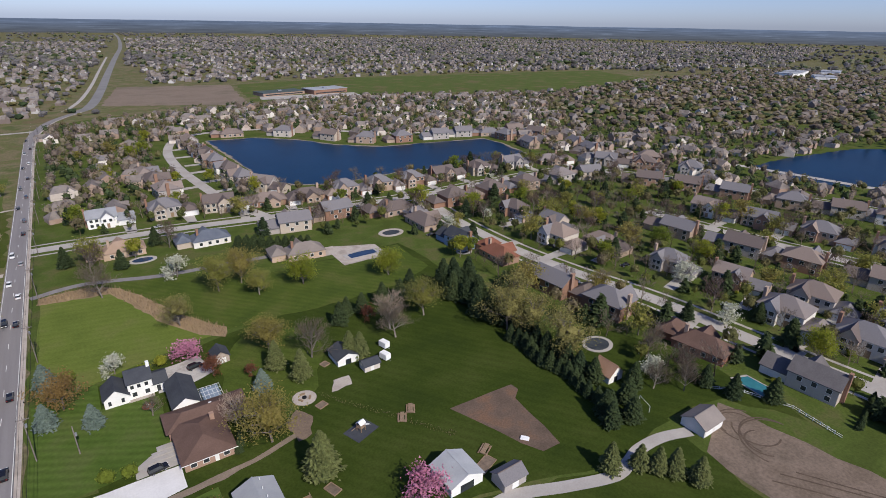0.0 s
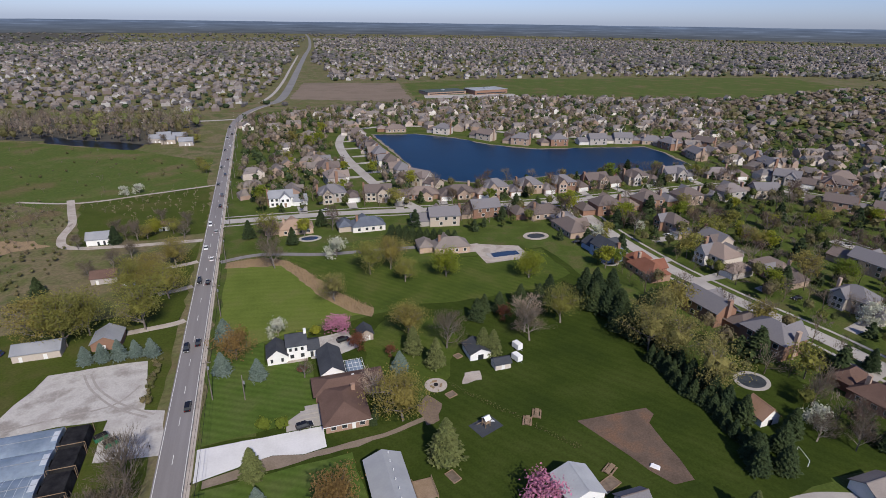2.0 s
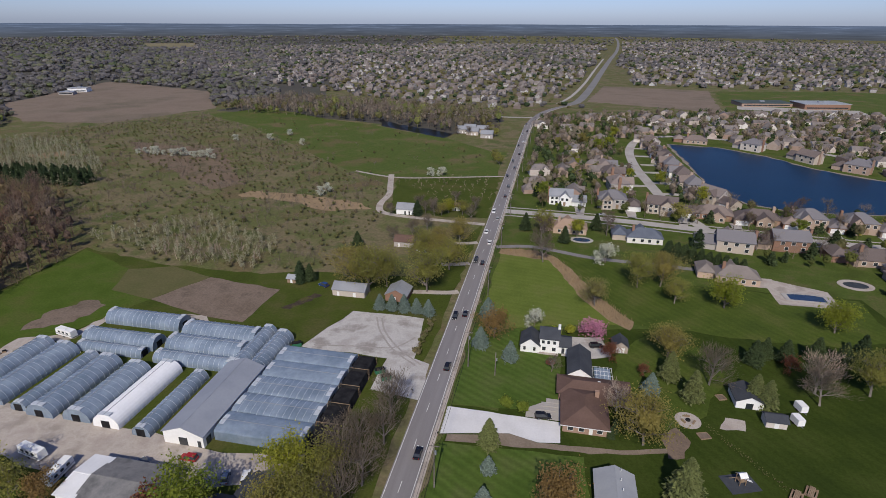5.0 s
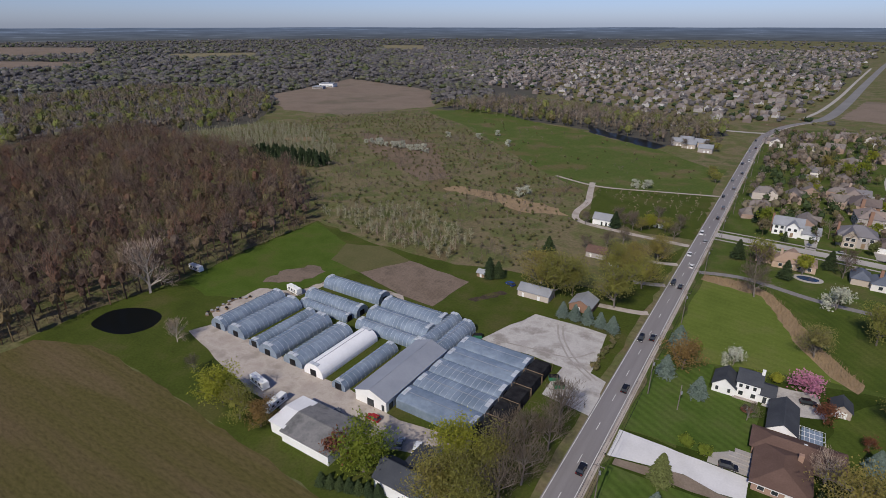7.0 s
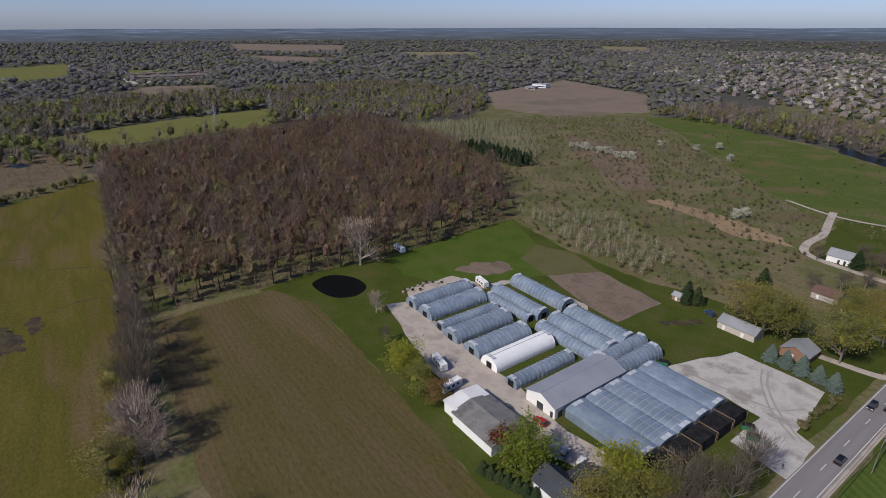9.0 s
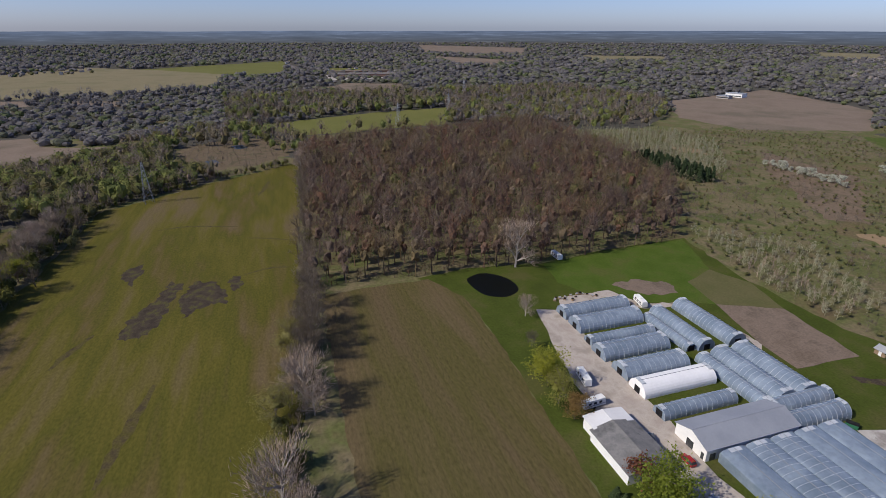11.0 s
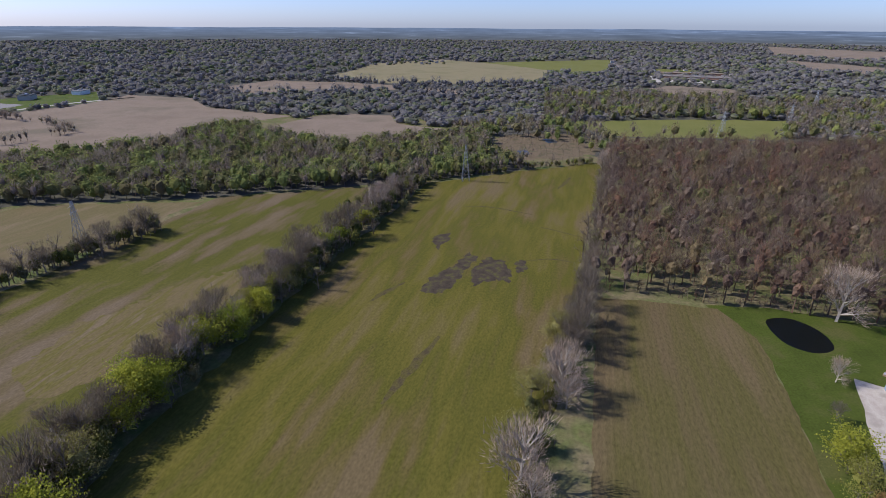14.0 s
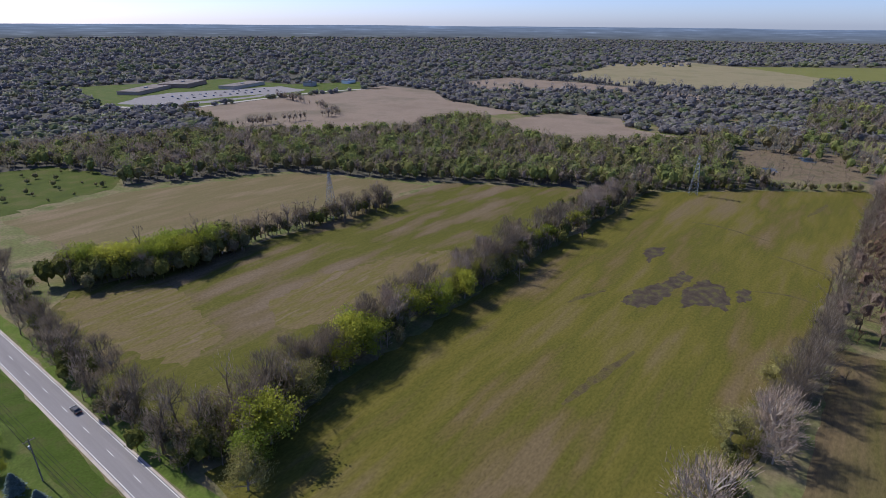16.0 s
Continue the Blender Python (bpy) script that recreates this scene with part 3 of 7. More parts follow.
patch("garden_lawn", [(22, 150), (24, 168), (38, 186), (60, 176), (56, 158), (48, 142), (34, 132), (26, 140)], LAWN_MID, .05, 1.5, "green garden lawn under trees", "lawn")
patch("vegetable_plot", [(76, 111), (98.8, 110), (98.9, 106.8), (95.4, 104), (93, 82.8), (87, 83.2), (82, 95)], surf("dark_garden_soil", [(.105, .078, .06), (.135, .098, .075), (.17, .105, .07)], 9, .5, .5), .06, .5, "dark brown tilled vegetable plot", "soil")
patch("bare_earth", [(131, 62), (145.5, 69.2), (147.6, 55), (150.7, 38.6), (156, 10), (162, -20), (112, -30), (122, 40), (123.4, 59)], SOIL, .06, 1.2, "rutted bare brown earth", "soil")
patch("ploughed_field", [(39, 833), (76, 1049), (243, 1015), (204, 763)], SOIL_FAR, .04, 2, "pinkish brown ploughed field", "field")
patch("grass_field", [(251, 1010), (462, 1046), (1098, 958), (1040, 751), (644, 677), (376, 774), (215, 790)], WET_MEADOW, .03, 3, "wide green grass field", "field")
patch("front_lawn", [(-26, 94), (-26, 116), (-14, 116.5), (12, 118), (14, 92)], LAWN_FRONT, .055, .5, "bright striped front lawn", "lawn")
patch("front_lawn", [(-26, 132), (-26, 178), (-9, 180), (-9, 166), (6, 164), (6, 140), (0, 138), (-5, 134)], LAWN_FRONT, .055, .5, "bright striped front lawn", "lawn")
# west of the road: farm fields
patch("wheat_field", [(-44, -118), (-200, -118), (-380, -109), (-440, -40), (-487, 22), (-230, 4), (-60, -8), (-42, -20)], WHEAT, .04, 1.5, "yellow-green young wheat field with wet patches", "field")
patch("wheat_field", [(-44, -136), (-160, -134), (-380, -118), (-310, -238), (-150, -244), (-66, -262), (-44, -240)], WHEAT_THIN, .04, 1.5, "patchy yellow-green young wheat field", "field")
patch("stubble_field", [(-90, -262), (-300, -242), (-262, -345), (-150, -400), (-80, -392)], surf("stubble", [(.15, .115, .065), (.125, .105, .05), (.17, .13, .08)], 30, 1, .3, stretch=(.4, 1.5, 20)), .04, 1.5, "brown stubble field edged with green", "field")
patch("tilled_field", [(-46, 8), (-221, 12), (-222, 62), (-200, 72), (-184, 73), (-84, 67), (-46, 64)], TILLED, .05, .8, "brown field with thin green sprouting rows", "field")
patch("farm_grass", [(-38.6, 64), (-84, 67), (-184, 73), (-224, 58), (-228, 84), (-222, 122), (-228, 168), (-229, 214), (-180, 204), (-128, 204), (-100, 212), (-60, 216), (-38.6, 290)], PASTURE, .03, 1, "green grass round the nursery", "lawn")
patch("back_lawn", [(-221, 122), (-200, 118), (-176, 128), (-160, 172), (-190, 196), (-228, 212), (-226, 168)], surf("bright_grass", [(.058, .092, .014), (.07, .105, .018), (.085, .10, .026)], 14, .8, .4), .045, 1, "vivid green strip of grass beside the wood", "lawn")
patch("seed_bed", [(-182, 176), (-160, 172), (-148, 196), (-172, 203), (-190, 196)], surf("seeded", [(.10, .10, .04), (.12, .11, .05)], 10, 1, .3), .05, .6, "olive green seed bed", "soil")
patch("soil_bed", [(-160, 172), (-148, 196), (-112, 191), (-113, 163), (-130, 164)], SOIL, .055, .6, "bare brown soil bed", "soil")
patch("gravel_lot", [(-75, 180), (-46, 180), (-43, 153), (-37, 151), (-36, 132), (-52, 134), (-52, 151), (-84, 152)], GRAVEL, .06, .7, "pale grey gravel parking lot with tyre tracks", "gravel")
patch("farm_drive", [(-180, 97), (-176, 106), (-131, 104), (-104, 103), (-82, 100), (-60, 104), (-58, 96), (-80, 88), (-93, 84), (-131, 85)], DRIVE, .06, .8, "dusty tan gravel yard and drive", "gravel")
patch("farm_pond", curve_line([(-208, 79), (-217, 80), (-220, 90), (-211, 98), (-199, 98), (-194, 90), (-198, 82), (-208, 79), (-217, 80), (-220, 90)], 4)[4:32], POND, .06, .25, "small dark reflecting farm pond", "pond", 3)
patch("green_meadow", [(-385, 674), (-243, 598), (-150, 550), (-109, 530), (-55, 478), (-41, 480), (-40, 345), (-100, 350), (-190, 420), (-300, 520), (-420, 610)], WET_MEADOW, .03, 5, "fresh green wet meadow", "field", 30)


def mud(pts):
    patch("wet_patch", pts, MUD, .055, 1.25, "dark wet mud patch in the wheat", "soil", 1.6)


mud([(-271, -76), (-279, -73), (-283, -67), (-270, -66), (-256, -69)])
mud([(-207, -65), (-222, -64), (-236, -56), (-257, -52), (-250, -46), (-233, -50), (-216, -51), (-205, -57)])
mud([(-217, -43), (-236, -46), (-253, -41), (-250, -33), (-242, -30), (-238, -27), (-225, -27), (-228, -33)])
mud([(-247, -27), (-254, -25), (-253, -21), (-242, -20), (-237, -24)])
STREAK = surf("damp_furrow_soil", [(.065, .052, .03), (.09, .075, .03), (.08, .07, .022)], 3, .6, .6)
frng = random.Random(8)
for line, w in (([(-192, -83), (-203, -79), (-214, -74)], 2.0), ([(-128, -55), (-140, -53), (-156, -50), (-172, -47)], 2.2), ([(-295, 3), (-301, -8), (-306, -20)], 1.2), ([(-390, -12), (-410, -7), (-428, -4)], 2.4),
                ([(-253, -22), (-258, -8), (-256, 4)], 1.0), ([(-333, -70), (-336, -56), (-333, -42), (-327, -24)], 1.4)):
    ln = curve_line(line, 5)
    sides = ([], [])
    for i, (x, y) in enumerate(ln):
        (ax, ay), (bx, by) = ln[max(i - 1, 0)], ln[min(i + 1, len(ln) - 1)]
        d = math.hypot(bx - ax, by - ay)
        for side, s in zip(sides, (1, -1)):
            o = s * w * (.25 + .75 * math.sin(math.pi * i / (len(ln) - 1))) * frng.uniform(.45, 1.1)
            side.append((x - (by - ay) / d * o, y + (bx - ax) / d * o))
    patch("damp_furrow", sides[0] + sides[1][::-1], STREAK, .05, .1, "dark damp furrow in the wheat", "soil", 9)

# thin brown ground where the wheat has failed
BARE_WHEAT = surf("failed_wheat_soil", [(.11, .096, .03), (.135, .104, .056), (.108, .095, .028), (.15, .116, .072)], 11, .7, .6, stretch=(.3, 1.6, 6))
for pts in ([(-112, -183), (-143, -188), (-184, -174), (-216, -151), (-202, -136), (-162, -138), (-124, -146), (-104, -163)], [(-61, -256), (-98, -236), (-88, -178), (-67, -168), (-59, -195), (-54, -238)]):
    patch("thin_patch", pts, BARE_WHEAT, .046, 2.6, "thin brown ground where the wheat has failed", "soil", 2.2)

# lakes
patch("lake_shore", [(101, 546), (104, 450), (106, 378), (121, 360), (148, 349), (197, 355), (260, 344), (328, 354), (338, 400), (336, 426), (279, 436), (234, 443), (202, 469), (178, 510), (146, 539)], surf("shore_stone", [(.22, .19, .15), (.28, .24, .19)], 8, 1, .3), .055, 1, "stony tan lake shore", "shore")
patch("lake", [(103, 544), (106, 450), (108, 380), (122, 362), (148, 351), (197, 357), (260, 346), (326, 356), (336, 400), (334, 424), (278, 434), (233, 441), (200, 467), (176, 508), (145, 537)], WATER, .08, 1.5, "deep blue lake among houses", "water")
patch("lake", [(453, 224), (517, 223), (607, 210), (640, 190), (640, 150), (482, 137), (439, 163), (444, 188)], WATER, .08, 1.5, "second deep blue lake", "water")
patch("pond", [(-206, 621), (-170, 589), (-136, 573), (-105, 551), (-109, 527), (-146, 550), (-188, 578)], POND, .07, 1.5, "narrow dark pond by the trees", "water")

VERGE = surf("verge_grass", [(.075, .105, .02), (.09, .125, .025), (.11, .12, .036)], 8, .7, .45)
patch("verge", [(-37.4, -600), (-42, -600), (-41.5, -330), (-42, -60), (-44, 60), (-37.4, 62)], VERGE, .06, .8, "bright green roadside verge", "verge")
patch("verge", [(-27.6, -600), (-19, -600), (-19, -330), (-20, -80), (-24, 90), (-27.6, 92)], surf("roadside_grass", [(.042, .064, .011), (.05, .075, .013), (.062, .072, .02)], 8, .7, .45), .06, .8, "bright green roadside verge", "verge")
# ---- road ----
ROAD_X = -32.6
MAIN = [(ROAD_X, -900), (ROAD_X, -300), (ROAD_X, 0), (ROAD_X, 300), (ROAD_X, 480), (ROAD_X, 580), (-30.2, 644), (-25, 682), (-18, 718), (-6, 752), (10, 786), (28, 838), (51, 1005), (89, 1342), (143, 1812), (226, 2528), (320, 3600), (380, 4500)]
line = curve_line(MAIN, 6)
strip("road_shoulder", [(x + (.7 if y > 40 else .1), y) for x, y in line], 8.9, DRIVE, .09, "pale gravel road shoulder", "road")
road = strip("road", line, 7.6, ASPHALT, .12, "grey two-lane asphalt road with white edge lines", "road")
far_line = [p for p in line if p[1] > 790]
strip("frontage_road", curve_line([(-2, 800), (8, 840), (23, 923), (46, 1106), (78, 1409), (128, 1870)], 6), 5, CONCRETE, .15, "pale frontage road beside the avenue", "road")
strip("cross_street", curve_line([(-170, 676), (-105, 672), (-58, 669), (-29, 672)], 6), 7, CONCRETE, .1, "pale street joining the road", "street")
strip("avenue", far_line, 12.5, surf("pale_avenue_concrete", [(.19, .185, .18), (.23, .225, .22)], 30, 2, .15), .16, "pale wide avenue running north", "road")
AVENUE = [(x + 22, y) for x, y in far_line] + [(x - 30, y) for x, y in far_line[::-1]]
near = [(ROAD_X, y) for y in range(-500, 621, 20)]
for dx in (-3.4, 3.4):
    edge = strip("edge_line", [(x + dx, y) for x, y in near], .16, PAINT, .135, "", "")
    edge.parent = road
    del edge["kind"]
dash = mesh_of("dash", [(-.08, -1.9, .135), (.08, -1.9, .135), (.08, 1.9, .135), (-.08, 1.9, .135)], [(0, 1, 2, 3)], PAINT)
for i in range(70):
    d = new("dash", dash)
    d.parent = road
    d.location = (ROAD_X, -252 + i * 15.24, 0)

STREETS = [
    [(-28, 316), (34, 313), (91, 305), (140, 300), (190, 297), (250, 298), (315, 294), (345, 262), (368, 225), (391, 162), (410, 112), (425, 20)],
    [(182, 297), (174, 250), (173, 200), (178, 160), (187, 120), (190, 80), (196, 20), (205, -80)],
    [(282, 196), (287, 160), (298, 110), (312, 40), (320, -60)],
    [(300, 470), (330, 540), (300, 620), (200, 660), (110, 690), (30, 690)],
    [(400, 450), (420, 380), (400, 310), (440, 260), (470, 120), (480, 20)],
    [(84, 306), (72, 350), (66, 400), (62, 460), (66, 520), (85, 570), (130, 585), (200, 560), (260, 500), (330, 470), (400, 450)],
]
for s in STREETS:
    ln = curve_line(s, 6)
    strip("street", ln, 7.4, CONCRETE, .10 + .012 * STREETS.index(s), "pale concrete residential street", "street")

for s in STREETS[:3]:
    ln = [Vector(p) for p in curve_line(s, 6)]
    for side in (-1, 1):
        off = []
        for i, p in enumerate(ln):
            d = (ln[min(i + 1, len(ln) - 1)] - ln[max(i - 1, 0)]).normalized()
            off.append((p.x + d.y * side * 7.6, p.y - d.x * side * 7.6))
        strip("pavement", off, 1.5, CONCRETE, .085 + .004 * STREETS.index(s), "pale concrete pavement beside the street", "pavement")

# ---- buildings ----
def house_a(m, wall=BRICK, roof=SHINGLE, label="two-storey brick house with a steep brown shingle roof"):
    """Two storeys, hip roof, a front gable and a garage wing."""
    h = thing("house", m, label, "house")
    part("wall", Geo().block(-7, -4.5, 5, 5, 5.6), wall, h)
    part("bay_wall", Geo().block(-5.5, -6.5, -1, -4.4, 5.4, 3.0, "y"), wall, h)
    part("garage_wall", Geo().block(5, -6.5, 11, 3, 3.0), wall, h)
    part("roof", Geo().hip(-7, -4.5, 5, 5, 5.6, 3.6), roof, h)
    part("gable_roof", Geo().gable(-5.5, -6.5, -1, 0, 5.4, 3.0, .4, .2, "y"), roof, h)
    part("garage_roof", Geo().hip(5, -6.5, 11, 3, 3.0, 2.4), roof, h)
    part("chimney", Geo().box(-7.6, 0, 0, -6.8, 1.4, 9.2), BRICK, h)
    part("garage_door", Geo().box(5.6, -6.56, 0, 10.4, -6.44, 2.3), TRIM, h)
    part("door", Geo().box(.6, -4.57, .2, 1.8, -4.45, 2.5), WOOD, h)
    for x, z in ((-4.6, .9), (-2.9, .9), (-4.6, 3.4), (-2.9, 3.4)):
        window(h, x, -6.5, z)
    for x in (0.4, 2.8):
        window(h, x, -4.5, 3.4)
    for x, z in ((-5.5, .9), (-5.5, 3.4), (-2, 3.4), (1.5, 3.4), (1, .9)):
        window(h, x, 5.0, z, 1)
    return h


def window(h, x, y, z, side=0, w=1.2, t=1.4):
    """A framed window in a wall that faces -y, or +y for side 1."""
    s = 1 if side else -1
    fr = part("window", Geo().box(x - .1, y - .05, z - .1, x + w + .1, y + .05, z + t + .1), TRIM, h)
    part("pane", Geo().box(x, y + s * .02 - .05, z, x + w, y + s * .02 + .05, z + t), GLASS, fr)


def house_b(m, wall=SIDING, roof=SHINGLE, label="two-storey house with cross gables and an attached garage"):
    h = thing("house", m, label, "house")
    part("wall", Geo().block(-8, -4, 4, 4, 5.4, 3.2, "x"), wall, h)
    part("bay_wall", Geo().block(-2.5, -6, 2.5, -3.9, 5.4, 2.6, "y"), wall, h)
    part("garage_wall", Geo().block(4, -5, 11, 3, 2.9, 2.6, "x"), wall, h)
    part("roof", Geo().gable(-8, -4, 4, 4, 5.4, 3.2), roof, h)
    part("gable_roof", Geo().gable(-2.5, -6, 2.5, 0, 5.4, 2.6, .4, .2, "y"), roof, h)
    part("garage_roof", Geo().gable(4, -5, 11, 3, 2.9, 2.6), roof, h)
    part("chimney", Geo().box(-8.9, -.7, 0, -8.05, .7, 9.6), BRICK, h)
    part("garage_door", Geo().box(5, -5.06, 0, 10, -4.94, 2.3), TRIM, h)
    part("door", Geo().box(-.6, -6.06, .2, .6, -5.94, 2.5), WOOD, h)
    for x, z in ((-7, .9), (-4.8, .9), (-7, 3.3), (-4.8, 3.3)):
        window(h, x, -4, z)
    for x in (-1.8, .6):
        window(h, x, -6, 3.3)
    for x, z in ((-6.5, .9), (-6.5, 3.3), (-3, 3.3), (.5, 3.3), (-1, .9)):
        window(h, x, 4, z, 1)
    return h


def house_c(m, wall=BRICK, roof=SHINGLE, label="low brick house with a broad hipped roof"):
    h = thing("house", m, label, "house")
    part("wall", Geo().block(-9, -4, 6, 5, 3.2), wall, h)
    part("bay_wall", Geo().block(-3.4, -7, 2.6, -3.9, 3.1, 2.6, "y"), wall, h)
    part("garage_wall", Geo().block(6, -7, 12, 2.5, 3.0), wall, h)
    part("roof", Geo().hip(-9, -4, 6, 5, 3.2, 3.4), roof, h)
    part("gable_roof", Geo().gable(-3.4, -7, 2.6, .2, 3.1, 2.6, .4, .2, "y"), roof, h)
    part("garage_roof", Geo().hip(6, -7, 12, 2.5, 3.0, 2.6), roof, h)
    part("chimney", Geo().box(3, 1, 3, 4, 2, 8), BRICK, h)
    part("garage_door", Geo().box(6.6, -7.06, 0, 11.4, -6.94, 2.3), TRIM, h)
    part("door", Geo().box(3.2, -4.06, .2, 4.4, -3.94, 2.4), WOOD, h)
    for x in (-8, -5.6):
        window(h, x, -4, .9)
    for x in (-2.6, .6):
        window(h, x, -7, .9)
    for x in (-7.5, -4, -1, 2.5):
        window(h, x, 5, .9, 1)
    return h


HOUSE_POOL = []
HOUSE_SIZE = Matrix.Diagonal((1.18, 1.15, 1.08, 1))


def estate_house(x, y, facing, kind):
    """One of the estate's houses; facing: degrees to which its front looks, 0 is south."""
    m = pose(x, y, 0, 0, 0, facing) @ HOUSE_SIZE
    if kind >= len(HOUSE_POOL):
        HOUSE_POOL.append([house_a, house_b, house_c, lambda q: house_a(q, SIDING, SHINGLE, "two-storey pale house with a hipped roof"), lambda q: house_b(q, BRICK, SHINGLE, "two-storey brick house with steep cross gables")][kind](m))
        return HOUSE_POOL[-1]
    return copy_thing(HOUSE_POOL[kind], m)


homes = []
rng = np.random.default_rng(5)


def home(x, y, facing, special=None):
    if any((x - a) ** 2 + (y - b) ** 2 < 21 ** 2 for a, b in homes):
        return
    if special:
        special(pose(x, y, 0, 0, 0, facing) @ HOUSE_SIZE)
    else:
        kind = len(HOUSE_POOL) if len(HOUSE_POOL) < 5 else int(rng.integers(0, 5))
        tagged(estate_house(x, y, facing, kind), group="houses of the estate")
    homes.append((x, y))
    m = pose(x, y, 0, 0, 0, facing)
    c = [m @ Vector(q) for q in ((6.3, -7.4, 0), (12.6, -7.4, 0), (11.6, -21.5, 0), (7.0, -21.5, 0))]
    tagged(new("driveway", mesh_of("driveway", [(q.x, q.y, .085) for q in c], [(0, 1, 2, 3)], CONCRETE)), "pale concrete driveway", "driveway", kind="structure")


BLUE_SIDING = surf("pale_blue_siding", [(.26, .34, .47), (.31, .39, .52)], 6, .5, .08)
TAN_BRICK = surf("tan_brick", [(.42, .31, .23), (.48, .36, .28)], 6, .5, .12)
RED_BRICK = surf("red_brick_wall", [(.24, .115, .08), (.29, .145, .105)], 6, .5, .15)
home(168, 90, 100, lambda m: house_c(m, RED_BRICK, SHINGLE_BR, "brick house with a broad red-brown hipped roof"))
home(177, 58, 95, lambda m: house_b(m, SIDING, surf("grey_brown_shingles", [(.12, .11, .11), (.15, .14, .14)], 6, .4, .2), "large grey gabled house beside a pool"))
home(152, 214, 95, lambda m: house_b(m, BLUE_SIDING, SHINGLE_DK, "pale blue house with dark gabled roof"))
home(160, 191, 90, lambda m: house_c(m, BRICK, surf("red_brown_shingles", [(.19, .085, .055), (.22, .10, .07)], 6, .4, .2), "brick house with a red-brown hipped roof"))
home(8, 290, 180, lambda m: house_c(m, TAN_BRICK, surf("tan_roof", [(.30, .215, .16), (.34, .25, .19)], 6, .4, .15), "tan house with a pale brown roof"))
home(46, 284, 180, lambda m: house_c(m, SIDING, surf("slate_blue_shingles", [(.10, .115, .145), (.13, .145, .175)], 6, .4, .15), "low house with a slate blue roof"))
home(80, 243, 175, lambda m: house_c(m, TAN_BRICK, surf("taupe_roof", [(.19, .165, .15), (.23, .2, .18)], 6, .4, .15), "large tan house with a taupe hipped roof"))
home(7, 340, 0, lambda m: house_b(m, WHITE, surf("light_slate_shingles", [(.23, .24, .26), (.28, .29, .31)], 6, .4, .15), "white house with light grey gables"))
# east and west sides of the long street, as they stand
for x, y, f in ((209, 234, -85), (213, 204, -88), (216, 172, -86), (220, 137, -80), (229, 110, -78), (238, 82, -80), (160, 191, 90), (152, 214, 95), (157, 153, 95), (163, 127, 98), (170, 92, 98), (176, 58, 95),
                (115, 287, 180), (149, 276, 180), (154, 250, 90), (46, 284, 180), (8, 291, 180), (7, 340, 0), (37, 340, 0), (240, 50, -80), (178, 20, 95), (250, 10, -80)):
    home(x, y, f)
for s in STREETS:
    ln = [Vector(p) for p in curve_line(s, 6)]
    run = 0
    for a, b in zip(ln, ln[1:]):
        d = b - a
        run += d.length
        if run < 24:
            continue
        run = 0
        d.normalize()
        for side in (1, -1):
            n = Vector((d.y, -d.x)) * side
            p = b + n * 25
            ang = math.degrees(math.atan2(-n.y, -n.x)) + 90
            if p.x < -8 or (95 < p.x < 340 and 345 < p.y < 440) or (p.x < 140 and p.y < 262 and p.y > 60) or (p.x < 150 and p.y < 100) or p.x > 392 or p.y > 450 or p.y < -40:
                continue
            home(p.x, p.y, ang)

# the houses along the lake's shore, their backs to the water
SHORE = [(103, 544), (106, 450), (108, 380), (122, 362), (148, 351), (197, 357), (260, 346), (326, 356), (336, 400), (334, 424), (278, 434), (233, 441), (200, 467), (176, 508), (145, 537)]
for (ax, ay), (bx, by) in zip(SHORE, SHORE[1:] + SHORE[:1]):
    d = Vector((bx - ax, by - ay))
    n = Vector((-d.y, d.x)).normalized()
    if n.dot(Vector(((ax + bx) / 2 - 200, (ay + by) / 2 - 430))) < 0:
        n = -n
    for i in range(max(1, int(d.length / 24))):
        p = Vector((ax, ay)) + d * ((i + .5) / max(1, int(d.length / 24))) + n * 17
        home(p.x, p.y, math.degrees(math.atan2(n.y, n.x)) + 90)

# ---- woods and hedges ----
rng = np.random.default_rng(11)


def both(*a, **k):
    wood, crown, _ = broadleaf(*a, **k)
    return np.concatenate([wood, crown])


BARE = [canopy(s, 17, 4.8, 1, 1.0, 0, 2.3, 195, .07, .08, .36) for s in (1, 2, 3, 4, 5)]
wood_pts = [(-229, 10), (-226, 60), (-222, 118), (-226, 165), (-228, 208), (-300, 272), (-420, 300), (-595, 301), (-560, 150), (-537, 39), (-487, 26)]
x, y = scatter(wood_pts, 8.0, rng)
growth("woodland", BARE, x, y, .75, 1.3, TWIG, rng, "leafless brown woodland with reddish buds", "woodland")
patch("far_meadow", [(-60, -405), (-150, -412), (-172, -440), (-150, -520), (-60, -540)], PASTURE, .035, 4, "green clearing with scattered bushes", "field")
BUSH = [canopy(s, 4.0, 2.3, 0, .85, 26, .6, foot=0, trunk=False) for s in (21, 22, 23)]
BRUSH = [both(s, 5.0, 2.6, 3, 0, 0, 0, 60, .05, twig_w=.08) for s in (24, 25, 26)]
x, y = scatter(wood_pts, 34, rng)
growth("woodland_greens", [canopy(s, 16.5, 4.6, 1, .85, 110, .7, foot=.3) for s in (15, 16)], x, y, .8, 1.15, OLIVE, rng, "olive budding trees within the wood", "woodland")
x, y = scatter([(-60, -410), (-150, -415), (-160, -500), (-60, -520)], 17, rng)
growth("clearing_bushes", BUSH, x, y, .5, 1.3, OLIVE, rng, "scattered olive bushes in the clearing", "scrub")
x, y = scatter([(-228, 8), (-224, 120), (-227, 210), (-233, 210), (-233, 8)], 3.5, rng)
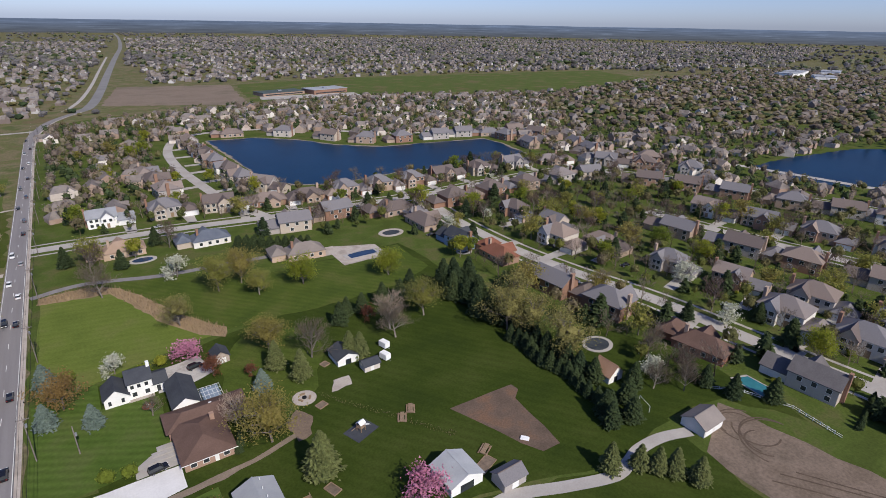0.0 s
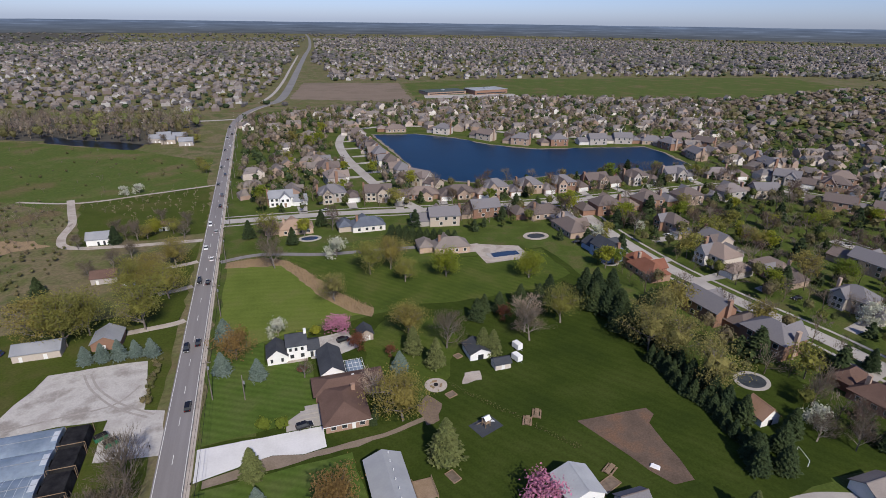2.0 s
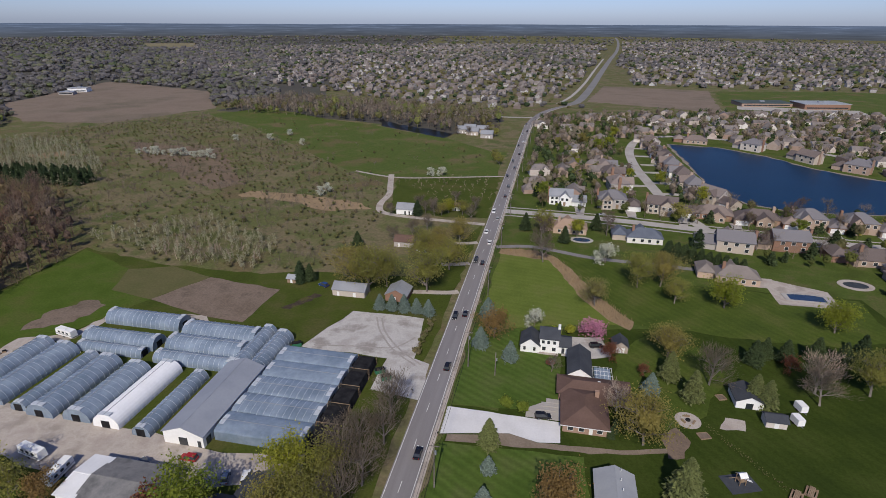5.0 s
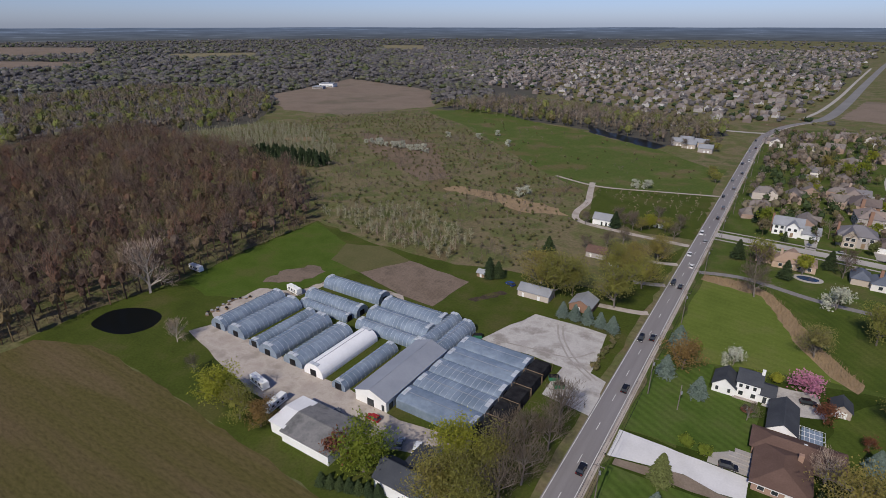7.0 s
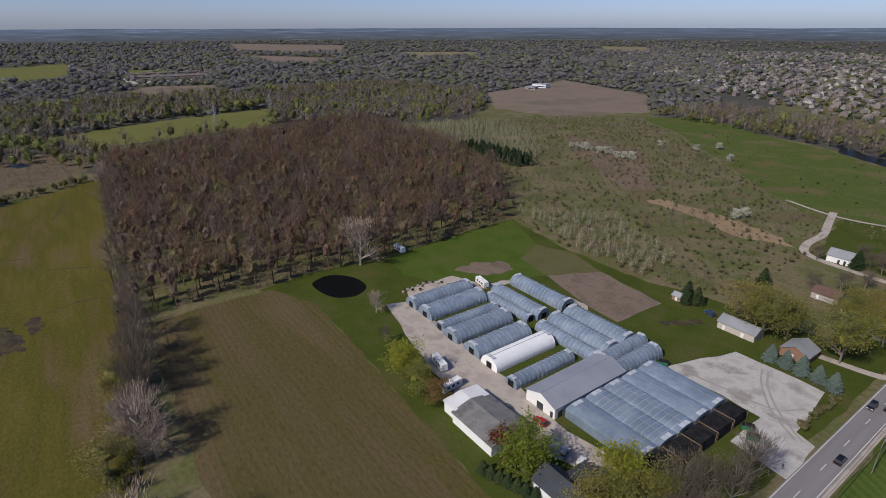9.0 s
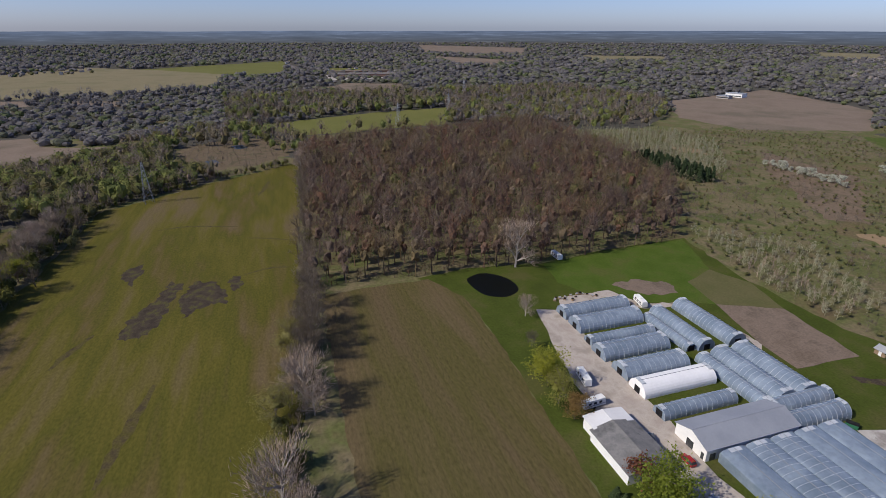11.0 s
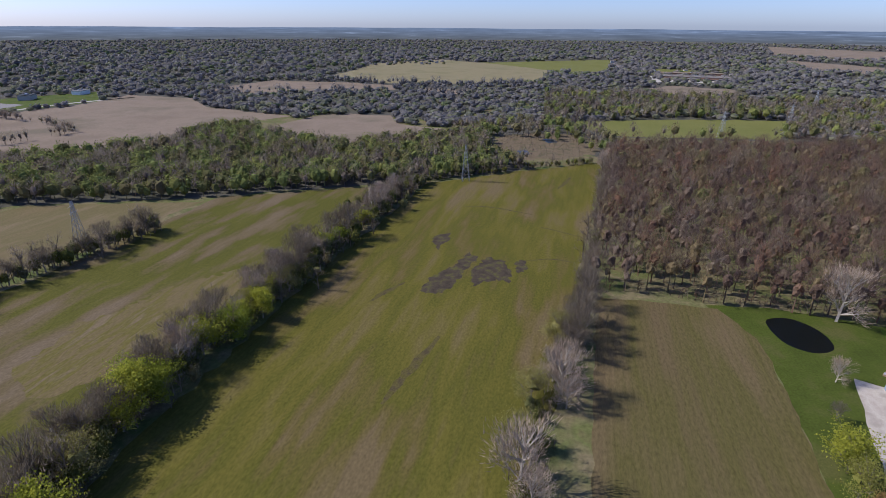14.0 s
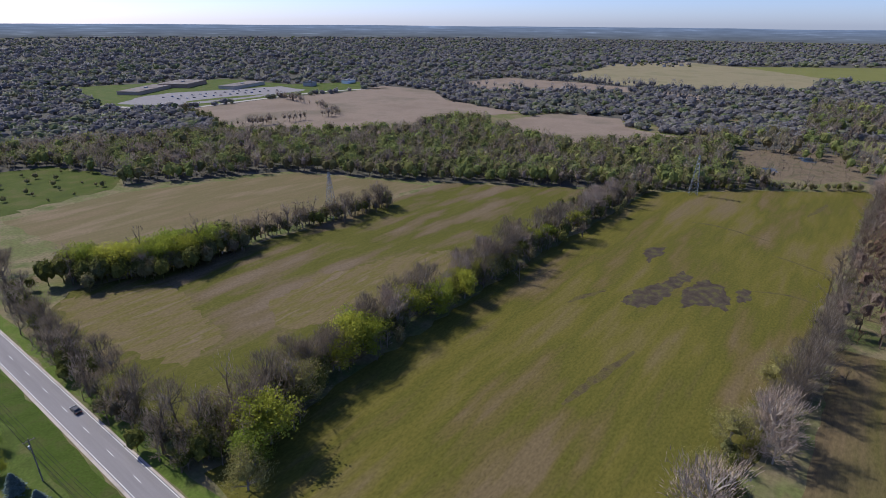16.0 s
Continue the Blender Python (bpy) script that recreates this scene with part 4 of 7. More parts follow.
growth("wood_edge_brush", BRUSH, x, y, .5, 1.1, TWIG, rng, "brown brush at the edge of the wood", "brush")


FIELDS_FAR = [[(-741, 611), (-827, 912), (-562, 823), (-440, 655), (-496, 525), (-595, 516)], [(-521, -335), (-602, -346), (-668, -331), (-690, -298), (-690, -240), (-632, -212), (-613, -155), (-582, -114), (-534, -177), (-490, -210)],
              [(-315, -527), (-404, -417), (-478, -408), (-583, -400), (-650, -362), (-690, -520), (-772, -602), (-782, -731), (-647, -710), (-553, -735), (-379, -731), (-350, -610)],
              [(-953, -657), (-1080, -640), (-1081, -452), (-1056, -344), (-984, -331), (-905, -474), (-866, -549), (-883, -646)], [(-1037, -297), (-1009, -179), (-950, -188), (-950, -264)],
              [(-1139, 124), (-1212, 175), (-1162, 285), (-1054, 270), (-998, 144)], [(-946, 404), (-962, 436), (-922, 466), (-878, 426), (-886, 384)], [(-3845, 1079), (-3088, 1516), (-2348, 1134), (-2592, 756)], [(-2336, 682), (-1892, 898), (-1672, 711), (-1720, 609)]]
FIELDS_OLIVE = [[(-2081, 2563), (-1852, 2673), (-1490, 2158), (-1615, 2025)], [(-1187, -569), (-1384, -579), (-1657, -624), (-1930, -481), (-1760, -269), (-1553, -86), (-1225, -81), (-1140, -212), (-1090, -381)], [(-2180, 1320), (-1967, 1597), (-1680, 1368), (-1836, 1153)]]
FIELDS_GREEN = [[(-696, -28), (-754, 110), (-785, 260), (-640, 208), (-616, 44)], [(-1786, -342), (-2113, 94), (-1554, 68), (-1455, -90), (-1700, -230)], [(-1690, 192), (-1692, 293), (-1477, 249), (-1476, 168)]]
SCHOOL_LAND = [(-325, -837), (-398, -745), (-574, -742), (-700, -715), (-810, -815), (-684, -880), (-664, -1066), (-401, -1126)]


MID_TREE = [canopy(s, 12.5, 4.8, 0, 1.0, 62, .95, foot=.04, body=.7) for s in range(6)]
GARDEN_TREE = [canopy(s, 11, 4.2, 0, 1.0, 30, 1.25, body=.7) for s in range(10, 15)]
MID_BARE = [canopy(s, 13.5, 4.1, 0, .98, 0, 2.3, 84, .13, .08, .42) for s in (31, 32, 33, 34)]
MID_GREEN = surf("dull_green_leaves", [(.159, .187, .067), (.207, .235, .079), (.276, .277, .094)], 9, .6, .3, island=.4, leafy=.45, tone=.6)
FAR_TREE = [canopy(s, 7.4, 6.4, 0, 1.0, 5, 2.0, foot=-.15, body=.8, trunk=False) for s in range(40, 48)]


def mixed_wood(pts, spacing, label, lo=.7, hi=1.25, green=.2, olive=.3):
    """Bare, budding and green trees mixed in one stand."""
    x, y = scatter(pts, spacing, rng)
    ok = np.ones(len(x), bool)
    for f in FIELDS_FAR[:3] + FIELDS_GREEN[:1]:
        ok &= ~inside(f, x, y)
    x, y = x[ok], y[ok]
    patch("wood_floor", pts, FLOOR, .022, 3, "grey-brown leaf litter under " + label, "ground", 15)
    k = rng.uniform(0, 1, len(x)) + .7 * np.array([noise.noise((a / 40, b / 40, 2)) for a, b in zip(x, y)])
    for mask, temp, mat, nm in ((k < green, MID_TREE, MID_GREEN, "green"), ((k >= green) & (k < green + olive), MID_TREE, OLIVE, "budding"), (k >= green + olive, MID_BARE, TWIG_WOOD, "bare grey-brown")):
        if mask.sum() > 3:
            growth("woods", temp, x[mask], y[mask], lo, hi, mat, rng, nm + " trees in " + label, "woods")


mixed_wood([(-170, -440), (-160, -416), (-262, -354), (-310, -245), (-385, -118), (-440, -46), (-470, -40), (-480, -80), (-600, -90), (-590, -125), (-519, -205), (-540, -330), (-560, -400), (-430, -395), (-374, -500), (-250, -560), (-60, -640), (-60, -540), (-150, -520)], 7.2, "the valley woods beyond the fields", .7, 1.25, .33, .33)
mixed_wood([(-487, 30), (-610, 40), (-632, 208), (-600, 300), (-800, 320), (-1000, 250), (-1000, -60), (-690, -40), (-600, -160), (-560, -10)], 13, "the far valley woods", .8, 1.4, .15, .25)
mixed_wood([(-760, 620), (-620, 520), (-540, 420), (-560, 330), (-600, 306), (-1000, 300), (-1000, 560)], 12, "woods beyond the scrub", .7, 1.2, .1, .25)
mixed_wood([(-430, 640), (-260, 610), (-180, 590), (-105, 550), (-90, 575), (-60, 640), (-70, 700), (-400, 760)], 10, "woods round the narrow pond", .7, 1.2, .12, .2)


def far_country(n, a0, a1, r0, r1, seed, clear, mats, keepout=()):
    """Woods and hedges over the far country, thinner where clearings lie. a0, a1: bearings in degrees west of north."""
    g = np.random.default_rng(seed)
    r = r0 * (r1 / r0) ** g.uniform(0, 1, n)
    a = np.radians(g.uniform(a0, a1, n))
    x, y = -np.sin(a) * r, np.cos(a) * r
    k = np.array([noise.noise((p / 330, q / 190, 7)) for p, q in zip(x, y)]) + g.uniform(-.12, .12, n)
    ok = k > clear
    for q in [AVENUE, *FIELDS_FAR, *FIELDS_OLIVE, *FIELDS_GREEN, SCHOOL_LAND, *keepout]:
        ok &= ~inside(q, x, y)
    x, y, r = x[ok], y[ok], r[ok]
    pick = g.uniform(0, 1, len(x)) + .4 * np.array([noise.noise((p / 150, q / 150, 3)) for p, q in zip(x, y)])
    lo = 0.0
    for share, m, w in mats:
        mask = (pick >= lo) & (pick < share) if lo else pick < share
        lo = share
        T, tone = spread(FAR_TREE, x[mask], y[mask], g.uniform(.8, 1.25, mask.sum()) * np.clip(r[mask] / 1100, 1, 1.7), g)
        tagged(new("far_woods", soup("far_woods", T, m, tone)), w + " woods of the far country", "woods", kind="stuff")


# far green with the same distance haze mixed into its colour
FAR_LEAF = surf("haze_green_far_leaves", [(.149, .184, .098), (.190, .218, .106)], 30, 2, .25, island=.25, leafy=.5, tone=.7)
NEAR_WEST = [(0, 700), (-420, 700), (-600, 560), (-620, 300), (-700, 40), (-620, -160), (-640, -390), (-380, -520), (-60, -660), (0, -660)]
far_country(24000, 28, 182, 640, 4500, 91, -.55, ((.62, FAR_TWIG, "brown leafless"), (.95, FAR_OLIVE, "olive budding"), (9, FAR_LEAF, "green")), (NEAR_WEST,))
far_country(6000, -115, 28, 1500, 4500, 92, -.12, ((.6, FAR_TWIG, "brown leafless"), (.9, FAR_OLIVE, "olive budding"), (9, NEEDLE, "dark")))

# hedgerows
def hedge(line, width, spacing, label, green=.5, lo=.7, hi=1.3, tall=.25):
    pts = [Vector(p) for p in line]
    gx, gy = [], []
    for a, b in zip(pts, pts[1:]):
        n = max(1, int((b - a).length / spacing * width / spacing * 2.1))
        d = (b - a).normalized()
        t, o = rng.uniform(0, 1, n), rng.normal(0, width * .3, n)
        gx.append(a.x + (b.x - a.x) * t + d.y * o), gy.append(a.y + (b.y - a.y) * t - d.x * o)
    x, y = np.concatenate(gx), np.concatenate(gy)
    k = rng.uniform(0, 1, len(x))
    for mask, temp, mat, nm, s in ((k < green * .6, HEDGE_G, LEAF_HEDGE, "green brush", .75), ((k >= green * .6) & (k < green), HEDGE_G, OLIVE, "budding brush", .7), (k >= green, HEDGE_B, TWIG_HEDGE, "bare brush", .65)):
        if mask.sum():
            growth("hedge_brush", temp, x[mask], y[mask], lo * s, hi * s, mat, rng, nm + " in " + label, "hedge")
    big = rng.uniform(0, 1, len(x)) < tall * .4
    if big.any():
        growth("hedge_trees", HEDGE_B, x[big], y[big], lo, hi * 1.1, TWIG_HEDGE, rng, "leafless trees in " + label, "hedge")


HEDGE_G = [canopy(s, 11, 4.0, 1, .82, 140, .66, foot=0) for s in (41, 42, 43, 47)]
HEDGE_B = [both(s, 13, 4.2, 6, 3, 0, 0, 190, .06, twig_w=.075) for s in (44, 45, 46)]
hedge([(-40, -126), (-120, -128), (-200, -124), (-290, -120), (-384, -112)], 13, 4.8, "the long field hedge", .6, .9, 1.35, .4)
hedge([(-280, -134), (-300, -138), (-384, -122)], 12, 5, "the end of the field hedge", .3, .7, 1.1, .3)
hedge([(-150, -250), (-246, -233)], 11, 5, "the south hedge", .25, .9, 1.3, .5)
hedge([(-72, -282), (-92, -256), (-118, -246), (-150, -250)], 18, 5, "the leafy hedge", .95, 1.3, 1.75, .1)
hedge([(-50, -282), (-45, -224), (-43, -175), (-44, -128)], 9, 4.8, "the roadside hedge", .2, .8, 1.15, .4)
hedge([(-44, -128), (-62, -118), (-80, -122)], 14, 4.6, "the hedge corner", .4, .95, 1.3, .5)
hedge([(-140, -3), (-190, 4), (-235, 9)], 10, 4.4, "the middle hedge", .08, .7, 1.1, .5)
hedge([(-235, 8), (-340, 16), (-487, 26)], 7, 5, "the southern edge of the wood", .08, .7, 1.1, .4)
hedge([(-384, -112), (-412, -84), (-442, -44), (-470, -8), (-487, 20)], 9, 5, "the hedge before the marsh", .35, .5, .8, .2)
x, y = scatter([(-480, -60), (-538, -79), (-591, -79), (-622, -26), (-596, 22), (-530, 20), (-490, -8)], 9, rng)
growth("marsh_brush", BRUSH, x, y, .5, 1.1, TWIG_WOOD, rng, "grey-brown brush in the marsh", "brush")
hedge([(-75, -6), (-105, -8), (-140, -3)], 9, 5, "the middle hedge", .3, .5, .8, .1)

# scrub meadow
scrub_pts = [(-100, 214), (-130, 207), (-180, 206), (-228, 214), (-300, 276), (-420, 310), (-520, 330), (-500, 500), (-420, 600), (-300, 515), (-190, 415), (-108, 345), (-96, 290)]
x, y = scatter(scrub_pts, 5.0, rng)
k = np.array([noise.noise((a / 30, b / 30, 4)) for a, b in zip(x, y)]) + rng.uniform(-.35, .35, len(x))
growth("scrub", BRUSH, x[k > .12], y[k > .12], .35, 1.1, TWIG_HEDGE, rng, "low brown scrub bushes", "scrub")
growth("scrub", BUSH, x[(k > -.3) & (k <= -.1)], y[(k > -.3) & (k <= -.1)], .2, .65, OLIVE, rng, "low budding scrub bushes", "scrub")
growth("scrub", BUSH, x[(k > -.1) & (k <= .12)], y[(k > -.1) & (k <= .12)], .2, .75, OLIVE, rng, "low olive scrub bushes", "scrub")
x, y = scatter([(-242, 226), (-192, 264), (-136, 236), (-130, 206), (-165, 207)], 4.4, rng, .6)
PALE_POLE = [both(s, 7.5, 1.5, 7, 3, 160, .3, base=.1) for s in (51, 52)]
growth("blossom_thicket", PALE_POLE, x, y, .4, .95, surf("grey_white_blossom", [(.28, .275, .165), (.38, .36, .25), (.22, .225, .11)], 8, .6, .25, island=.3, leafy=.2), rng, "grey-white blossoming thicket of saplings", "saplings")
x, y = scatter([(-200, 212), (-130, 207), (-135, 222), (-190, 230)], 6, rng, .6)
growth("sapling_thicket", [both(61, 7, 1.4, 6, 3, 0, 0, 70, .1, twig_w=.05)], x, y, .6, 1.1, TWIG_PALE, rng, "pale leafless saplings", "saplings")
x, y = scatter([(-540, 320), (-500, 420), (-424, 420), (-340, 350), (-322, 300), (-420, 303)], 5.6, rng, .5)
growth("aspen_thicket", [both(62, 9, 1.6, 3, 1, 50, .5, 50, .1, twig_w=.08)], x, y, .7, 1.2, surf("pale_aspens", [(.24, .23, .16), (.30, .29, .2), (.2, .22, .12)], 12, .6, .25, island=.3), rng, "pale green-grey aspen thicket", "saplings")
x, y = scatter([(-392, 300), (-318, 306), (-322, 322), (-398, 316)], 4.5, rng, .4)
SPRUCE_LOW = [np.concatenate(conifer(s, 10, 2.4, 160, 1.1)) for s in (71, 72)]
growth("spruce_belt", SPRUCE_LOW, x, y, 1.0, 1.4, NEEDLE, rng, "dark belt of young spruces", "conifers")
patch("dry_reeds", [(-201, 322), (-158, 322), (-118, 312), (-108, 302), (-128, 294), (-160, 305), (-204, 312)], REED, .05, 2.5, "strip of dry tan reeds in the scrub", "reeds")
patch("dry_reeds", [(-445, 380), (-420, 398), (-398, 388), (-415, 372)], REED, .05, 3, "patch of dry tan reeds", "reeds")
patch("brown_scrub", [(-394, 446), (-300, 440), (-210, 335), (-230, 320), (-330, 385)], surf("brown_weeds", [(.15, .11, .075), (.18, .135, .095), (.11, .095, .055)], 16, 1.5, .35), .045, 4, "dry brown weeds", "scrub")

x, y = scatter([(-60, 350), (-100, 352), (-190, 420), (-300, 520), (-380, 600), (-243, 590), (-150, 545), (-109, 525), (-55, 470)], 13, rng, .6)
k = rng.uniform(0, 1, len(x)) + np.array([noise.noise((a / 45, b / 45, 9)) for a, b in zip(x, y)])
growth("scrub", BUSH, x[k > .75], y[k > .75], .2, .7, OLIVE, rng, "low olive bushes in the wet meadow", "scrub")
growth("scrub", BRUSH, x[k < .3], y[k < .3], .2, .8, TWIG_HEDGE, rng, "low brown bushes in the wet meadow", "scrub")
# fields far off
for k, pts in enumerate(FIELDS_FAR):
    patch("field_far", pts, SOIL_FAR, .05 + .02 * k, 5, "pale brown bare field far off", "field", 20)
for pts in FIELDS_OLIVE:
    patch("field_far", pts, surf("pale_olive_field", [(.19, .165, .095), (.215, .185, .11), (.17, .155, .085)], 90, 4, .25), .06, 5, "pale olive field far off", "field", 25)
for pts in FIELDS_GREEN:
    patch("field_far", pts, surf("green_far", [(.13, .135, .04), (.15, .15, .05)], 60, 3, .2), .05, 4, "yellow-green field behind the wood", "field", 15)


def tree_row(line, gap, templates, mat, lo, hi, label):
    """A single row of trees along a field's edge."""
    pts = [Vector(p) for p in line]
    gx, gy = [], []
    for a, b in zip(pts, pts[1:]):
        t = rng.uniform(0, 1, max(2, int((b - a).length / gap)))
        gx.append(a.x + (b.x - a.x) * t + rng.normal(0, 2.5, len(t))), gy.append(a.y + (b.y - a.y) * t + rng.normal(0, 2.5, len(t)))
    growth("field_trees", templates, np.concatenate(gx), np.concatenate(gy), lo, hi, mat, rng, label, "trees")


tree_row([(-330, -562), (-374, -551), (-484, -536)], 3.2, MID_BARE, TWIG_WOOD, .5, 1.0, "leafless row of trees across a bare field")
tree_row([(-545, -738), (-520, -620), (-484, -536)], 4, MID_BARE, TWIG_WOOD, .5, .9, "leafless row of trees along a bare field")
tree_row([(-382, -735), (-360, -640), (-318, -528)], 5, MID_TREE, OLIVE, .5, .9, "budding trees beside a bare field")
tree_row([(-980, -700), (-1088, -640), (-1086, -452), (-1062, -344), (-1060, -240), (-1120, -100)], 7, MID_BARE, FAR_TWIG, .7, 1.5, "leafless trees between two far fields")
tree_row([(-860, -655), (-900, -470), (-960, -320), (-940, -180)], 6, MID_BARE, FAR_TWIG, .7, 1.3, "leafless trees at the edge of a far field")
patch("marsh", [(-476, -62), (-538, -79), (-591, -79), (-622, -26), (-596, 22), (-530, 20), (-490, -8)], surf("marsh_grass", [(.115, .09, .058), (.15, .115, .078), (.09, .08, .045)], 12, 1.5, .4), .05, 4, "tan marsh with small pools", "marsh")
for q in ([(-500, -50), (-515, -56), (-520, -48), (-506, -43)], [(-560, -30), (-580, -36), (-585, -26), (-566, -20)]):
    patch("marsh_pool", q, surf("marsh_water", [(.02, .035, .06)], 9, 2, .2, rough=.3, spec=.2) if q[0][0] == -500 else MATS["marsh_water"], .07, 1.5, "small dark blue marsh pool", "water", 4)

# ---- single trees ----
KINDS = {}


def kind_of(name, h, trunk_mat, crown_mat, seeds, make):
    KINDS[name] = (h, [])
    for s in seeds:
        wood, crown = make(s)[:2]
        KINDS[name][1].append((soup(name + "_trunk", wood, trunk_mat), soup(name + "_crown", crown, crown_mat)))


kind_of("maple", 14, BARK, BUD, (101, 102, 103), lambda s: full(s, 14, 6.4, 15, 7, 4200, .36, base=.14))
kind_of("leafing", 12, BARK, LEAF, (104, 105, 106), lambda s: full(s, 12, 5.2, 14, 7, 4200, .40, base=.1))
kind_of("bare", 15, BARK, TWIG_HEDGE, (107, 108, 109), lambda s: broadleaf(s, 15, 6.0, 13, 6, 0, 0, 1900, .16, .06))
kind_of("pale", 15, BARK_PALE, TWIG_PALE, (110, 111, 112), lambda s: broadleaf(s, 15, 6.0, 14, 6, 0, 0, 2000, .1, .06))
kind_of("rust", 7, BARK, RUST, (113, 114), lambda s: broadleaf(s, 7, 3.3, 10, 4, 1100, .42, base=.08))
kind_of("amber", 9, BARK, surf("amber_brown_buds", [(.25, .165, .065), (.31, .205, .08)], 9, .6, .3, island=.4, leafy=.45), (151, 152), lambda s: full(s, 9, 4.0, 12, 6, 2600, .34, base=.1))
kind_of("white", 7, BARK, WHITE_BLOOM, (115, 116), lambda s: broadleaf(s, 7, 3.2, 10, 4, 1300, .42, base=.06))
kind_of("pink", 7, BARK, PINK_BLOOM, (117, 118), lambda s: broadleaf(s, 7, 3.7, 11, 4, 1500, .42, base=.06))
kind_of("spruce", 11, BARK, NEEDLE_LT, (119, 120), lambda s: conifer(s, 11, 3.4, 2300, .62))
kind_of("pine", 11, BARK, NEEDLE, (121, 122, 123), lambda s: conifer(s, 11, 3.4, 1800, .75))
kind_of("blue", 9, BARK, NEEDLE_BL, (124, 125), lambda s: conifer(s, 9, 3.2, 2000, .6))
kind_of("shrub", 3, BARK, LEAF, (126, 127), lambda s: (prisms([[0, 0, 0]], [[0, 0, 1.2]], np.array([.1]), np.array([.05])), canopy(s, 3, 1.6, 1, 1.0, 420, .24, foot=.08, body=.85, trunk=False)))
kind_of("willow", 15, BARK, surf("willow_leaves", [(.22, .20, .075), (.27, .245, .085)], 9, .6, .25, island=.5, leafy=.3), (128, 129), lambda s: full(s, 15, 7.0, 13, 6, 4200, .36, base=.08))
kind_of("young_maple", 12, BARK, BUD, (130, 131), lambda s: full(s, 12, 5.2, 8, 5, 1100, .62, base=.14))
kind_of("young_leafing", 11, BARK, LEAF, (132, 133), lambda s: full(s, 11, 4.4, 8, 5, 1000, .6, base=.12))
kind_of("young_bare", 12, BARK, TWIG, (134, 135), lambda s: broadleaf(s, 12, 5.0, 7, 4, 0, 0, 560, .14, .09))
kind_of("young_pine", 11, BARK, NEEDLE, (136, 137), lambda s: conifer(s, 11, 3.0, 480, 1.5))
WORDS = {"amber": ("rounded tree with amber brown buds", "tree"), "maple": ("budding maple with an olive brown crown", "tree"), "leafing": ("round tree in fresh yellow-green leaf", "tree"), "bare": ("tall leafless brown tree in spring", "tree"), "pale": ("tall leafless tree with pale grey twigs", "tree"),
         "rust": ("small tree with rust red buds", "tree"), "white": ("small tree in white blossom", "tree"), "pink": ("rounded tree in pink blossom", "tree"), "spruce": ("olive green spruce with branches to the ground", "conifer"),
         "pine": ("dense dark green conifer on grass", "conifer"), "blue": ("silvery blue spruce on the lawn", "conifer"), "shrub": ("clipped yellow-green garden shrub", "shrub"), "willow": ("broad willow with yellow-olive leaves", "tree"),
         "young_maple": ("budding street tree with an olive crown", "tree"), "young_leafing": ("street tree in yellow-green leaf", "tree"), "young_bare": ("leafless brown garden tree beside houses", "tree"), "young_pine": ("dark green spruce in a garden", "conifer")}
trng = random.Random(3)


def tree(kind, x, y, h):
    base, forms = KINDS[kind]
    s = h / base
    root = thing({"shrub": "shrub", "spruce": "spruce", "pine": "conifer", "blue": "spruce", "young_pine": "spruce"}.get(kind, "tree"),
                 pose(x, y, 0, 0, 0, trng.uniform(0, 360)) @ Matrix.Diagonal((s * trng.uniform(.92, 1.1), s * trng.uniform(.92, 1.1), s, 1)), *WORDS[kind], group=kind.replace("_", " ") + " trees")
    trunk, crown = forms[trng.randrange(len(forms))]
    part("trunk", trunk, None, root)
    part("crown", crown, None, root)


def trees(kind, h, *places):
    for x, y in places:
        tree(kind, x, y, h * trng.uniform(.9, 1.1))


# the big gardens east of the road
trees("blue", 8, (-11, 159), (-22, 165), (-22, 186), (33, 150))
trees("blue", 5, (-12, 108), (-12, 98))
trees("spruce", 10, (40, 159), (45, 149), (-13, 117), (66, 150), (63, 152))
trees("spruce", 12.5, (35, 108))
trees("maple", 14, (28, 126), (41, 169), (38, 225), (48, 228))
trees("maple", 10, (51, 213))
trees("amber", 10, (-18, 172), (6, 100), (5, 95))
trees("bare", 6, (3, 155))
trees("pale", 9, (22, 139))
trees("rust", 6, (22, 166), (79, 170))
trees("rust", 4.5, (32, 159))
trees("bare", 14, (52, 158), (-3, 244), (82, 154))
trees("pale", 15, (83, 160))
trees("maple", 15, (99, 162))
trees("white", 7, (-4, 183), (139, 88))
trees("white", 9, (26, 249))
trees("pink", 7.5, (17, 179), (52, 87))
trees("leafing", 12, (70, 213), (105, 201))
trees("willow", 12, (19, 204))
trees("shrub", 3.5, (-10, 134), (-5, 133), (-16, 186), (4, 178), (9, 180))
trees("pine", 9, (69, 173), (74, 178), (80, 177), (90, 179), (99, 180), (106, 184))
trees("pine", 3.5, (19.5, 127), (20.5, 129), (21, 131))
trees("spruce", 8.5, (96.5, 69), (103.4, 65.4), (106.3, 62), (109, 59), (112, 54))
trees("pine", 10, (-14, 286), (7, 271), (24, 294), (112, 84))
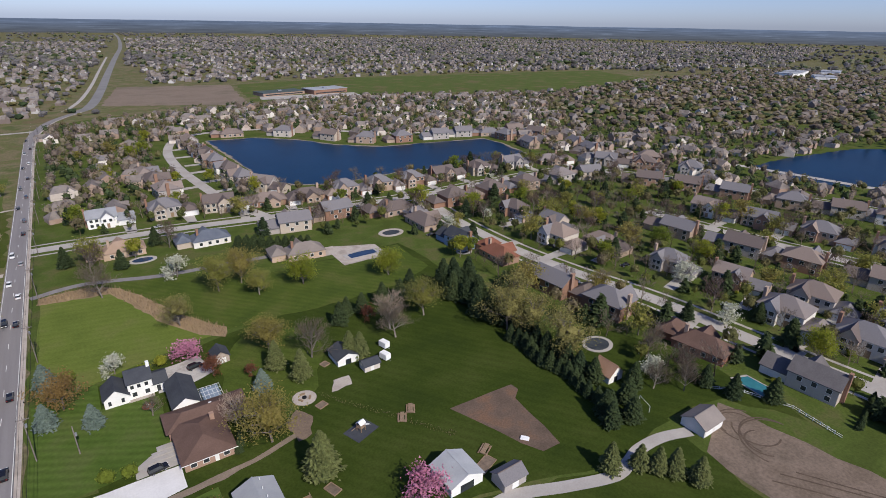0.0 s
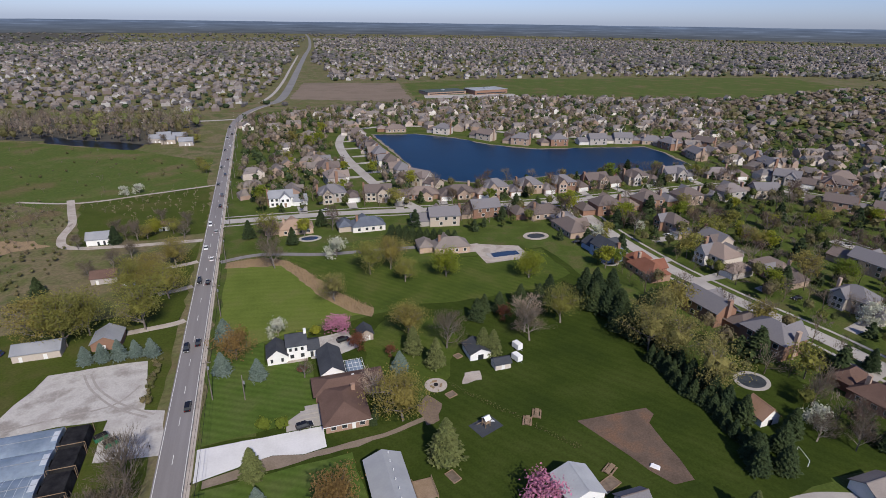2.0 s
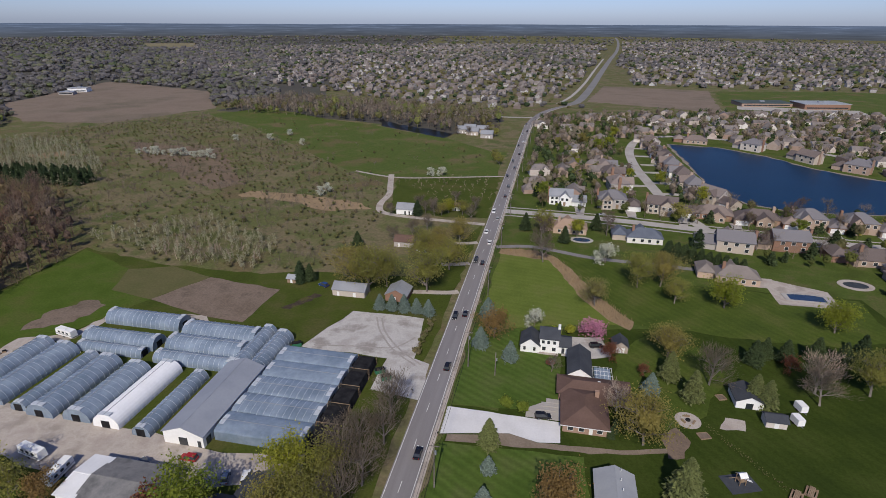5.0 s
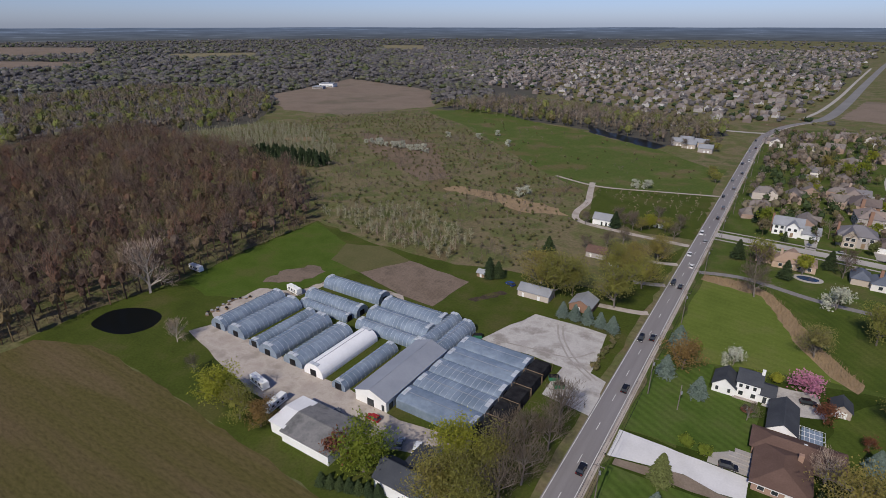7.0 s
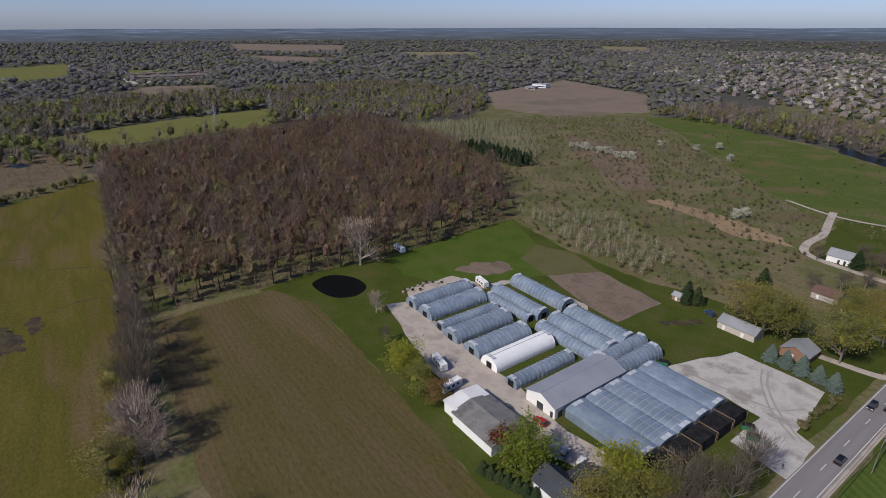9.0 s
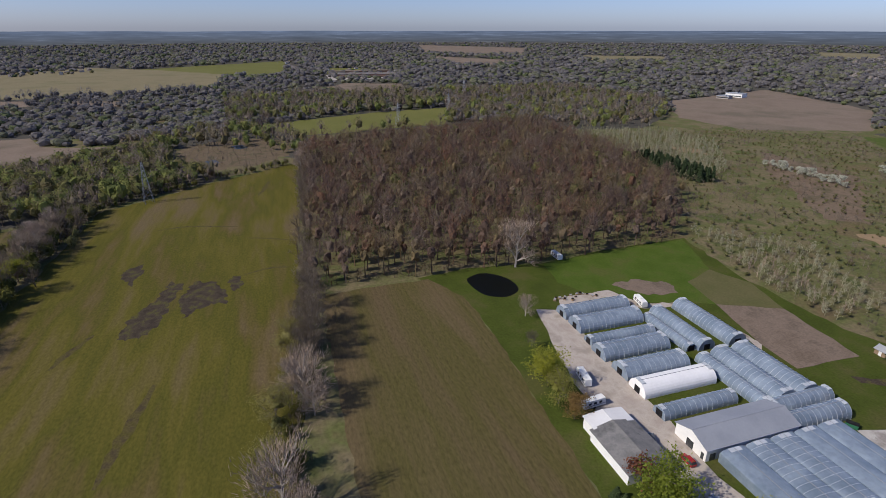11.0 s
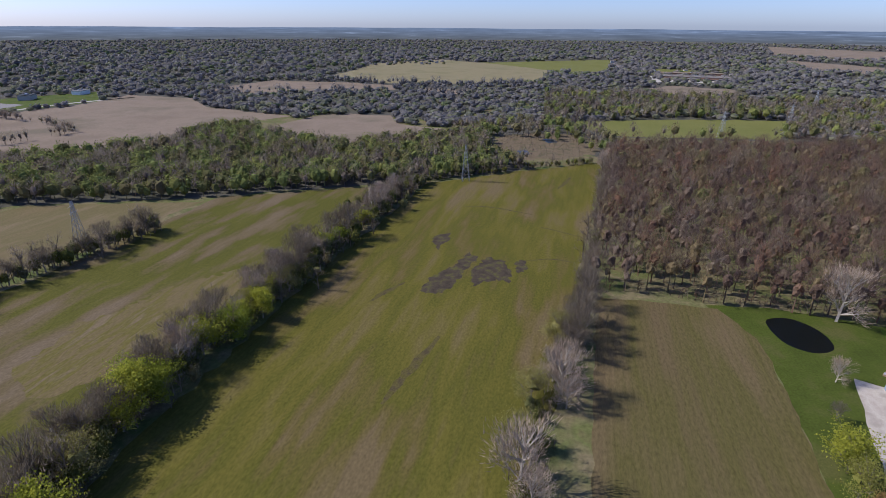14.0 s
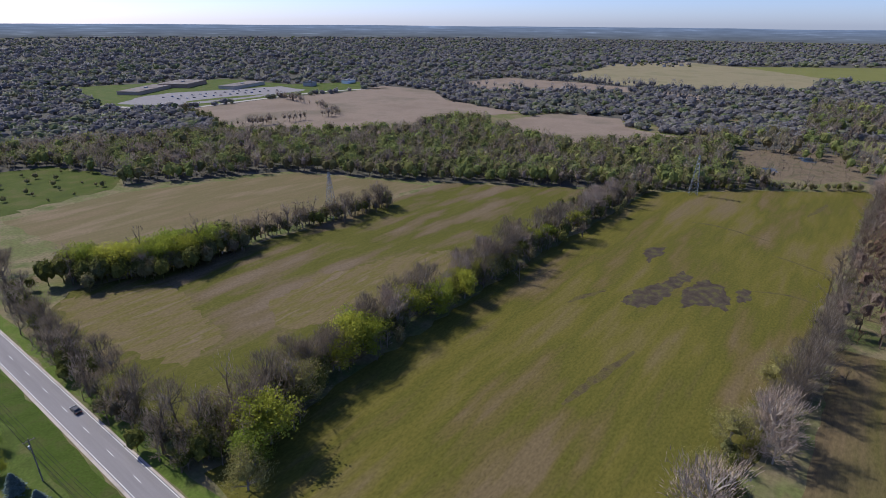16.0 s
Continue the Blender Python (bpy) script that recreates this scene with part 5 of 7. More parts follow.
# conifer screen between the park and the estate
trees("pine", 13, *[(119 + 3 * math.sin(i * 2.1), 178 - i * 5.5) for i in range(8)])
trees("pine", 12, *[(127 + 3 * math.sin(i * 1.7), 182 - i * 7) for i in range(7)])
trees("pine", 6.5, *[(115.5 + math.sin(i), 130 - i * 3.4) for i in range(13)])
trees("pine", 9, *[(121 + math.sin(i * 2), 132 - i * 5) for i in range(8)])
trees("willow", 16, (124, 112), (124, 128), (128, 142), (119, 136))
trees("pine", 9, (114, 84), (110, 80), (117, 78), (122, 84), (130, 88))
trees("bare", 9, (142, 78), (135, 84), (150, 84), (148, 96))
trees("pine", 8, *[(56 + i * 3.3, 263 - i * 1.7) for i in range(10)])
trees("pine", 7, *[(58 + i * 3.3, 267 - i * 1.7) for i in range(10)])
trees("leafing", 11, (196, 63), (237, 155), (239, 133))
trees("white", 8, (193, 94), (212, 125), (160, 232))
trees("pine", 9, (152, 68), (150, 76), (160, 60), (205, 88), (183, 104))
# round the nursery
trees("leafing", 14, (-131, 76), (-78, 79), (-59, 93))
trees("maple", 11, (-122, 75))
trees("amber", 8, (-114, 76))
trees("rust", 9, (-86, 79))
trees("pale", 22, (-222, 107))
trees("pale", 10, (-176, 90))
trees("bare", 6, (-154, 82))
trees("bare", 13, (-42, 97), (-41, 112), (-42, 122), (-46, 108), (-48, 99), (-44, 88))
trees("maple", 14, (-50, 95), (-52, 86), (-47, 80), (-56, 80))
trees("maple", 17, (-50, 202), (-74, 197), (-80, 199), (-68, 203))
trees("maple", 13, (-45, 226), (-52, 232), (-60, 232), (-46, 258), (-54, 246))
trees("pine", 9, (-106, 199), (-108, 203), (-103, 202), (-96, 244), (-78, 196), (-78, 297))
trees("blue", 7, (-45, 183), (-55, 184), (-60, 184), (-65, 184), (-50, 184))
trees("leafing", 8, (-61, 306))
trees("bare", 9, (-68, 298), (-46, 296), (-67, 275), (-72, 262), (-80, 255))
trees("pine", 4.5, *[(-84 + i * 2.4, 70 + i * .8) for i in range(7)])
trees("bare", 8, (-94, 294), (-74, 301), (-80, 310), (-70, 306), (-46, 312), (-60, 322), (-88, 546), (-70, 556), (-62, 570), (-100, 548))
trees("maple", 8, (-64, 300), (-52, 304), (-44, 430), (-48, 440), (-50, 452), (-60, 545), (-72, 578))
trees("white", 6, (-90, 385), (-82, 388), (-148, 330))
# trees standing in the long hedge and along the road south of it
trees("bare", 17, (-88, -128), (-97, -126), (-72, -127), (-62, -122), (-118, -130), (-146, -127), (-196, -126), (-204, -124), (-212, -126), (-262, -122))
trees("pale", 16, (-126, -126), (-132, -129), (-224, -125), (-300, -122), (-312, -120), (-322, -123))
trees("leafing", 15, (-106, -126), (-110, -129), (-62, -113), (-138, -126))
trees("leafing", 11, (-152, -127), (-160, -124), (-172, -126), (-182, -125), (-236, -124), (-248, -122), (-54, -110), (-278, -120))
trees("willow", 12, (-80, -120), (-166, -127), (-192, -121), (-48, -104))
trees("bare", 13, (-50, -190), (-47, -204), (-46, -216), (-48, -176), (-46, -158), (-50, -142), (-53, -132), (-46, -236))
trees("maple", 9, (-44, -166), (-58, -124))
trees("leafing", 15, (-98, -252), (-106, -250), (-90, -258), (-114, -247), (-84, -266), (-122, -248), (-102, -258), (-94, -264), (-110, -256), (-78, -272), (-118, -254), (-128, -252))
trees("pale", 12, (-94, -250), (-132, -247))
trees("bare", 13, (-150, -249), (-166, -247), (-182, -244), (-202, -240), (-214, -238), (-226, -236), (-238, -234))
trees("bare", 12, (-54, -300), (-57, -306))
trees("leafing", 6, (-13, -172), (-11, -160))
trees("blue", 6, (-12, -150), (-14, -140))
# trees of the middle hedge
trees("pale", 21, (-105, -9))
trees("pale", 18.5, (-147, 0))
trees("pale", 13, (-153, -3), (-97, -5), (-140, 2))
trees("bare", 15, (-176, 4), (-186, 6), (-168, 2), (-196, 8), (-208, 8))
trees("willow", 12, (-177, -3), (-141, -9), (-120, -11))
trees("pale", 15, (-500, 30), (-470, 24), (-452, 22))
# trees of the long hedge
trees("bare", 15, (-140, -134), (-160, -136), (-185, -134), (-205, -136), (-230, -132), (-255, -128), (-120, -132), (-100, -130), (-86, -132))
trees("pale", 15, (-175, -128), (-196, -128), (-320, -124), (-340, -122))
trees("leafing", 12, (-98, -124), (-112, -122), (-168, -120), (-150, -120))
trees("maple", 9, (-58, -112), (-64, -118))

GARDEN = {"leafless": ([both(s, 12, 5.0, 7, 3, 0, 0, 210, .14, twig_w=.1) for s in (141, 142)], TWIG_HEDGE), "budding": ([canopy(s, 12, 4.4, 1, .8, 130, .7) for s in (143, 144)], OLIVE),
          "leafing": ([canopy(s, 10, 3.8, 1, .82, 120, .65) for s in (145, 146)], LEAF_DK), "conifer": ([np.concatenate(conifer(s, 10, 2.8, 220, 1.7)) for s in (147, 148)], NEEDLE)}

# ---- houses far off ----
def small_houses(xs, ys, seed, name, label, lo=.68, hi=1.0, wall=None):
    """Many little gabled and hipped houses in one mesh for walls and one for roofs."""
    g = np.random.default_rng(seed)
    W, R = [], []
    wall_t = []
    for x, y in zip(xs, ys):
        s, a = g.uniform(lo, hi), (0 if g.uniform() < .5 else math.pi / 2) + g.normal() * .25
        w, d, z, rise = 6.8 * s, 5.0 * s, g.choice((2.7, 4.3)), g.uniform(2.8, 4.0)
        c, q = math.cos(a), math.sin(a)
        P = lambda u, v, k: (x + u * c - v * q, y + u * q + v * c, k)
        b, e = [P(-w, -d, 0), P(w, -d, 0), P(w, d, 0), P(-w, d, 0)], [P(-w, -d, z), P(w, -d, z), P(w, d, z), P(-w, d, z)]
        i = w * g.choice((0, .55))
        r0, r1 = P(-w + i, 0, z + rise), P(w - i, 0, z + rise)
        for k in range(4):
            n = (k + 1) % 4
            W += [(b[k], b[n], e[n]), (b[k], e[n], e[k])]
        if not i:
            W += [(e[1], e[2], r1), (e[3], e[0], r0)]
        else:
            R += [(e[1], e[2], r1), (e[3], e[0], r0)]
        R += [(e[0], e[1], r1), (e[0], r1, r0), (e[2], e[3], r0), (e[2], r0, r1)]
        f0, f1, f2 = P(.1 * w, -d - 1.6, z), P(.8 * w, -d - 1.6, z), P(.45 * w, -d - 1.6, z + rise * .75)
        W += [(f0, f1, f2), (P(.1 * w, -d - 1.6, 0), P(.8 * w, -d - 1.6, 0), f1), (P(.1 * w, -d - 1.6, 0), f1, f0)]
        bk = P(.45 * w, 0, z + rise * .75)
        R += [(f0, f2, bk), (f1, bk, f2)]
        wall_t.append(len(W))
    t = np.zeros(len(W))
    at = 0
    for k in wall_t:
        t[at:k] = g.uniform(.2, .8)
        at = k
    tagged(new(name + "_walls", soup(name + "_walls", np.array(W), wall or WALL_FAR, t)), "walls of " + label, "houses", kind="stuff")
    tagged(new(name + "_roofs", soup(name + "_roofs", np.array(R), ROOF_FAR)), "roofs of " + label, "houses", kind="stuff")


WALL_FAR = surf("far_house_walls", [(.192, .164, .152), (.288, .268, .256), (.464, .456, .444), (.176, .144, .132)], 9, .8, .15, tone=.85)
WALL_MID = surf("estate_house_walls", [(.34, .26, .215), (.50, .44, .39), (.70, .67, .63), (.31, .225, .18)], 9, .8, .15, tone=.85)
ROOF_FAR = surf("far_house_roofs", [(.132, .114, .107), (.180, .157, .144), (.220, .192, .174), (.154, .148, .154)], 14, .8, .2)


def estate(pts, spacing, seed, label, row=62.0, treeing=26.0, mat=FAR_TWIG, temp=FAR_TREE, keepout=(), wall=None, size=(.6, 1.15), big=(.62, .95)):
    """Rows of houses with trees between them."""
    keepout = (*keepout, AVENUE)
    g = np.random.default_rng(seed)
    x, y = scatter(pts, spacing, g, .3)
    street = np.abs(((y + 14 * np.sin(x / 130)) % row) - row / 2) > row * .13
    ok = street & (g.uniform(0, 1, len(x)) < .93)
    for q in keepout:
        ok &= ~inside(q, x, y)
    small_houses(x[ok], y[ok], seed + 1, "far_houses", label, *((.9, 1.2) if wall else big), wall=wall)
    x, y = scatter(pts, treeing, g, .5)
    ok = np.ones(len(x), bool)
    for q in keepout:
        ok &= ~inside(q, x, y)
    x, y = x[ok], y[ok]
    k = g.uniform(0, 1, len(x))
    for mask, m, w in ((k < .6, mat, "leafless"), ((k >= .6) & (k < .82), OLIVE, "budding"), (k >= .82, NEEDLE, "dark conifer")):
        T, tone = spread(temp, x[mask], y[mask], g.uniform(*size, mask.sum()), g)
        tagged(new("far_trees", soup("far_trees", T, m, tone)), w + " trees among " + label, "trees", kind="stuff")


LAKE_1 = [(78, 572), (80, 362), (140, 325), (350, 325), (368, 440), (252, 472), (160, 572)]
LAKE_2 = [(445, 232), (610, 218), (650, 190), (650, 140), (480, 130), (432, 160)]
estate([(130, 1060), (470, 1062), (1120, 975), (1700, 800), (3600, 1500), (2600, 3000), (1000, 3700), (320, 3400), (180, 2000)], 29, 201, "the wide housing estates to the north", treeing=31, size=(.65, 1.2))
estate([(30, 760), (-60, 740), (-200, 760), (-600, 1000), (-1200, 1500), (-1600, 2300), (-300, 3000), (200, 2900), (70, 1500)], 27, 203, "the estates beyond the crossroads", treeing=21, size=(.5, 1.0))
estate([(20, 700), (100, 560), (150, 548), (250, 450), (345, 430), (470, 440), (640, 670), (376, 765), (210, 755)], 22, 205, "the estate north of the lake", 56, 10, TWIG_WOOD, GARDEN_TREE, (LAKE_1,), WALL_MID, (.45, .85))
estate([(345, 425), (345, 345), (330, 60), (320, -120), (560, -120), (700, 120), (640, 300), (470, 440)], 25, 207, "the estate between the lakes", 58, 10.5, TWIG_WOOD, GARDEN_TREE, (LAKE_2, [(335, 300), (415, 100), (410, 20), (340, 20)]), WALL_MID, (.45, .9))
estate([(-20, 330), (92, 335), (92, 560), (60, 690), (-20, 690)], 27, 213, "the roadside estate", 60, 9.5, TWIG_WOOD, GARDEN_TREE, ([(-20, 330), (-20, 352), (60, 352), (60, 330)], [(55, 330), (78, 330), (74, 560), (55, 560)]), WALL_MID, (.5, .9))
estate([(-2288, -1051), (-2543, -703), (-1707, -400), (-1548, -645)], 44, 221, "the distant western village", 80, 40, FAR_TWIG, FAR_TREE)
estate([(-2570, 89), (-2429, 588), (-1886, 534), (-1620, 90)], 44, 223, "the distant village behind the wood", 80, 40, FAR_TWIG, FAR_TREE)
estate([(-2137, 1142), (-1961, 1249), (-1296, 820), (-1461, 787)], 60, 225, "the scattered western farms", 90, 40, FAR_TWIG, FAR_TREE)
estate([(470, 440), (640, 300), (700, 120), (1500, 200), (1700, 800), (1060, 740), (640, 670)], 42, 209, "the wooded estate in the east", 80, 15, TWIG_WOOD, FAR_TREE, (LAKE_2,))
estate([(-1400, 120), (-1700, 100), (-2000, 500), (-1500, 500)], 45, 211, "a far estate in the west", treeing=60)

# garden trees through the near estate
grng = random.Random(8)
count = 0
for i in range(1500):
    x, y = grng.uniform(-5, 330), grng.uniform(-30, 345)
    if x < 178 and y < 72 or x < 140 and (y < 262 or y > 330) or (x < 132 and y < 270) or x < 100 and y > 300 and y < 312:
        continue
    if any(abs(x - a) < 8 and abs(y - b) < 8 for a, b in homes):
        continue
    near = min((Vector((x, y)) - Vector(p)).length for s in STREETS[:3] for p in curve_line(s, 6))
    if near < 7 or count > 125:
        continue
    count += 1
    tree(grng.choices(("young_maple", "young_leafing", "young_bare", "young_pine", "white", "rust"), (24, 18, 36, 30, 0, 0))[0], x, y, grng.uniform(8, 13))
    if count % 9 == 0:
        tree(grng.choice(("white", "rust", "rust", "pink")), x + 5, y + 3, grng.uniform(4, 6.5))
x, y = scatter([(100, 262), (330, 262), (330, 345), (-10, 345), (-10, 322), (100, 300)], 8.6, np.random.default_rng(19), .5)
x2, y2 = scatter([(176, -30), (392, -30), (392, 100), (350, 262), (140, 262), (140, 76), (176, 76)], 9, np.random.default_rng(20), .5)
x, y = np.concatenate([x, x2]), np.concatenate([y, y2])
LINES = np.array([p for s in STREETS[:3] for p in curve_line(s, 6)])
ok = np.array([min((LINES[:, 0] - a) ** 2 + (LINES[:, 1] - b) ** 2) > 60 and all((a - p) ** 2 + (b - q) ** 2 > 90 for p, q in homes) for a, b in zip(x, y)])
x, y = x[ok], y[ok]
g = np.random.default_rng(21)
k = g.uniform(0, 1, len(x))
for (nm, (temp, mat)), lo_, hi_ in zip(GARDEN.items(), (0, .42, .6, .78), (.42, .6, .78, 1.01)):
    mask = (k >= lo_) & (k < hi_)
    growth("garden_trees", temp, x[mask], y[mask], .45, .95, mat, g, nm + " trees in the estate gardens", "trees")
for i in range(26):
    x, y = grng.uniform(-12, 95), grng.uniform(325, 560)
    if all(abs(x - a) > 9 or abs(y - b) > 9 for a, b in homes) and min(abs(x - 66), 99) > 7:
        tree(grng.choice(("young_maple", "young_bare", "young_pine", "young_leafing")), x, y, grng.uniform(7, 12))

# ---- the nursery ----
HOUSE_FLOOR = surf("dark_growing_floor", [(.07, .075, .08), (.10, .105, .11), (.05, .06, .045)], 3, .6, .4)


def hoop_house(x0, x1, y0, y1, h, axis="y", cover=POLY, label="arched greenhouse with a clear film cover", ends=True, ribs=True, side=.9, puff=.006):
    """An arched greenhouse; axis: the way its ridge runs."""
    w, L = ((x1 - x0), (y1 - y0)) if axis == "y" else ((y1 - y0), (x1 - x0))
    m = pose((x0 + x1) / 2, (y0 + y1) / 2, 0, 0, 0, 0 if axis == "y" else 90)
    t = thing("greenhouse", m, label, "greenhouse", "nursery greenhouses")
    n = 14
    bays = max(4, round(L / 1.9))
    sec = lambda r: [(-w / 2 * r, 0)] + [(-w / 2 * r * math.cos(math.pi * i / n), side + (h - side) * r * math.sin(math.pi * i / n)) for i in range(n + 1)] + [(w / 2 * r, 0)]
    v, f = [], []
    k = n + 3
    for j in range(2 * bays + 1):
        yy = -L / 2 + L * j / (2 * bays)
        v += [(p, yy, q) for p, q in sec(1.0 if j % 2 == 0 else 1 - puff)]
    for j in range(2 * bays):
        for i in range(k - 1):
            f.append((j * k + i, j * k + i + 1, (j + 1) * k + i + 1, (j + 1) * k + i))
    g = Geo()
    g.v, g.f = v, f
    c = part("cover", g, cover, t)
    for q in c.data.polygons:
        q.use_smooth = False
    part("growing_floor", Geo().box(-w / 2 + .1, -L / 2 + .1, 0, w / 2 - .1, L / 2 - .1, .1), HOUSE_FLOOR, t, "dark growing floor")
    if ribs:
        rb = Geo()
        pts = sec(1.006)
        for (a, b), (c2, d) in zip(pts, pts[1:]):
            rb.tube((a, 0, b), (c2, 0, d), .04, .04, 3)
        rib = mesh_of("rib", rb.v, rb.f, POLY_LIGHT)
        for j in range(bays + 1):
            r = part("rib", rib, None, t)
            r.location = (0, -L / 2 + L * j / bays, 0)
    part("ridge_rail", Geo().box(-.08, -L / 2, h - .03, .08, L / 2, h + .08), STEEL, t)
    if ends:
        for s in (-1, 1):
            e = Geo()
            pts = sec(.99)
            e.add([(p, s * (L / 2 - .05), q) for p, q in pts], [tuple(range(len(pts)))])
            part("end_wall", e, cover, t)
            part("door", Geo().box(-1.3, s * (L / 2) - .06, 0, 1.3, s * (L / 2) + .06, 2.4), BLACK if s < 0 else WOOD, t)
            part("gable_vent", Geo().box(-w * .22, s * (L / 2 - .8) - .7, h - .25, w * .22, s * (L / 2 - .8) + .7, h + .02), POLY_LIGHT, t)
    return t


for x0, x1, y0, y1, h in ((-175.5, -167.5, 104, 134, 4.4), (-166, -156.5, 104, 132.5, 4.6), (-152.5, -147, 103, 131, 3.2), (-146, -137, 102, 129.5, 4.3), (-134, -125, 102.5, 128, 4.3), (-110, -104.5, 101, 128.5, 3.4)):
    hoop_house(x0, x1, y0, y1, h)
hoop_house(-123.5, -115, 102, 130, 4.5, "y", POLY_WHITE, "arched greenhouse under white plastic sheet", True, False)
hoop_house(-161, -132.5, 138.3, 145.5, 4.3, "x")
hoop_house(-159, -133.5, 133.6, 138, 3.0, "x")
hoop_house(-163, -132, 151.5, 159.5, 4.4, "x")
for y0, y1, h in ((132.5, 138.5, 3.4), (138.6, 147.5, 4.8), (147.6, 157, 4.8)):
    hoop_house(-128, -100, y0, y1, h, "x", label="gutter-connected greenhouse bay with a film roof")
hoop_house(-101, -95, 133.5, 157, 4.6, "y", label="greenhouse corridor with an arched film roof")
hoop_house(-94.8, -88, 131.5, 155, 4.6, "y", label="greenhouse corridor with an arched film roof")
for i in range(5):
    hoop_house(-86.6, -61, 104 + i * 8.7, 104 + (i + 1) * 8.7 - .1, 3.8, "x", side=2.9, puff=.03 if i in (1, 2) else .003, ribs=i in (1, 2), label="wide gutter-connected greenhouse bay")
    sh = thing("shade_frame", pose(-57.5, 108.3 + i * 8.7, 0), "black shade cloth frame at the greenhouse end", "shade frame", "shade frames")
    part("shade_cloth", Geo().box(-3.2, -3.9, .3, 3.2, 3.9, 3.2, .5), BLACK, sh)
    for a in (-3.2, 3.2):
        for b in (-3.9, 3.9):
            part("post", Geo().tube((a, b, 0), (a, b, 3.3), .07, .07), WOOD, sh)
    part("rail", Geo().box(-3.3, -4.0, 3.22, 3.3, -3.85, 3.34), WOOD, sh)


def barn(x0, x1, y0, y1, z, rise, axis, wall, roof, label, name="barn", doors=(), over=.4):
    """A plain gabled building; doors: (side, from, to, height)."""
    m = pose((x0 + x1) / 2, (y0 + y1) / 2, 0)
    t = thing(name, m, label, "building" if name == "barn" else name.replace("_", " "))
    a, b = (x1 - x0) / 2, (y1 - y0) / 2
    part("wall", Geo().block(-a, -b, a, b, z, rise, axis), wall, t)
    part("roof", Geo().gable(-a, -b, a, b, z, rise, over, .16, axis), roof, t)
    ridge = Geo().box(-a - over, -.15, z + rise + .12, a + over, .15, z + rise + .2) if axis == "x" else Geo().box(-.15, -b - over, z + rise + .12, .15, b + over, z + rise + .2)
    part("ridge_cap", ridge, roof, t)
    for side, u0, u1, h in doors:
        if side in "sn":
            y = -b if side == "s" else b
            part("door", Geo().box(u0, y - .05, 0, u1, y + .05, h), TRIM if wall != WHITE else GLASS, t)
        else:
            x = -a if side == "w" else a
            part("door", Geo().box(x - .05, u0, 0, x + .05, u1, h), TRIM if wall != WHITE else GLASS, t)
    return t


ROOF_BLUE = surf("blue_grey_sheet_roof", [(.25, .27, .31), (.29, .31, .35)], 8, .6, .08, rough=.45)
barn(-99.5, -87.5, 100.5, 133, 4.0, 2.2, "y", WHITE, ROOF_BLUE, "long white nursery shop with a blue-grey roof", "shop", (("s", -1.4, 1.2, 2.6), ("e", -15, -13, 2.4), ("s", 4.2, 5.2, 2.2)))
barn(-104.5, -87, 75.5, 89.5, 3.6, 1.5, "x", WHITE, surf("grey_felt_roof", [(.15, .15, .15), (.21, .205, .2), (.12, .12, .12)], 7, .5, .2), "white block office with a stained grey roof", "office", (("n", -6, -4, 2.4),))
barn(-110, -104.6, 76.5, 89, 3.9, .7, "x", WHITE, surf("white_roof", [(.66, .66, .66), (.72, .72, .72)], 6, .5, .08), "white flat-roofed annex beside the office", "annex", (("w", -1, 1, 2.2),))
barn(-72, -60, 76, 84, 4.4, 3.0, "x", WHITE, SHINGLE_DK, "white farmhouse with a charcoal roof", "farmhouse", (("s", -4, -3, 2.1), ("s", 1.5, 2.7, 2.0)))
barn(-69, -62.5, 83, 91, 3.4, 2.2, "y", WHITE, SHINGLE_DK, "white farmhouse wing with a charcoal roof", "farmhouse")
# houses west of the road
barn(-88, -74, 191, 198, 3.0, 2.0, "x", SIDING, MATS["light_slate_shingles"], "low grey house under big trees", "cottage", (("s", -5, -4, 2.0), ("s", 2, 3.2, 2.0)))
barn(-65, -56, 191, 200, 3.0, 2.4, "y", BRICK, MATS["light_slate_shingles"], "small brick house with a grey roof", "cottage", (("s", -1, 0, 2.1),))
barn(-78, -68, 248, 255, 3.0, 2.2, "x", SIDING, SHINGLE_BR, "brown-roofed cottage among trees", "cottage", (("s", -3, -2, 2.0),))
barn(-66, -58, 243, 249, 2.8, 1.8, "x", BRICK, SHINGLE_BR, "brick garage with a brown roof", "garage", (("s", -3, 2, 2.2),))
barn(-91, -80, 297, 304, 3.4, 2.8, "x", WHITE, MATS["light_slate_shingles"], "old white farmhouse with a pale roof", "farmhouse", (("s", -.6, .4, 2.1), ("s", 2, 3, 2.2)))
barn(-60, -55, 310, 316, 2.8, 1.6, "x", WHITE, SHINGLE_BR, "small white roadside cottage", "cottage", (("s", -.6, .4, 2.0),))
barn(-112, -108, 198, 202, 2.2, 1.0, "x", WOOD, SHINGLE_GR, "small weathered garden shed", "shed", (("s", -.5, .5, 1.8),))
for x, y in ((-95, 560), (-84, 552), (-90, 572), (-76, 566), (-68, 540)):
    barn(x - 6, x + 6, y - 4.5, y + 4.5, 4.2, 2.8, "x", SIDING, MATS["light_slate_shingles"], "pale two-storey house beside the pond", "villa", (("s", -1, 0, 2.1), ("s", 2, 3.4, 2.1)))
strip("farm_track", curve_line([(-37, 290), (-70, 292), (-98, 297), (-106, 312), (-107, 335), (-113, 358), (-120, 384)], 6), 4.2, DRIVE, .07, "pale farm track", "track")
strip("farm_track", curve_line([(-36, 396), (-75, 385), (-113, 376), (-150, 388)], 6), 2.6, DRIVE, .075, "pale farm track across the meadow", "track")
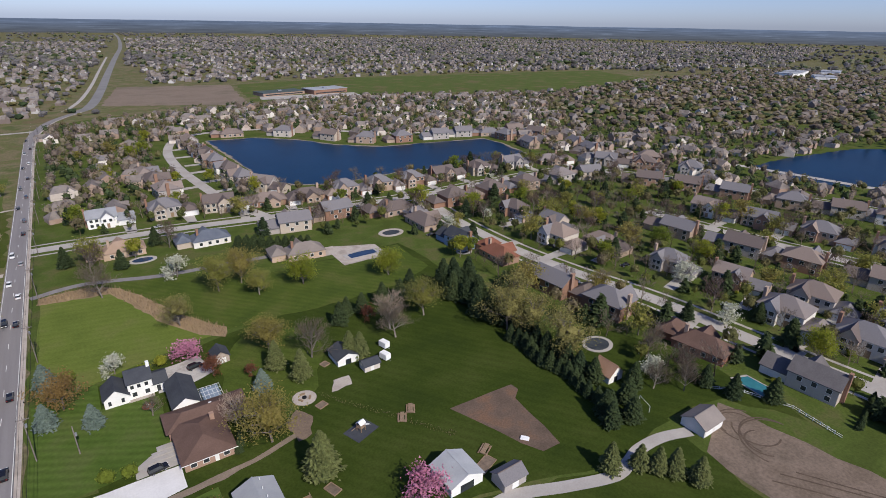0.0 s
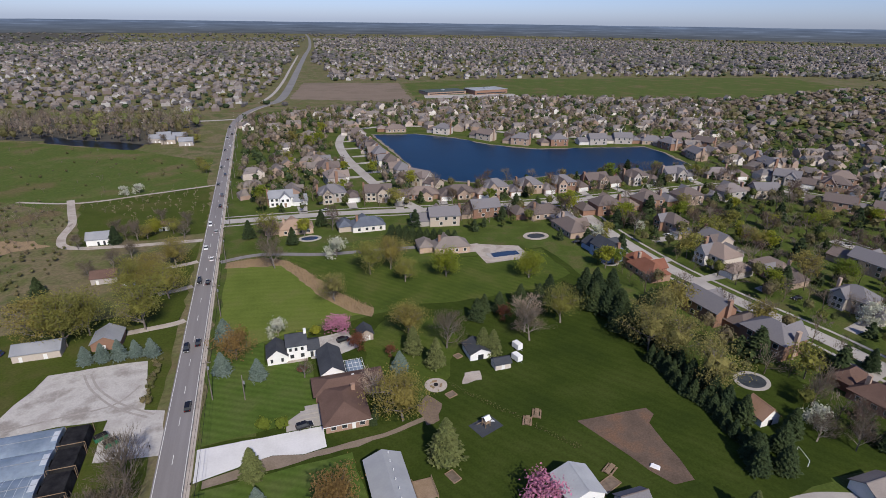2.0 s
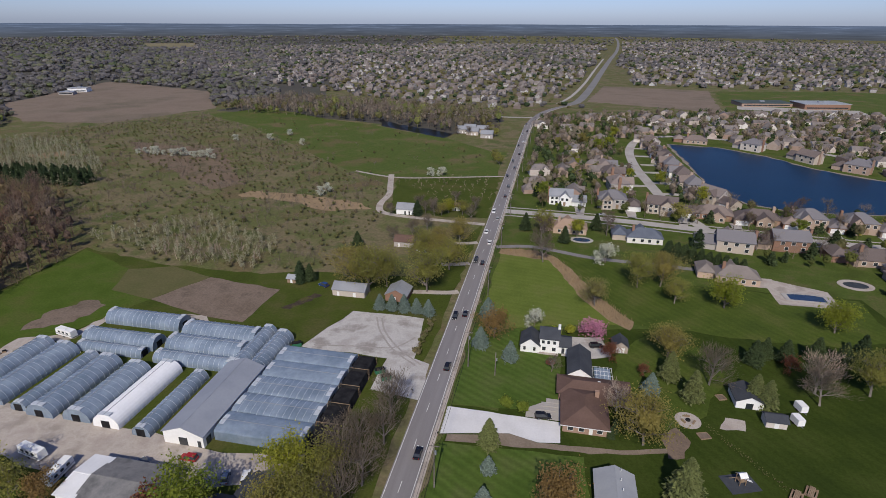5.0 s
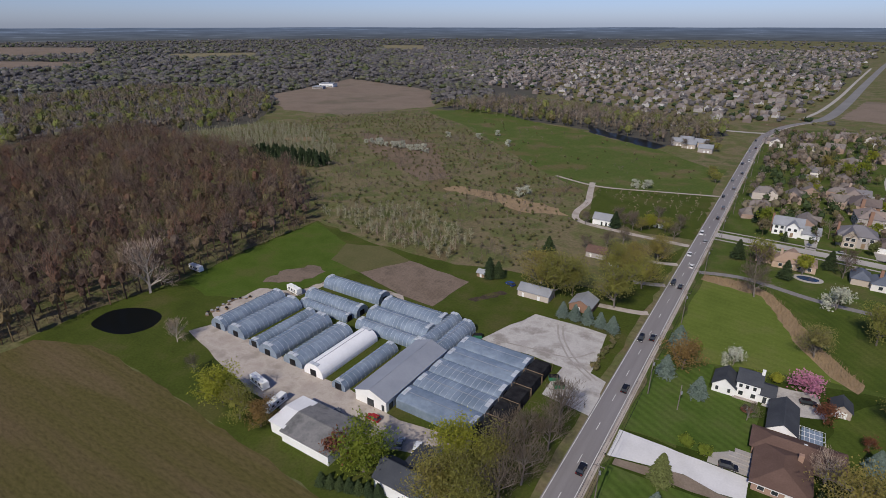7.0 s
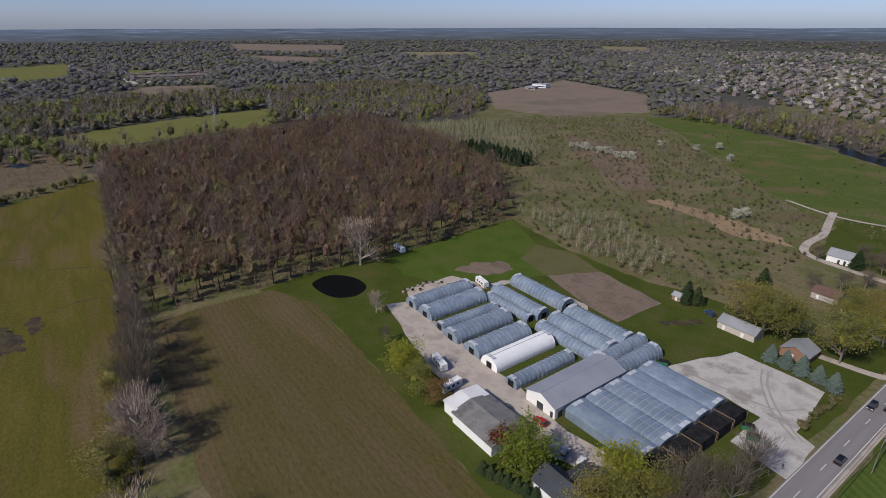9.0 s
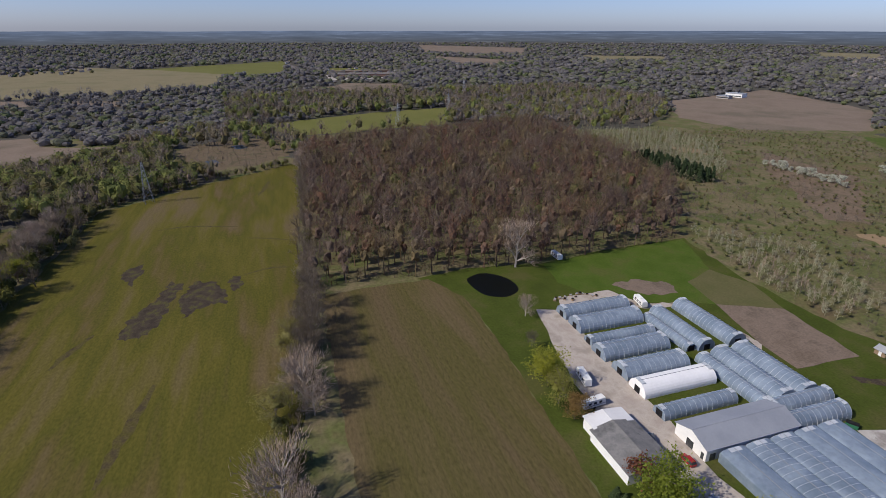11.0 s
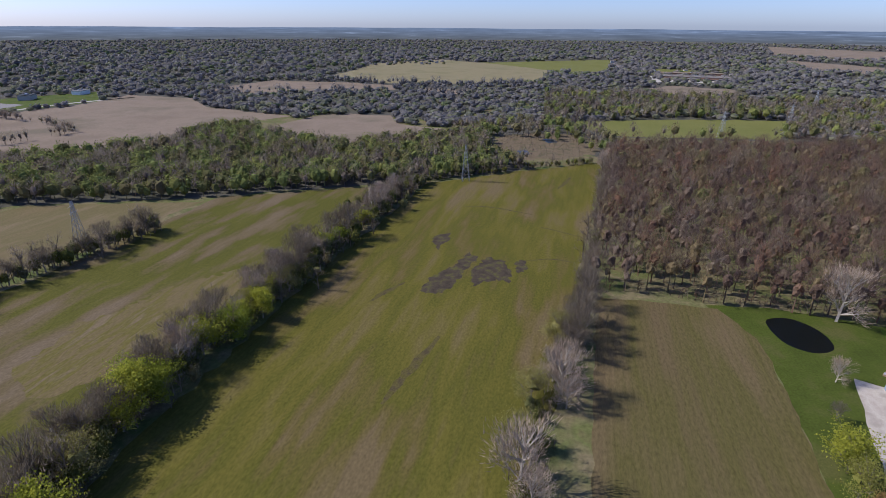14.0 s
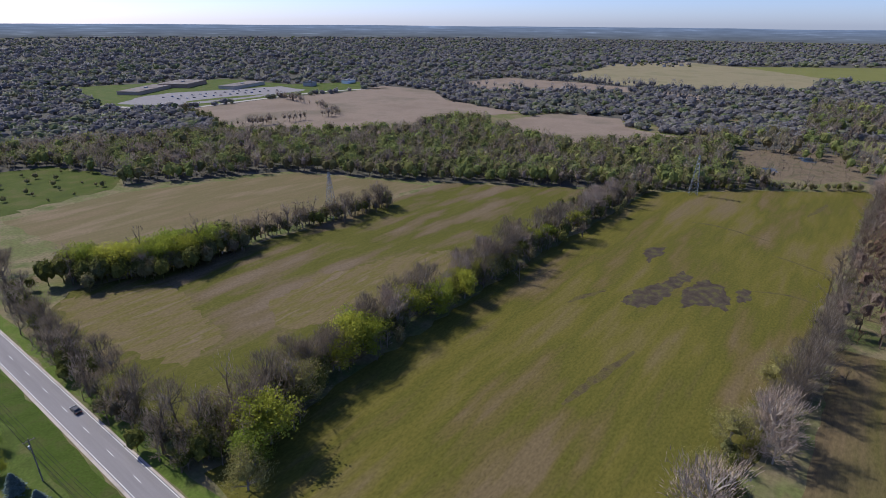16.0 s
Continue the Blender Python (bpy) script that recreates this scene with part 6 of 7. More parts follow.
for y, x1 in ((205, -56), (235, -50), (262, -52)):
    strip("house_drive", curve_line([(-37, y), (-42, y - 2), (x1, y - 4)], 5), 3.4, DRIVE, .08, "short gravel house drive", "driveway")

# ---- homes of the big gardens ----
def white_house():
    h = thing("farmhouse", pose(0, 170, 0), "white two-storey farmhouse with a charcoal roof", "house")
    part("wall", Geo().block(-1.5, -4, 5, 4, 5.6, 2.2, "x"), WHITE, h)
    part("wing_wall", Geo().block(-8, -5, -1.5, 3, 3.0, 2.6, "y"), WHITE, h)
    part("porch_wall", Geo().block(5, -3.6, 9, 3.5, 2.9, 1.6, "x"), WHITE, h)
    part("roof", Geo().gable(-1.5, -4, 5, 4, 5.6, 2.2), SHINGLE_DK, h)
    part("wing_roof", Geo().gable(-8, -5, -1.5, 3, 3.0, 2.6, .4, .2, "y"), SHINGLE_DK, h)
    part("porch_roof", Geo().gable(5, -3.6, 9, 3.5, 2.9, 1.6), SHINGLE_DK, h)
    part("chimney", Geo().box(4.4, -.6, 0, 5.3, .6, 9.2), WHITE, h)
    for x in (-.8, 1.0, 3.0):
        window(h, x, -4, 3.6, 0, .9, 1.2)
    for x in (-.6, 2.8):
        window(h, x, -4, .9, 0, 1.2, 1.4)
    for x in (-7, -3.6):
        window(h, x, -5, .9, 0, .8, 1.4)
    part("door", Geo().box(6, -3.66, .1, 7, -3.54, 2.2), GLASS, h)
    part("flower_step", Geo().box(-2, -5.4, 0, 5, -4.4, .35), DRIVE, h)


white_house()
barn(8, 15.2, 150.5, 164.5, 3.2, 2.4, "y", WHITE, SHINGLE_DK, "white garage with a slate grey roof", "garage", (("n", -2.6, 2.6, 2.3),))
gl = thing("glasshouse", pose(18.8, 154, 0), "small lean-to glasshouse beside the garage", "glasshouse")
part("glazing", Geo().box(-3, -3.4, 0, 3, 3.4, 2.4, .5), POLY, gl)
for i in range(6):
    part("glazing_bar", Geo().box(-3 + i * 1.2 - .04, -3.45, 2.38, -3 + i * 1.2 + .04, 3.45, 2.48), TRIM, gl)
for i in range(4):
    part("cross_bar", Geo().box(-3.05, -3.4 + i * 2.2, 2.44, 3.05, -3.32 + i * 2.2, 2.5), TRIM, gl)


def brown_house():
    h = thing("ranch_house", pose(12.5, 138, 0), "long brick ranch house with a brown shingle roof", "house")
    part("wall", Geo().block(-6, -11, 6, 3, 3.0), BRICK, h)
    part("north_wall", Geo().block(-7.2, 3, 13.5, 11.5, 3.0), BRICK, h)
    part("roof", Geo().hip(-6, -11, 6, 6, 3.05, 2.1, .8), SHINGLE_BR, h)
    part("north_roof", Geo().hip(-7.2, 3, 13.5, 11.5, 3.0, 1.9, .8), SHINGLE_BR, h)
    part("gutter", Geo().box(-6.9, -11.95, 2.75, 6.9, -11.82, 2.9), TRIM, h)
    part("chimney", Geo().box(3, 1, 3, 4.2, 2, 5.9), BRICK, h)
    for x in (-4.6, -1.6, 3.4):
        window(h, x, -11, .9, 0, 1.4, 1.3)
    part("door", Geo().box(1.2, -11.06, .1, 2.2, -10.94, 2.2), TRIM, h)
    part("skylight", Geo().box(4.2, 7.4, 4.6, 5.0, 8.2, 4.75), TRIM, h)


brown_house()
barn(14.2, 23.4, 90, 111, 3.0, 2.0, "y", SIDING, SHINGLE_GR, "long house with a light grey roof and white roof vents", "bungalow", (("s", -1, 0, 2.1), ("e", 3, 4.4, 2.1)))
for i in range(6):
    v = thing("roof_vent", pose(19 + (1.2 if i % 2 else 1.0), 95 + i * 3, 4.75), "small white roof vent", "roof vent", "roof vents")
    part("pipe", Geo().tube((0, 0, 0), (0, 0, .6), .14, .12), TRIM, v)
deck = thing("deck", pose(27, 100, 0), "weathered wooden deck behind the bungalow", "deck")
for i in range(16):
    part("plank", Geo().box(-2.6, -3.2 + i * .4, .5, 2.6, -2.84 + i * .4, .56), WOOD, deck)
for a in (-2.5, 2.5):
    for b in (-3.1, 3.1):
        part("post", Geo().box(a - .07, b - .07, 0, a + .07, b + .07, 1.4), WOOD, deck)
    part("rail", Geo().box(a - .05, -3.1, 1.3, a + .05, 3.1, 1.4), WOOD, deck)
barn(57, 64.5, 148, 156, 2.6, 1.7, "y", WHITE, SHINGLE_DK, "white garden shed with a slate roof", "shed", (("s", -1, 1, 2.0),))
barn(63, 68.5, 140.5, 144.5, 2.3, 1.1, "x", SIDING, SHINGLE_DK, "small pale shed with a dark roof", "shed", (("s", -.6, .6, 1.9),))
barn(57.5, 67, 84, 93, 3.0, 2.2, "y", WHITE, surf("pale_roof", [(.36, .375, .39), (.42, .435, .45)], 5, .5, .1), "white workshop with a pale grey roof", "workshop", (("s", -2, 2, 2.3), ("w", -2, -1, 2)))
barn(69, 76, 78, 83, 2.8, 1.6, "x", SIDING, SHINGLE, "shed with a brown-grey roof", "shed", (("s", -1, 1, 2),))
barn(23.5, 28.5, 171, 176.5, 2.6, 1.9, "y", surf("field_stone", [(.30, .24, .2), (.42, .36, .31)], 1.2, .4, .3), SHINGLE_DK, "open stone garden house with a dark roof", "garden_house", (("s", -1.4, 1.4, 2.1),))
barn(127.5, 136.5, 62.3, 69.5, 2.8, 2.1, "x", SIDING, surf("taupe_shingles", [(.21, .185, .17), (.25, .22, .2)], 5, .4, .15), "pale detached garage with a taupe roof", "garage", (("s", -4, -.5, 2.2), ("s", .5, 4, 2.2)))
barn(124.5, 131, 93, 100, 2.8, 3.0, "y", WHITE, surf("tan_shingles", [(.30, .185, .12), (.35, .22, .15)], 5, .4, .15), "white playhouse barn with a tan steep roof", "garden_barn", (("s", -.8, .8, 2.0),))
for x, y in ((75.5, 150.5), (72.3, 144)):
    c = thing("utility_trailer", pose(x, y, 0, 0, 0, 15), "small white box trailer on the lawn", "trailer", "box trailers")
    part("box", Geo().box(-1.1, -1.7, .5, 1.1, 1.7, 2.5, .05), WHITE, c)
    for s in (-1, 1):
        part("wheel", Geo().tube((s * 1.0, 0, .35), (s * 1.25, 0, .35), .35, .35, 10), TYRE, c)
    part("drawbar", Geo().box(-.06, -2.7, .45, .06, -1.7, .55), STEEL, c)

# paving, beds and paths of the gardens
patch("white_driveway", [(-27, 119), (-27, 131), (6, 130.5), (6, 122), (0, 121), (-8, 123)], surf("white_concrete", [(.60, .59, .58), (.68, .67, .66)], 8, .5, .1), .11, .15, "wide white concrete driveway", "driveway", 4)
patch("mulch_strip", [(-25, 116.5), (-25, 119.2), (-8, 122.8), (0, 121), (12, 122), (26, 123.5), (34, 126), (34, 124), (14, 119.5), (-10, 118)], surf("tan_earth", [(.2, .16, .12), (.25, .2, .155)], 5, .5, .35), .10, .5, "bare tan earth beside the drive", "soil", 4)
patch("garden_court", [(6, 165), (9, 178), (20, 180), (23, 168), (15, 164.8)], GRAVEL, .09, .4, "grey gravel court by the garage", "gravel", 4)
patch("patio", [(-4, 131), (-4, 135), (0, 138), (6, 140), (6, 131)], CONCRETE, .10, .1, "stepped pale stone patio", "patio", 4)
patch("earth_patch", [(50, 137), (53, 142.5), (58, 142), (57, 137.5)], DRIVE, .07, .5, "trodden bare earth on the lawn", "soil", 2)
patch("earth_patch", [(34, 122), (33, 130), (38, 135), (41, 130), (38, 123)], surf("brown_earth", [(.16, .12, .09), (.20, .15, .11)], 4, .5, .3), .07, .6, "trodden brown earth under the maple", "soil", 2)
strip("garden_lane", curve_line([(58, 76), (70, 76.5), (84, 71), (96, 67), (103, 68), (109, 69.5), (118, 69), (127, 66)], 6), 3.6, CONCRETE, .08, "curving pale concrete lane", "lane")
strip("dark_drive", curve_line([(-27, 258), (-8, 262), (20, 254), (45, 252), (66, 250)], 6), 3.6, ASPHALT, .08, "dark asphalt house drive", "driveway")
patch("reed_bed", [(-25, 250), (-24, 256), (-8, 258), (4, 250), (12, 234), (20, 214), (33, 194), (31, 187), (24, 193), (14, 210), (5, 234), (0, 246)], REED, .07, .8, "strip of dry tan reeds along a ditch", "reeds", 3)
g = np.random.default_rng(77)
rx, ry = scatter([(-25, 250), (-24, 256), (-8, 258), (4, 250), (12, 234), (20, 214), (33, 194), (31, 187), (24, 193), (14, 210), (5, 234), (0, 246)], .8, g)
c = np.stack([rx, ry, np.zeros(len(rx))], 1)
tagged(new("reeds", soup("reeds", flakes(c, 1.8, g, np.tile([0, 0, 1.0], (len(c), 1)), .12), REED)), "standing dry tan reeds", "reeds", kind="stuff")


def pool(x, y, pts, label, rim=1.2, deck=CONCRETE, water=POOLW):
    t = thing("swimming_pool", pose(x, y, 0), label, "pool")
    cx, cy = sum(p[0] for p in pts) / len(pts), sum(p[1] for p in pts) / len(pts)
    n = len(pts)
    out = [(cx + (p[0] - cx) * (1 + rim / max(.5, math.hypot(p[0] - cx, p[1] - cy))), cy + (p[1] - cy) * (1 + rim / max(.5, math.hypot(p[0] - cx, p[1] - cy)))) for p in pts]
    d = Geo().add([(*p, .2) for p in out] + [(*p, .2) for p in pts] + [(*p, 0) for p in out] + [(*p, .05) for p in pts],
                  [(i, (i + 1) % n, n + (i + 1) % n, n + i) for i in range(n)] + [(i, 2 * n + i, 2 * n + (i + 1) % n, (i + 1) % n) for i in range(n)] + [(n + i, n + (i + 1) % n, 3 * n + (i + 1) % n, 3 * n + i) for i in range(n)])
    part("deck", d, deck, t)
    part("water", Geo().add([(*p, .13) for p in pts], [tuple(range(n))]), water, t)


COVER = surf("dark_pool_cover", [(.035, .042, .05), (.06, .068, .075)], 3, .5, .3, rough=.5)
NAVY = surf("navy_pool_water", [(.02, .04, .085), (.03, .055, .105)], 3, .5, .2, rough=.2, spec=.3)
oval = lambda a, b, n=20: [(a * math.cos(math.tau * i / n), b * math.sin(math.tau * i / n)) for i in range(n)]
pool(140, 111, oval(4.6, 3.8), "oval garden pool with a pale raised rim", 1.3, CONCRETE, COVER)
pool(106, 229, [(-7, -2.4), (7, -2.4), (7, 2.4), (3, 3.2), (-3, 3.2), (-7, 2.4)], "long pool in a paved terrace", 2.2, CONCRETE, NAVY)
pool(132, 247, oval(5, 3.4), "oval pool with a sandy rim", 2.2, DRIVE, COVER)
pool(163, 67, [(-3, -5), (3, -5), (3.4, 4), (-2, 6)], "turquoise garden pool beside a grey house", .8)
pool(16, 277, oval(4.5, 2.8), "round-ended pool behind a tan house", 1.6, CONCRETE, NAVY)
pool(150, 205, oval(3, 2.6), "small round garden pool", 1.2, CONCRETE, COVER)
patch("terrace", [(93, 221), (117, 221.5), (117, 237), (98, 245), (93, 240)], DRIVE, .062, .2, "tan paved terrace round the long pool", "patio", 4)
patch("terrace", [(84, 236), (96, 236), (98, 246), (86, 247)], DRIVE, .06, .2, "tan paved terrace", "patio", 4)


# ---- garden things ----
def fire_pit(x, y):
    t = thing("fire_pit", pose(x, y, 0), "round paved fire pit with benches", "fire pit")
    part("paving", Geo().tube((0, 0, 0), (0, 0, .12), 3.6, 3.6, 24), DRIVE, t)
    part("ring", Geo().tube((0, 0, .1), (0, 0, .5), .7, .65, 12), BLACK, t)
    for i in range(3):
        a = i * 2.1
        part("bench", Geo().box(-.8, 1.4, .12, .8, 1.9, .55), WOOD, t, m=pose(0, 0, 0, 0, 0, math.degrees(a)))


def play_set(x, y):
    t = thing("play_set", pose(x, y, 0, 0, 0, 20), "wooden climbing tower with a slide on a dark mat", "play set")
    part("mat", Geo().box(-4, -3, 0, 4, 3, .1), SHINGLE_DK, t)
    for a in (-.8, .8):
        for b in (-.8, .8):
            part("post", Geo().box(a - .08, b - .08, .1, a + .08, b + .08, 2.8), WOOD, t)
    part("platform", Geo().box(-.9, -.9, 1.3, .9, .9, 1.42), WOOD, t)
    part("roof", Geo().gable(-.9, -.9, .9, .9, 2.7, .7, .15, .08), WHITE, t)
    part("slide", Geo().slab((.9, -.4, 1.4), (3.2, -.4, .25), (3.2, .4, .25), (.9, .4, 1.4), .08), WHITE, t)
    part("swing_beam", Geo().tube((-.9, 0, 2.3), (-3.6, 0, 2.3), .07, .07), WOOD, t)


def picnic_table(x, y, turn, label="weathered wooden picnic table"):
    t = thing("picnic_table", pose(x, y, 0, 0, 0, turn), label, "table")
    for i in range(4):
        part("board", Geo().box(-2, -.62 + i * .32, .74, 2, -.34 + i * .32, .8), WOOD, t)
    for s in (-1, 1):
        part("bench", Geo().box(-2, s * 1.1 - .2, .42, 2, s * 1.1 + .2, .48), WOOD, t)
        part("leg", Geo().box(s * 1.4 - .05, -1.1, 0, s * 1.4 + .05, 1.1, .74), WOOD, t)


fire_pit(42, 139)
play_set(50, 117)
picnic_table(62, 115, 60)
picnic_table(66, 117, 60)
picnic_table(74, 92, 30, "low wooden bench frame on the lawn")
for x, y, a, b in ((35, 102, 1.2, 1.9), (45, 133, 1.5, 1.2), (71, 88, 3, 1.6), (54, 152, 1.2, 1.2)):
    t = thing("raised_bed", pose(x, y, 0, 0, 0, 20), "timber-edged raised garden bed", "garden bed", "raised beds")
    part("soil", Geo().box(-a, -b, 0, a, b, .2), SOIL, t)
    for s in (-1, 1):
        part("side_board", Geo().box(-a, s * b - .08, 0, a, s * b + .08, .35), WOOD, t)
        part("end_board", Geo().box(s * a - .08, -b, 0, s * a + .08, b, .35), WOOD, t)
goal = thing("goal_frame", pose(125, 80, 0, 0, 0, 70), "white goal frame on the lawn", "goal")
for s in (-1, 1):
    part("post", Geo().tube((s * 2.6, 0, 0), (s * 2.6, 0, 2.2), .07, .07), WHITE, goal)
part("crossbar", Geo().tube((-2.6, 0, 2.2), (2.6, 0, 2.2), .07, .07), WHITE, goal)
cold = thing("cold_frame", pose(86, 89.5, 0, 0, 0, 40) @ Matrix.Diagonal((.7, .7, .7, 1)), "small white cold frame on the plot", "cold frame")
part("frame", Geo().box(-1, -1.8, 0, 1, 1.8, .8, .3), POLY_WHITE, cold)
ring = thing("flower_bed", pose(2.5, 160.2, 0), "round orange mulch bed with a white urn", "flower bed")
part("mulch", Geo().tube((0, 0, 0), (0, 0, .12), 1.7, 1.6, 18), surf("orange_mulch", [(.34, .12, .055), (.40, .15, .07)], 2, .2, .3), ring)
part("urn", Geo().tube((0, 0, .1), (0, 0, .9), .22, .35, 10), WHITE, ring)


# ---- poles and wires ----
def power_pole(x, y, h=14.0, arm=True):
    t = thing("utility_pole", pose(x, y, 0), "tall wooden utility pole with a crossarm", "utility pole", "roadside poles")
    part("pole", Geo().tube((0, 0, 0), (0, 0, h), .17, .12, 8), BARK, t)
    if arm:
        part("crossarm", Geo().box(-1.3, -.07, h - .9, 1.3, .07, h - .74), BARK, t)
        for i in (-1.2, -.5, .5, 1.2):
            part("insulator", Geo().tube((i, 0, h - .74), (i, 0, h - .45), .05, .04), STEEL, t)
    part("transformer", Geo().tube((.35, 0, h - 3.2), (.35, 0, h - 2.2), .24, .24, 8), STEEL, t)


def pole_x(y):
    """The line stands a little farther from the road in the south."""
    return -24.3 + 6.8 * min(1, max(0, (20 - y) / 170))


POLE_Y = [-409 + 52 * i for i in range(6)] + [-108 + 52 * i for i in range(15)]
for y in POLE_Y:
    power_pole(pole_x(y), y)
trees_side = [(-15, 149, 9)]
for x, y, h in trees_side:
    power_pole(x, y, h, False)
for k, (dx, z) in enumerate(((-1.2, 13.6), (-.5, 13.6), (.5, 13.6), (1.2, 13.6), (.15, 9.2))):
    w = Geo()
    for a, b in zip(POLE_Y, POLE_Y[1:]):
        pts = [(pole_x(a) + (pole_x(b) - pole_x(a)) * i / 4 + dx, a + (b - a) * i / 4, z - 1.0 * (1 - (i / 2 - 1) ** 2)) for i in range(5)]
        for p, q in zip(pts, pts[1:]):
            w.tube(p, q, .04, .04, 3)
    t = thing("power_line", pose(0, 0, 0), "black overhead wire between the roadside poles", "wire", "overhead wires")
    part("wire", w, BLACK, t)


def pylon(x, y, h=28.0, turn=20):
    t = thing("pylon", pose(x, y, 0, 0, 0, turn), "grey steel lattice power pylon", "pylon", "power pylons")
    corners = [(-1, -1), (1, -1), (1, 1), (-1, 1)]
    lv = [0, 5, 9.5, 13.5, 17, 20, 23, 25.5, h]
    wide = lambda z: 2.6 * (1 - z / h) + .35
    for a, b in corners:
        part("leg", Geo().tube((a * wide(0), b * wide(0), 0), (a * wide(h), b * wide(h), h), .13, .1, 4), STEEL, t)
    for (a, b), (c, d) in zip(corners, corners[1:] + corners[:1]):
        for z0, z1 in zip(lv, lv[1:]):
            part("brace", Geo().tube((a * wide(z0), b * wide(z0), z0), (c * wide(z1), d * wide(z1), z1), .07, .07, 4), STEEL, t)
            part("brace", Geo().tube((c * wide(z0), d * wide(z0), z0), (a * wide(z1), b * wide(z1), z1), .07, .07, 4), STEEL, t)
    for z in (18.5, 22, 25.5):
        for s in (-1, 1):
            part("arm", Geo().tube((0, 0, z + .2), (s * 4.2, 0, z), .22, .06, 4), STEEL, t)


pylon(-396, -82)
pylon(-207, -247)
pylon(-640, 150, 28, 40)
pylon(-720, 240, 28, 40)
pylon(-905, 330, 28, 40)

# ---- vehicles ----
CAR_PAINT = {n: surf(n + "_car_paint", [c], 2, .5, .05, rough=.25, spec=.5) for n, c in (("black", (.012, .012, .014)), ("white", (.72, .72, .72)), ("silver", (.35, .36, .37)), ("grey", (.09, .095, .10)), ("red", (.30, .02, .02)), ("blue", (.02, .05, .16)))}
CAR_FORMS = {}


def car(x, y, turn, colour, tall=False, group="cars on the road", state="driving on the road"):
    """A car whose nose looks along +y before it is turned."""
    key = (colour, tall)
    m = pose(x, y, .13, 0, 0, turn)
    if key in CAR_FORMS:
        return tagged(copy_thing(CAR_FORMS[key], m), f"{colour} {'sport utility car' if tall else 'saloon car'} {state}", group=group)
    t = thing("car", m, f"{colour} {'sport utility car' if tall else 'saloon car'} {state}", "car", group)
    w, L, z1, z2 = .93, 2.4, .95 if tall else .85, 1.75 if tall else 1.42
    paint = CAR_PAINT[colour]
    sec = [(-L, .35), (-L, z1 - .1), (-L + .15, z1), (L - .9, z1), (L - .15, z1 - .14), (L, .6), (L, .35)]
    n = len(sec)
    part("body", Geo().add([(s * w * (1 if 0 < i < n - 1 else .97), a, b) for s in (-1, 1) for i, (a, b) in enumerate(sec)], [(i, i + 1, n + i + 1, n + i) for i in range(n - 1)] + [tuple(range(n)), tuple(range(n, 2 * n)), (n - 1, 0, n, 2 * n - 1)]), paint, t)
    back = -L + (.1 if tall else .55)
    cab = part("window_band", Geo().add([(-w * .96, back, z1), (w * .96, back, z1), (w * .96, 1.25, z1), (-w * .96, 1.25, z1), (-w * .78, back + (.25 if tall else .6), z2), (w * .78, back + (.25 if tall else .6), z2), (w * .78, .35, z2), (-w * .78, .35, z2)],
                                    [(0, 1, 5, 4), (1, 2, 6, 5), (2, 3, 7, 6), (3, 0, 4, 7), (4, 5, 6, 7)]), GLASS, t, "dark tinted windows")
    part("roof", Geo().box(-w * .79, back + (.2 if tall else .55), z2 - .02, w * .79, .42, z2 + .05, .04), paint, t)
    for s in (-1, 1):
        for yy in (-1.45, 1.45):
            tyre = part("wheel", Geo().tube((s * .72, yy, .34 - .13), (s * .96, yy, .34 - .13), .34, .34, 12), TYRE, t)
            part("rim", Geo().tube((s * .9, yy, .34 - .13), (s * .975, yy, .34 - .13), .2, .2, 8), STEEL, tyre)
        part("headlight", Geo().box(s * .62 - .2, L - .22, .62, s * .62 + .2, L + .015, .76), TRIM, t)
        part("tail_light", Geo().box(s * .68 - .16, -L - .015, .66, s * .68 + .16, -L + .1, .82), CAR_PAINT["red"], t)
    CAR_FORMS[key] = t
    return t


NB, SB = ROAD_X + 1.75, ROAD_X - 1.75
for y, c, b in ((150, "black", 1), (110, "black", 0), (186, "black", 0), (345, "black", 0), (368, "grey", 1), (300, "silver", 0), (262, "white", 0), (236, "black", 0), (420, "grey", 1), (470, "black", 0), (520, "white", 1), (580, "black", 0)):
    car(NB, y, 0, c, bool(b))
for y, c, b in ((183, "black", 1), (83, "black", 1), (277, "white", 0), (238, "black", 1), (312, "white", 1), (395, "black", 0), (442, "grey", 1), (505, "black", 0), (560, "silver", 1), (620, "black", 0)):
    car(SB, y, 180, c, bool(b))
car(SB, -172, 180, "black", False)
park = "parked on a drive"
car(1, 131.5, -80, "black", True, "parked cars", park)
car(18, 173, -75, "black", True, "parked cars", park)
car(9.5, 167.5, 10, "grey", False, "parked cars", park)
car(13, 168.5, 10, "black", False, "parked cars", park)
car(-76, 92, 20, "silver", False, "parked cars", park)
car(-71, 93, 20, "white", True, "parked cars", park)
car(-99, 92, 60, "grey", True, "parked cars", "parked on the nursery yard")
car(-89, 96, 90, "red", True, "parked cars", "parked on the nursery yard")
car(-95, 198, 70, "blue", True, "parked cars", "parked on the grass")
car(29, 320, 90, "silver", False, "parked cars", "driving on the side street")
car(120, 304, 90, "white", False, "parked cars", "driving on the side street")
for i, (x, y, f) in enumerate(((200, 226, 10), (148, 232, 80), (205, 100, 100), (192, 186, 0), (188, 60, 15), (24, 306, 5), (282, 188, 40), (204, 150, 90))):
    car(x, y, f, ("white", "black", "silver", "grey", "red", "blue", "white", "black")[i], i % 2 == 0, "parked cars", park)


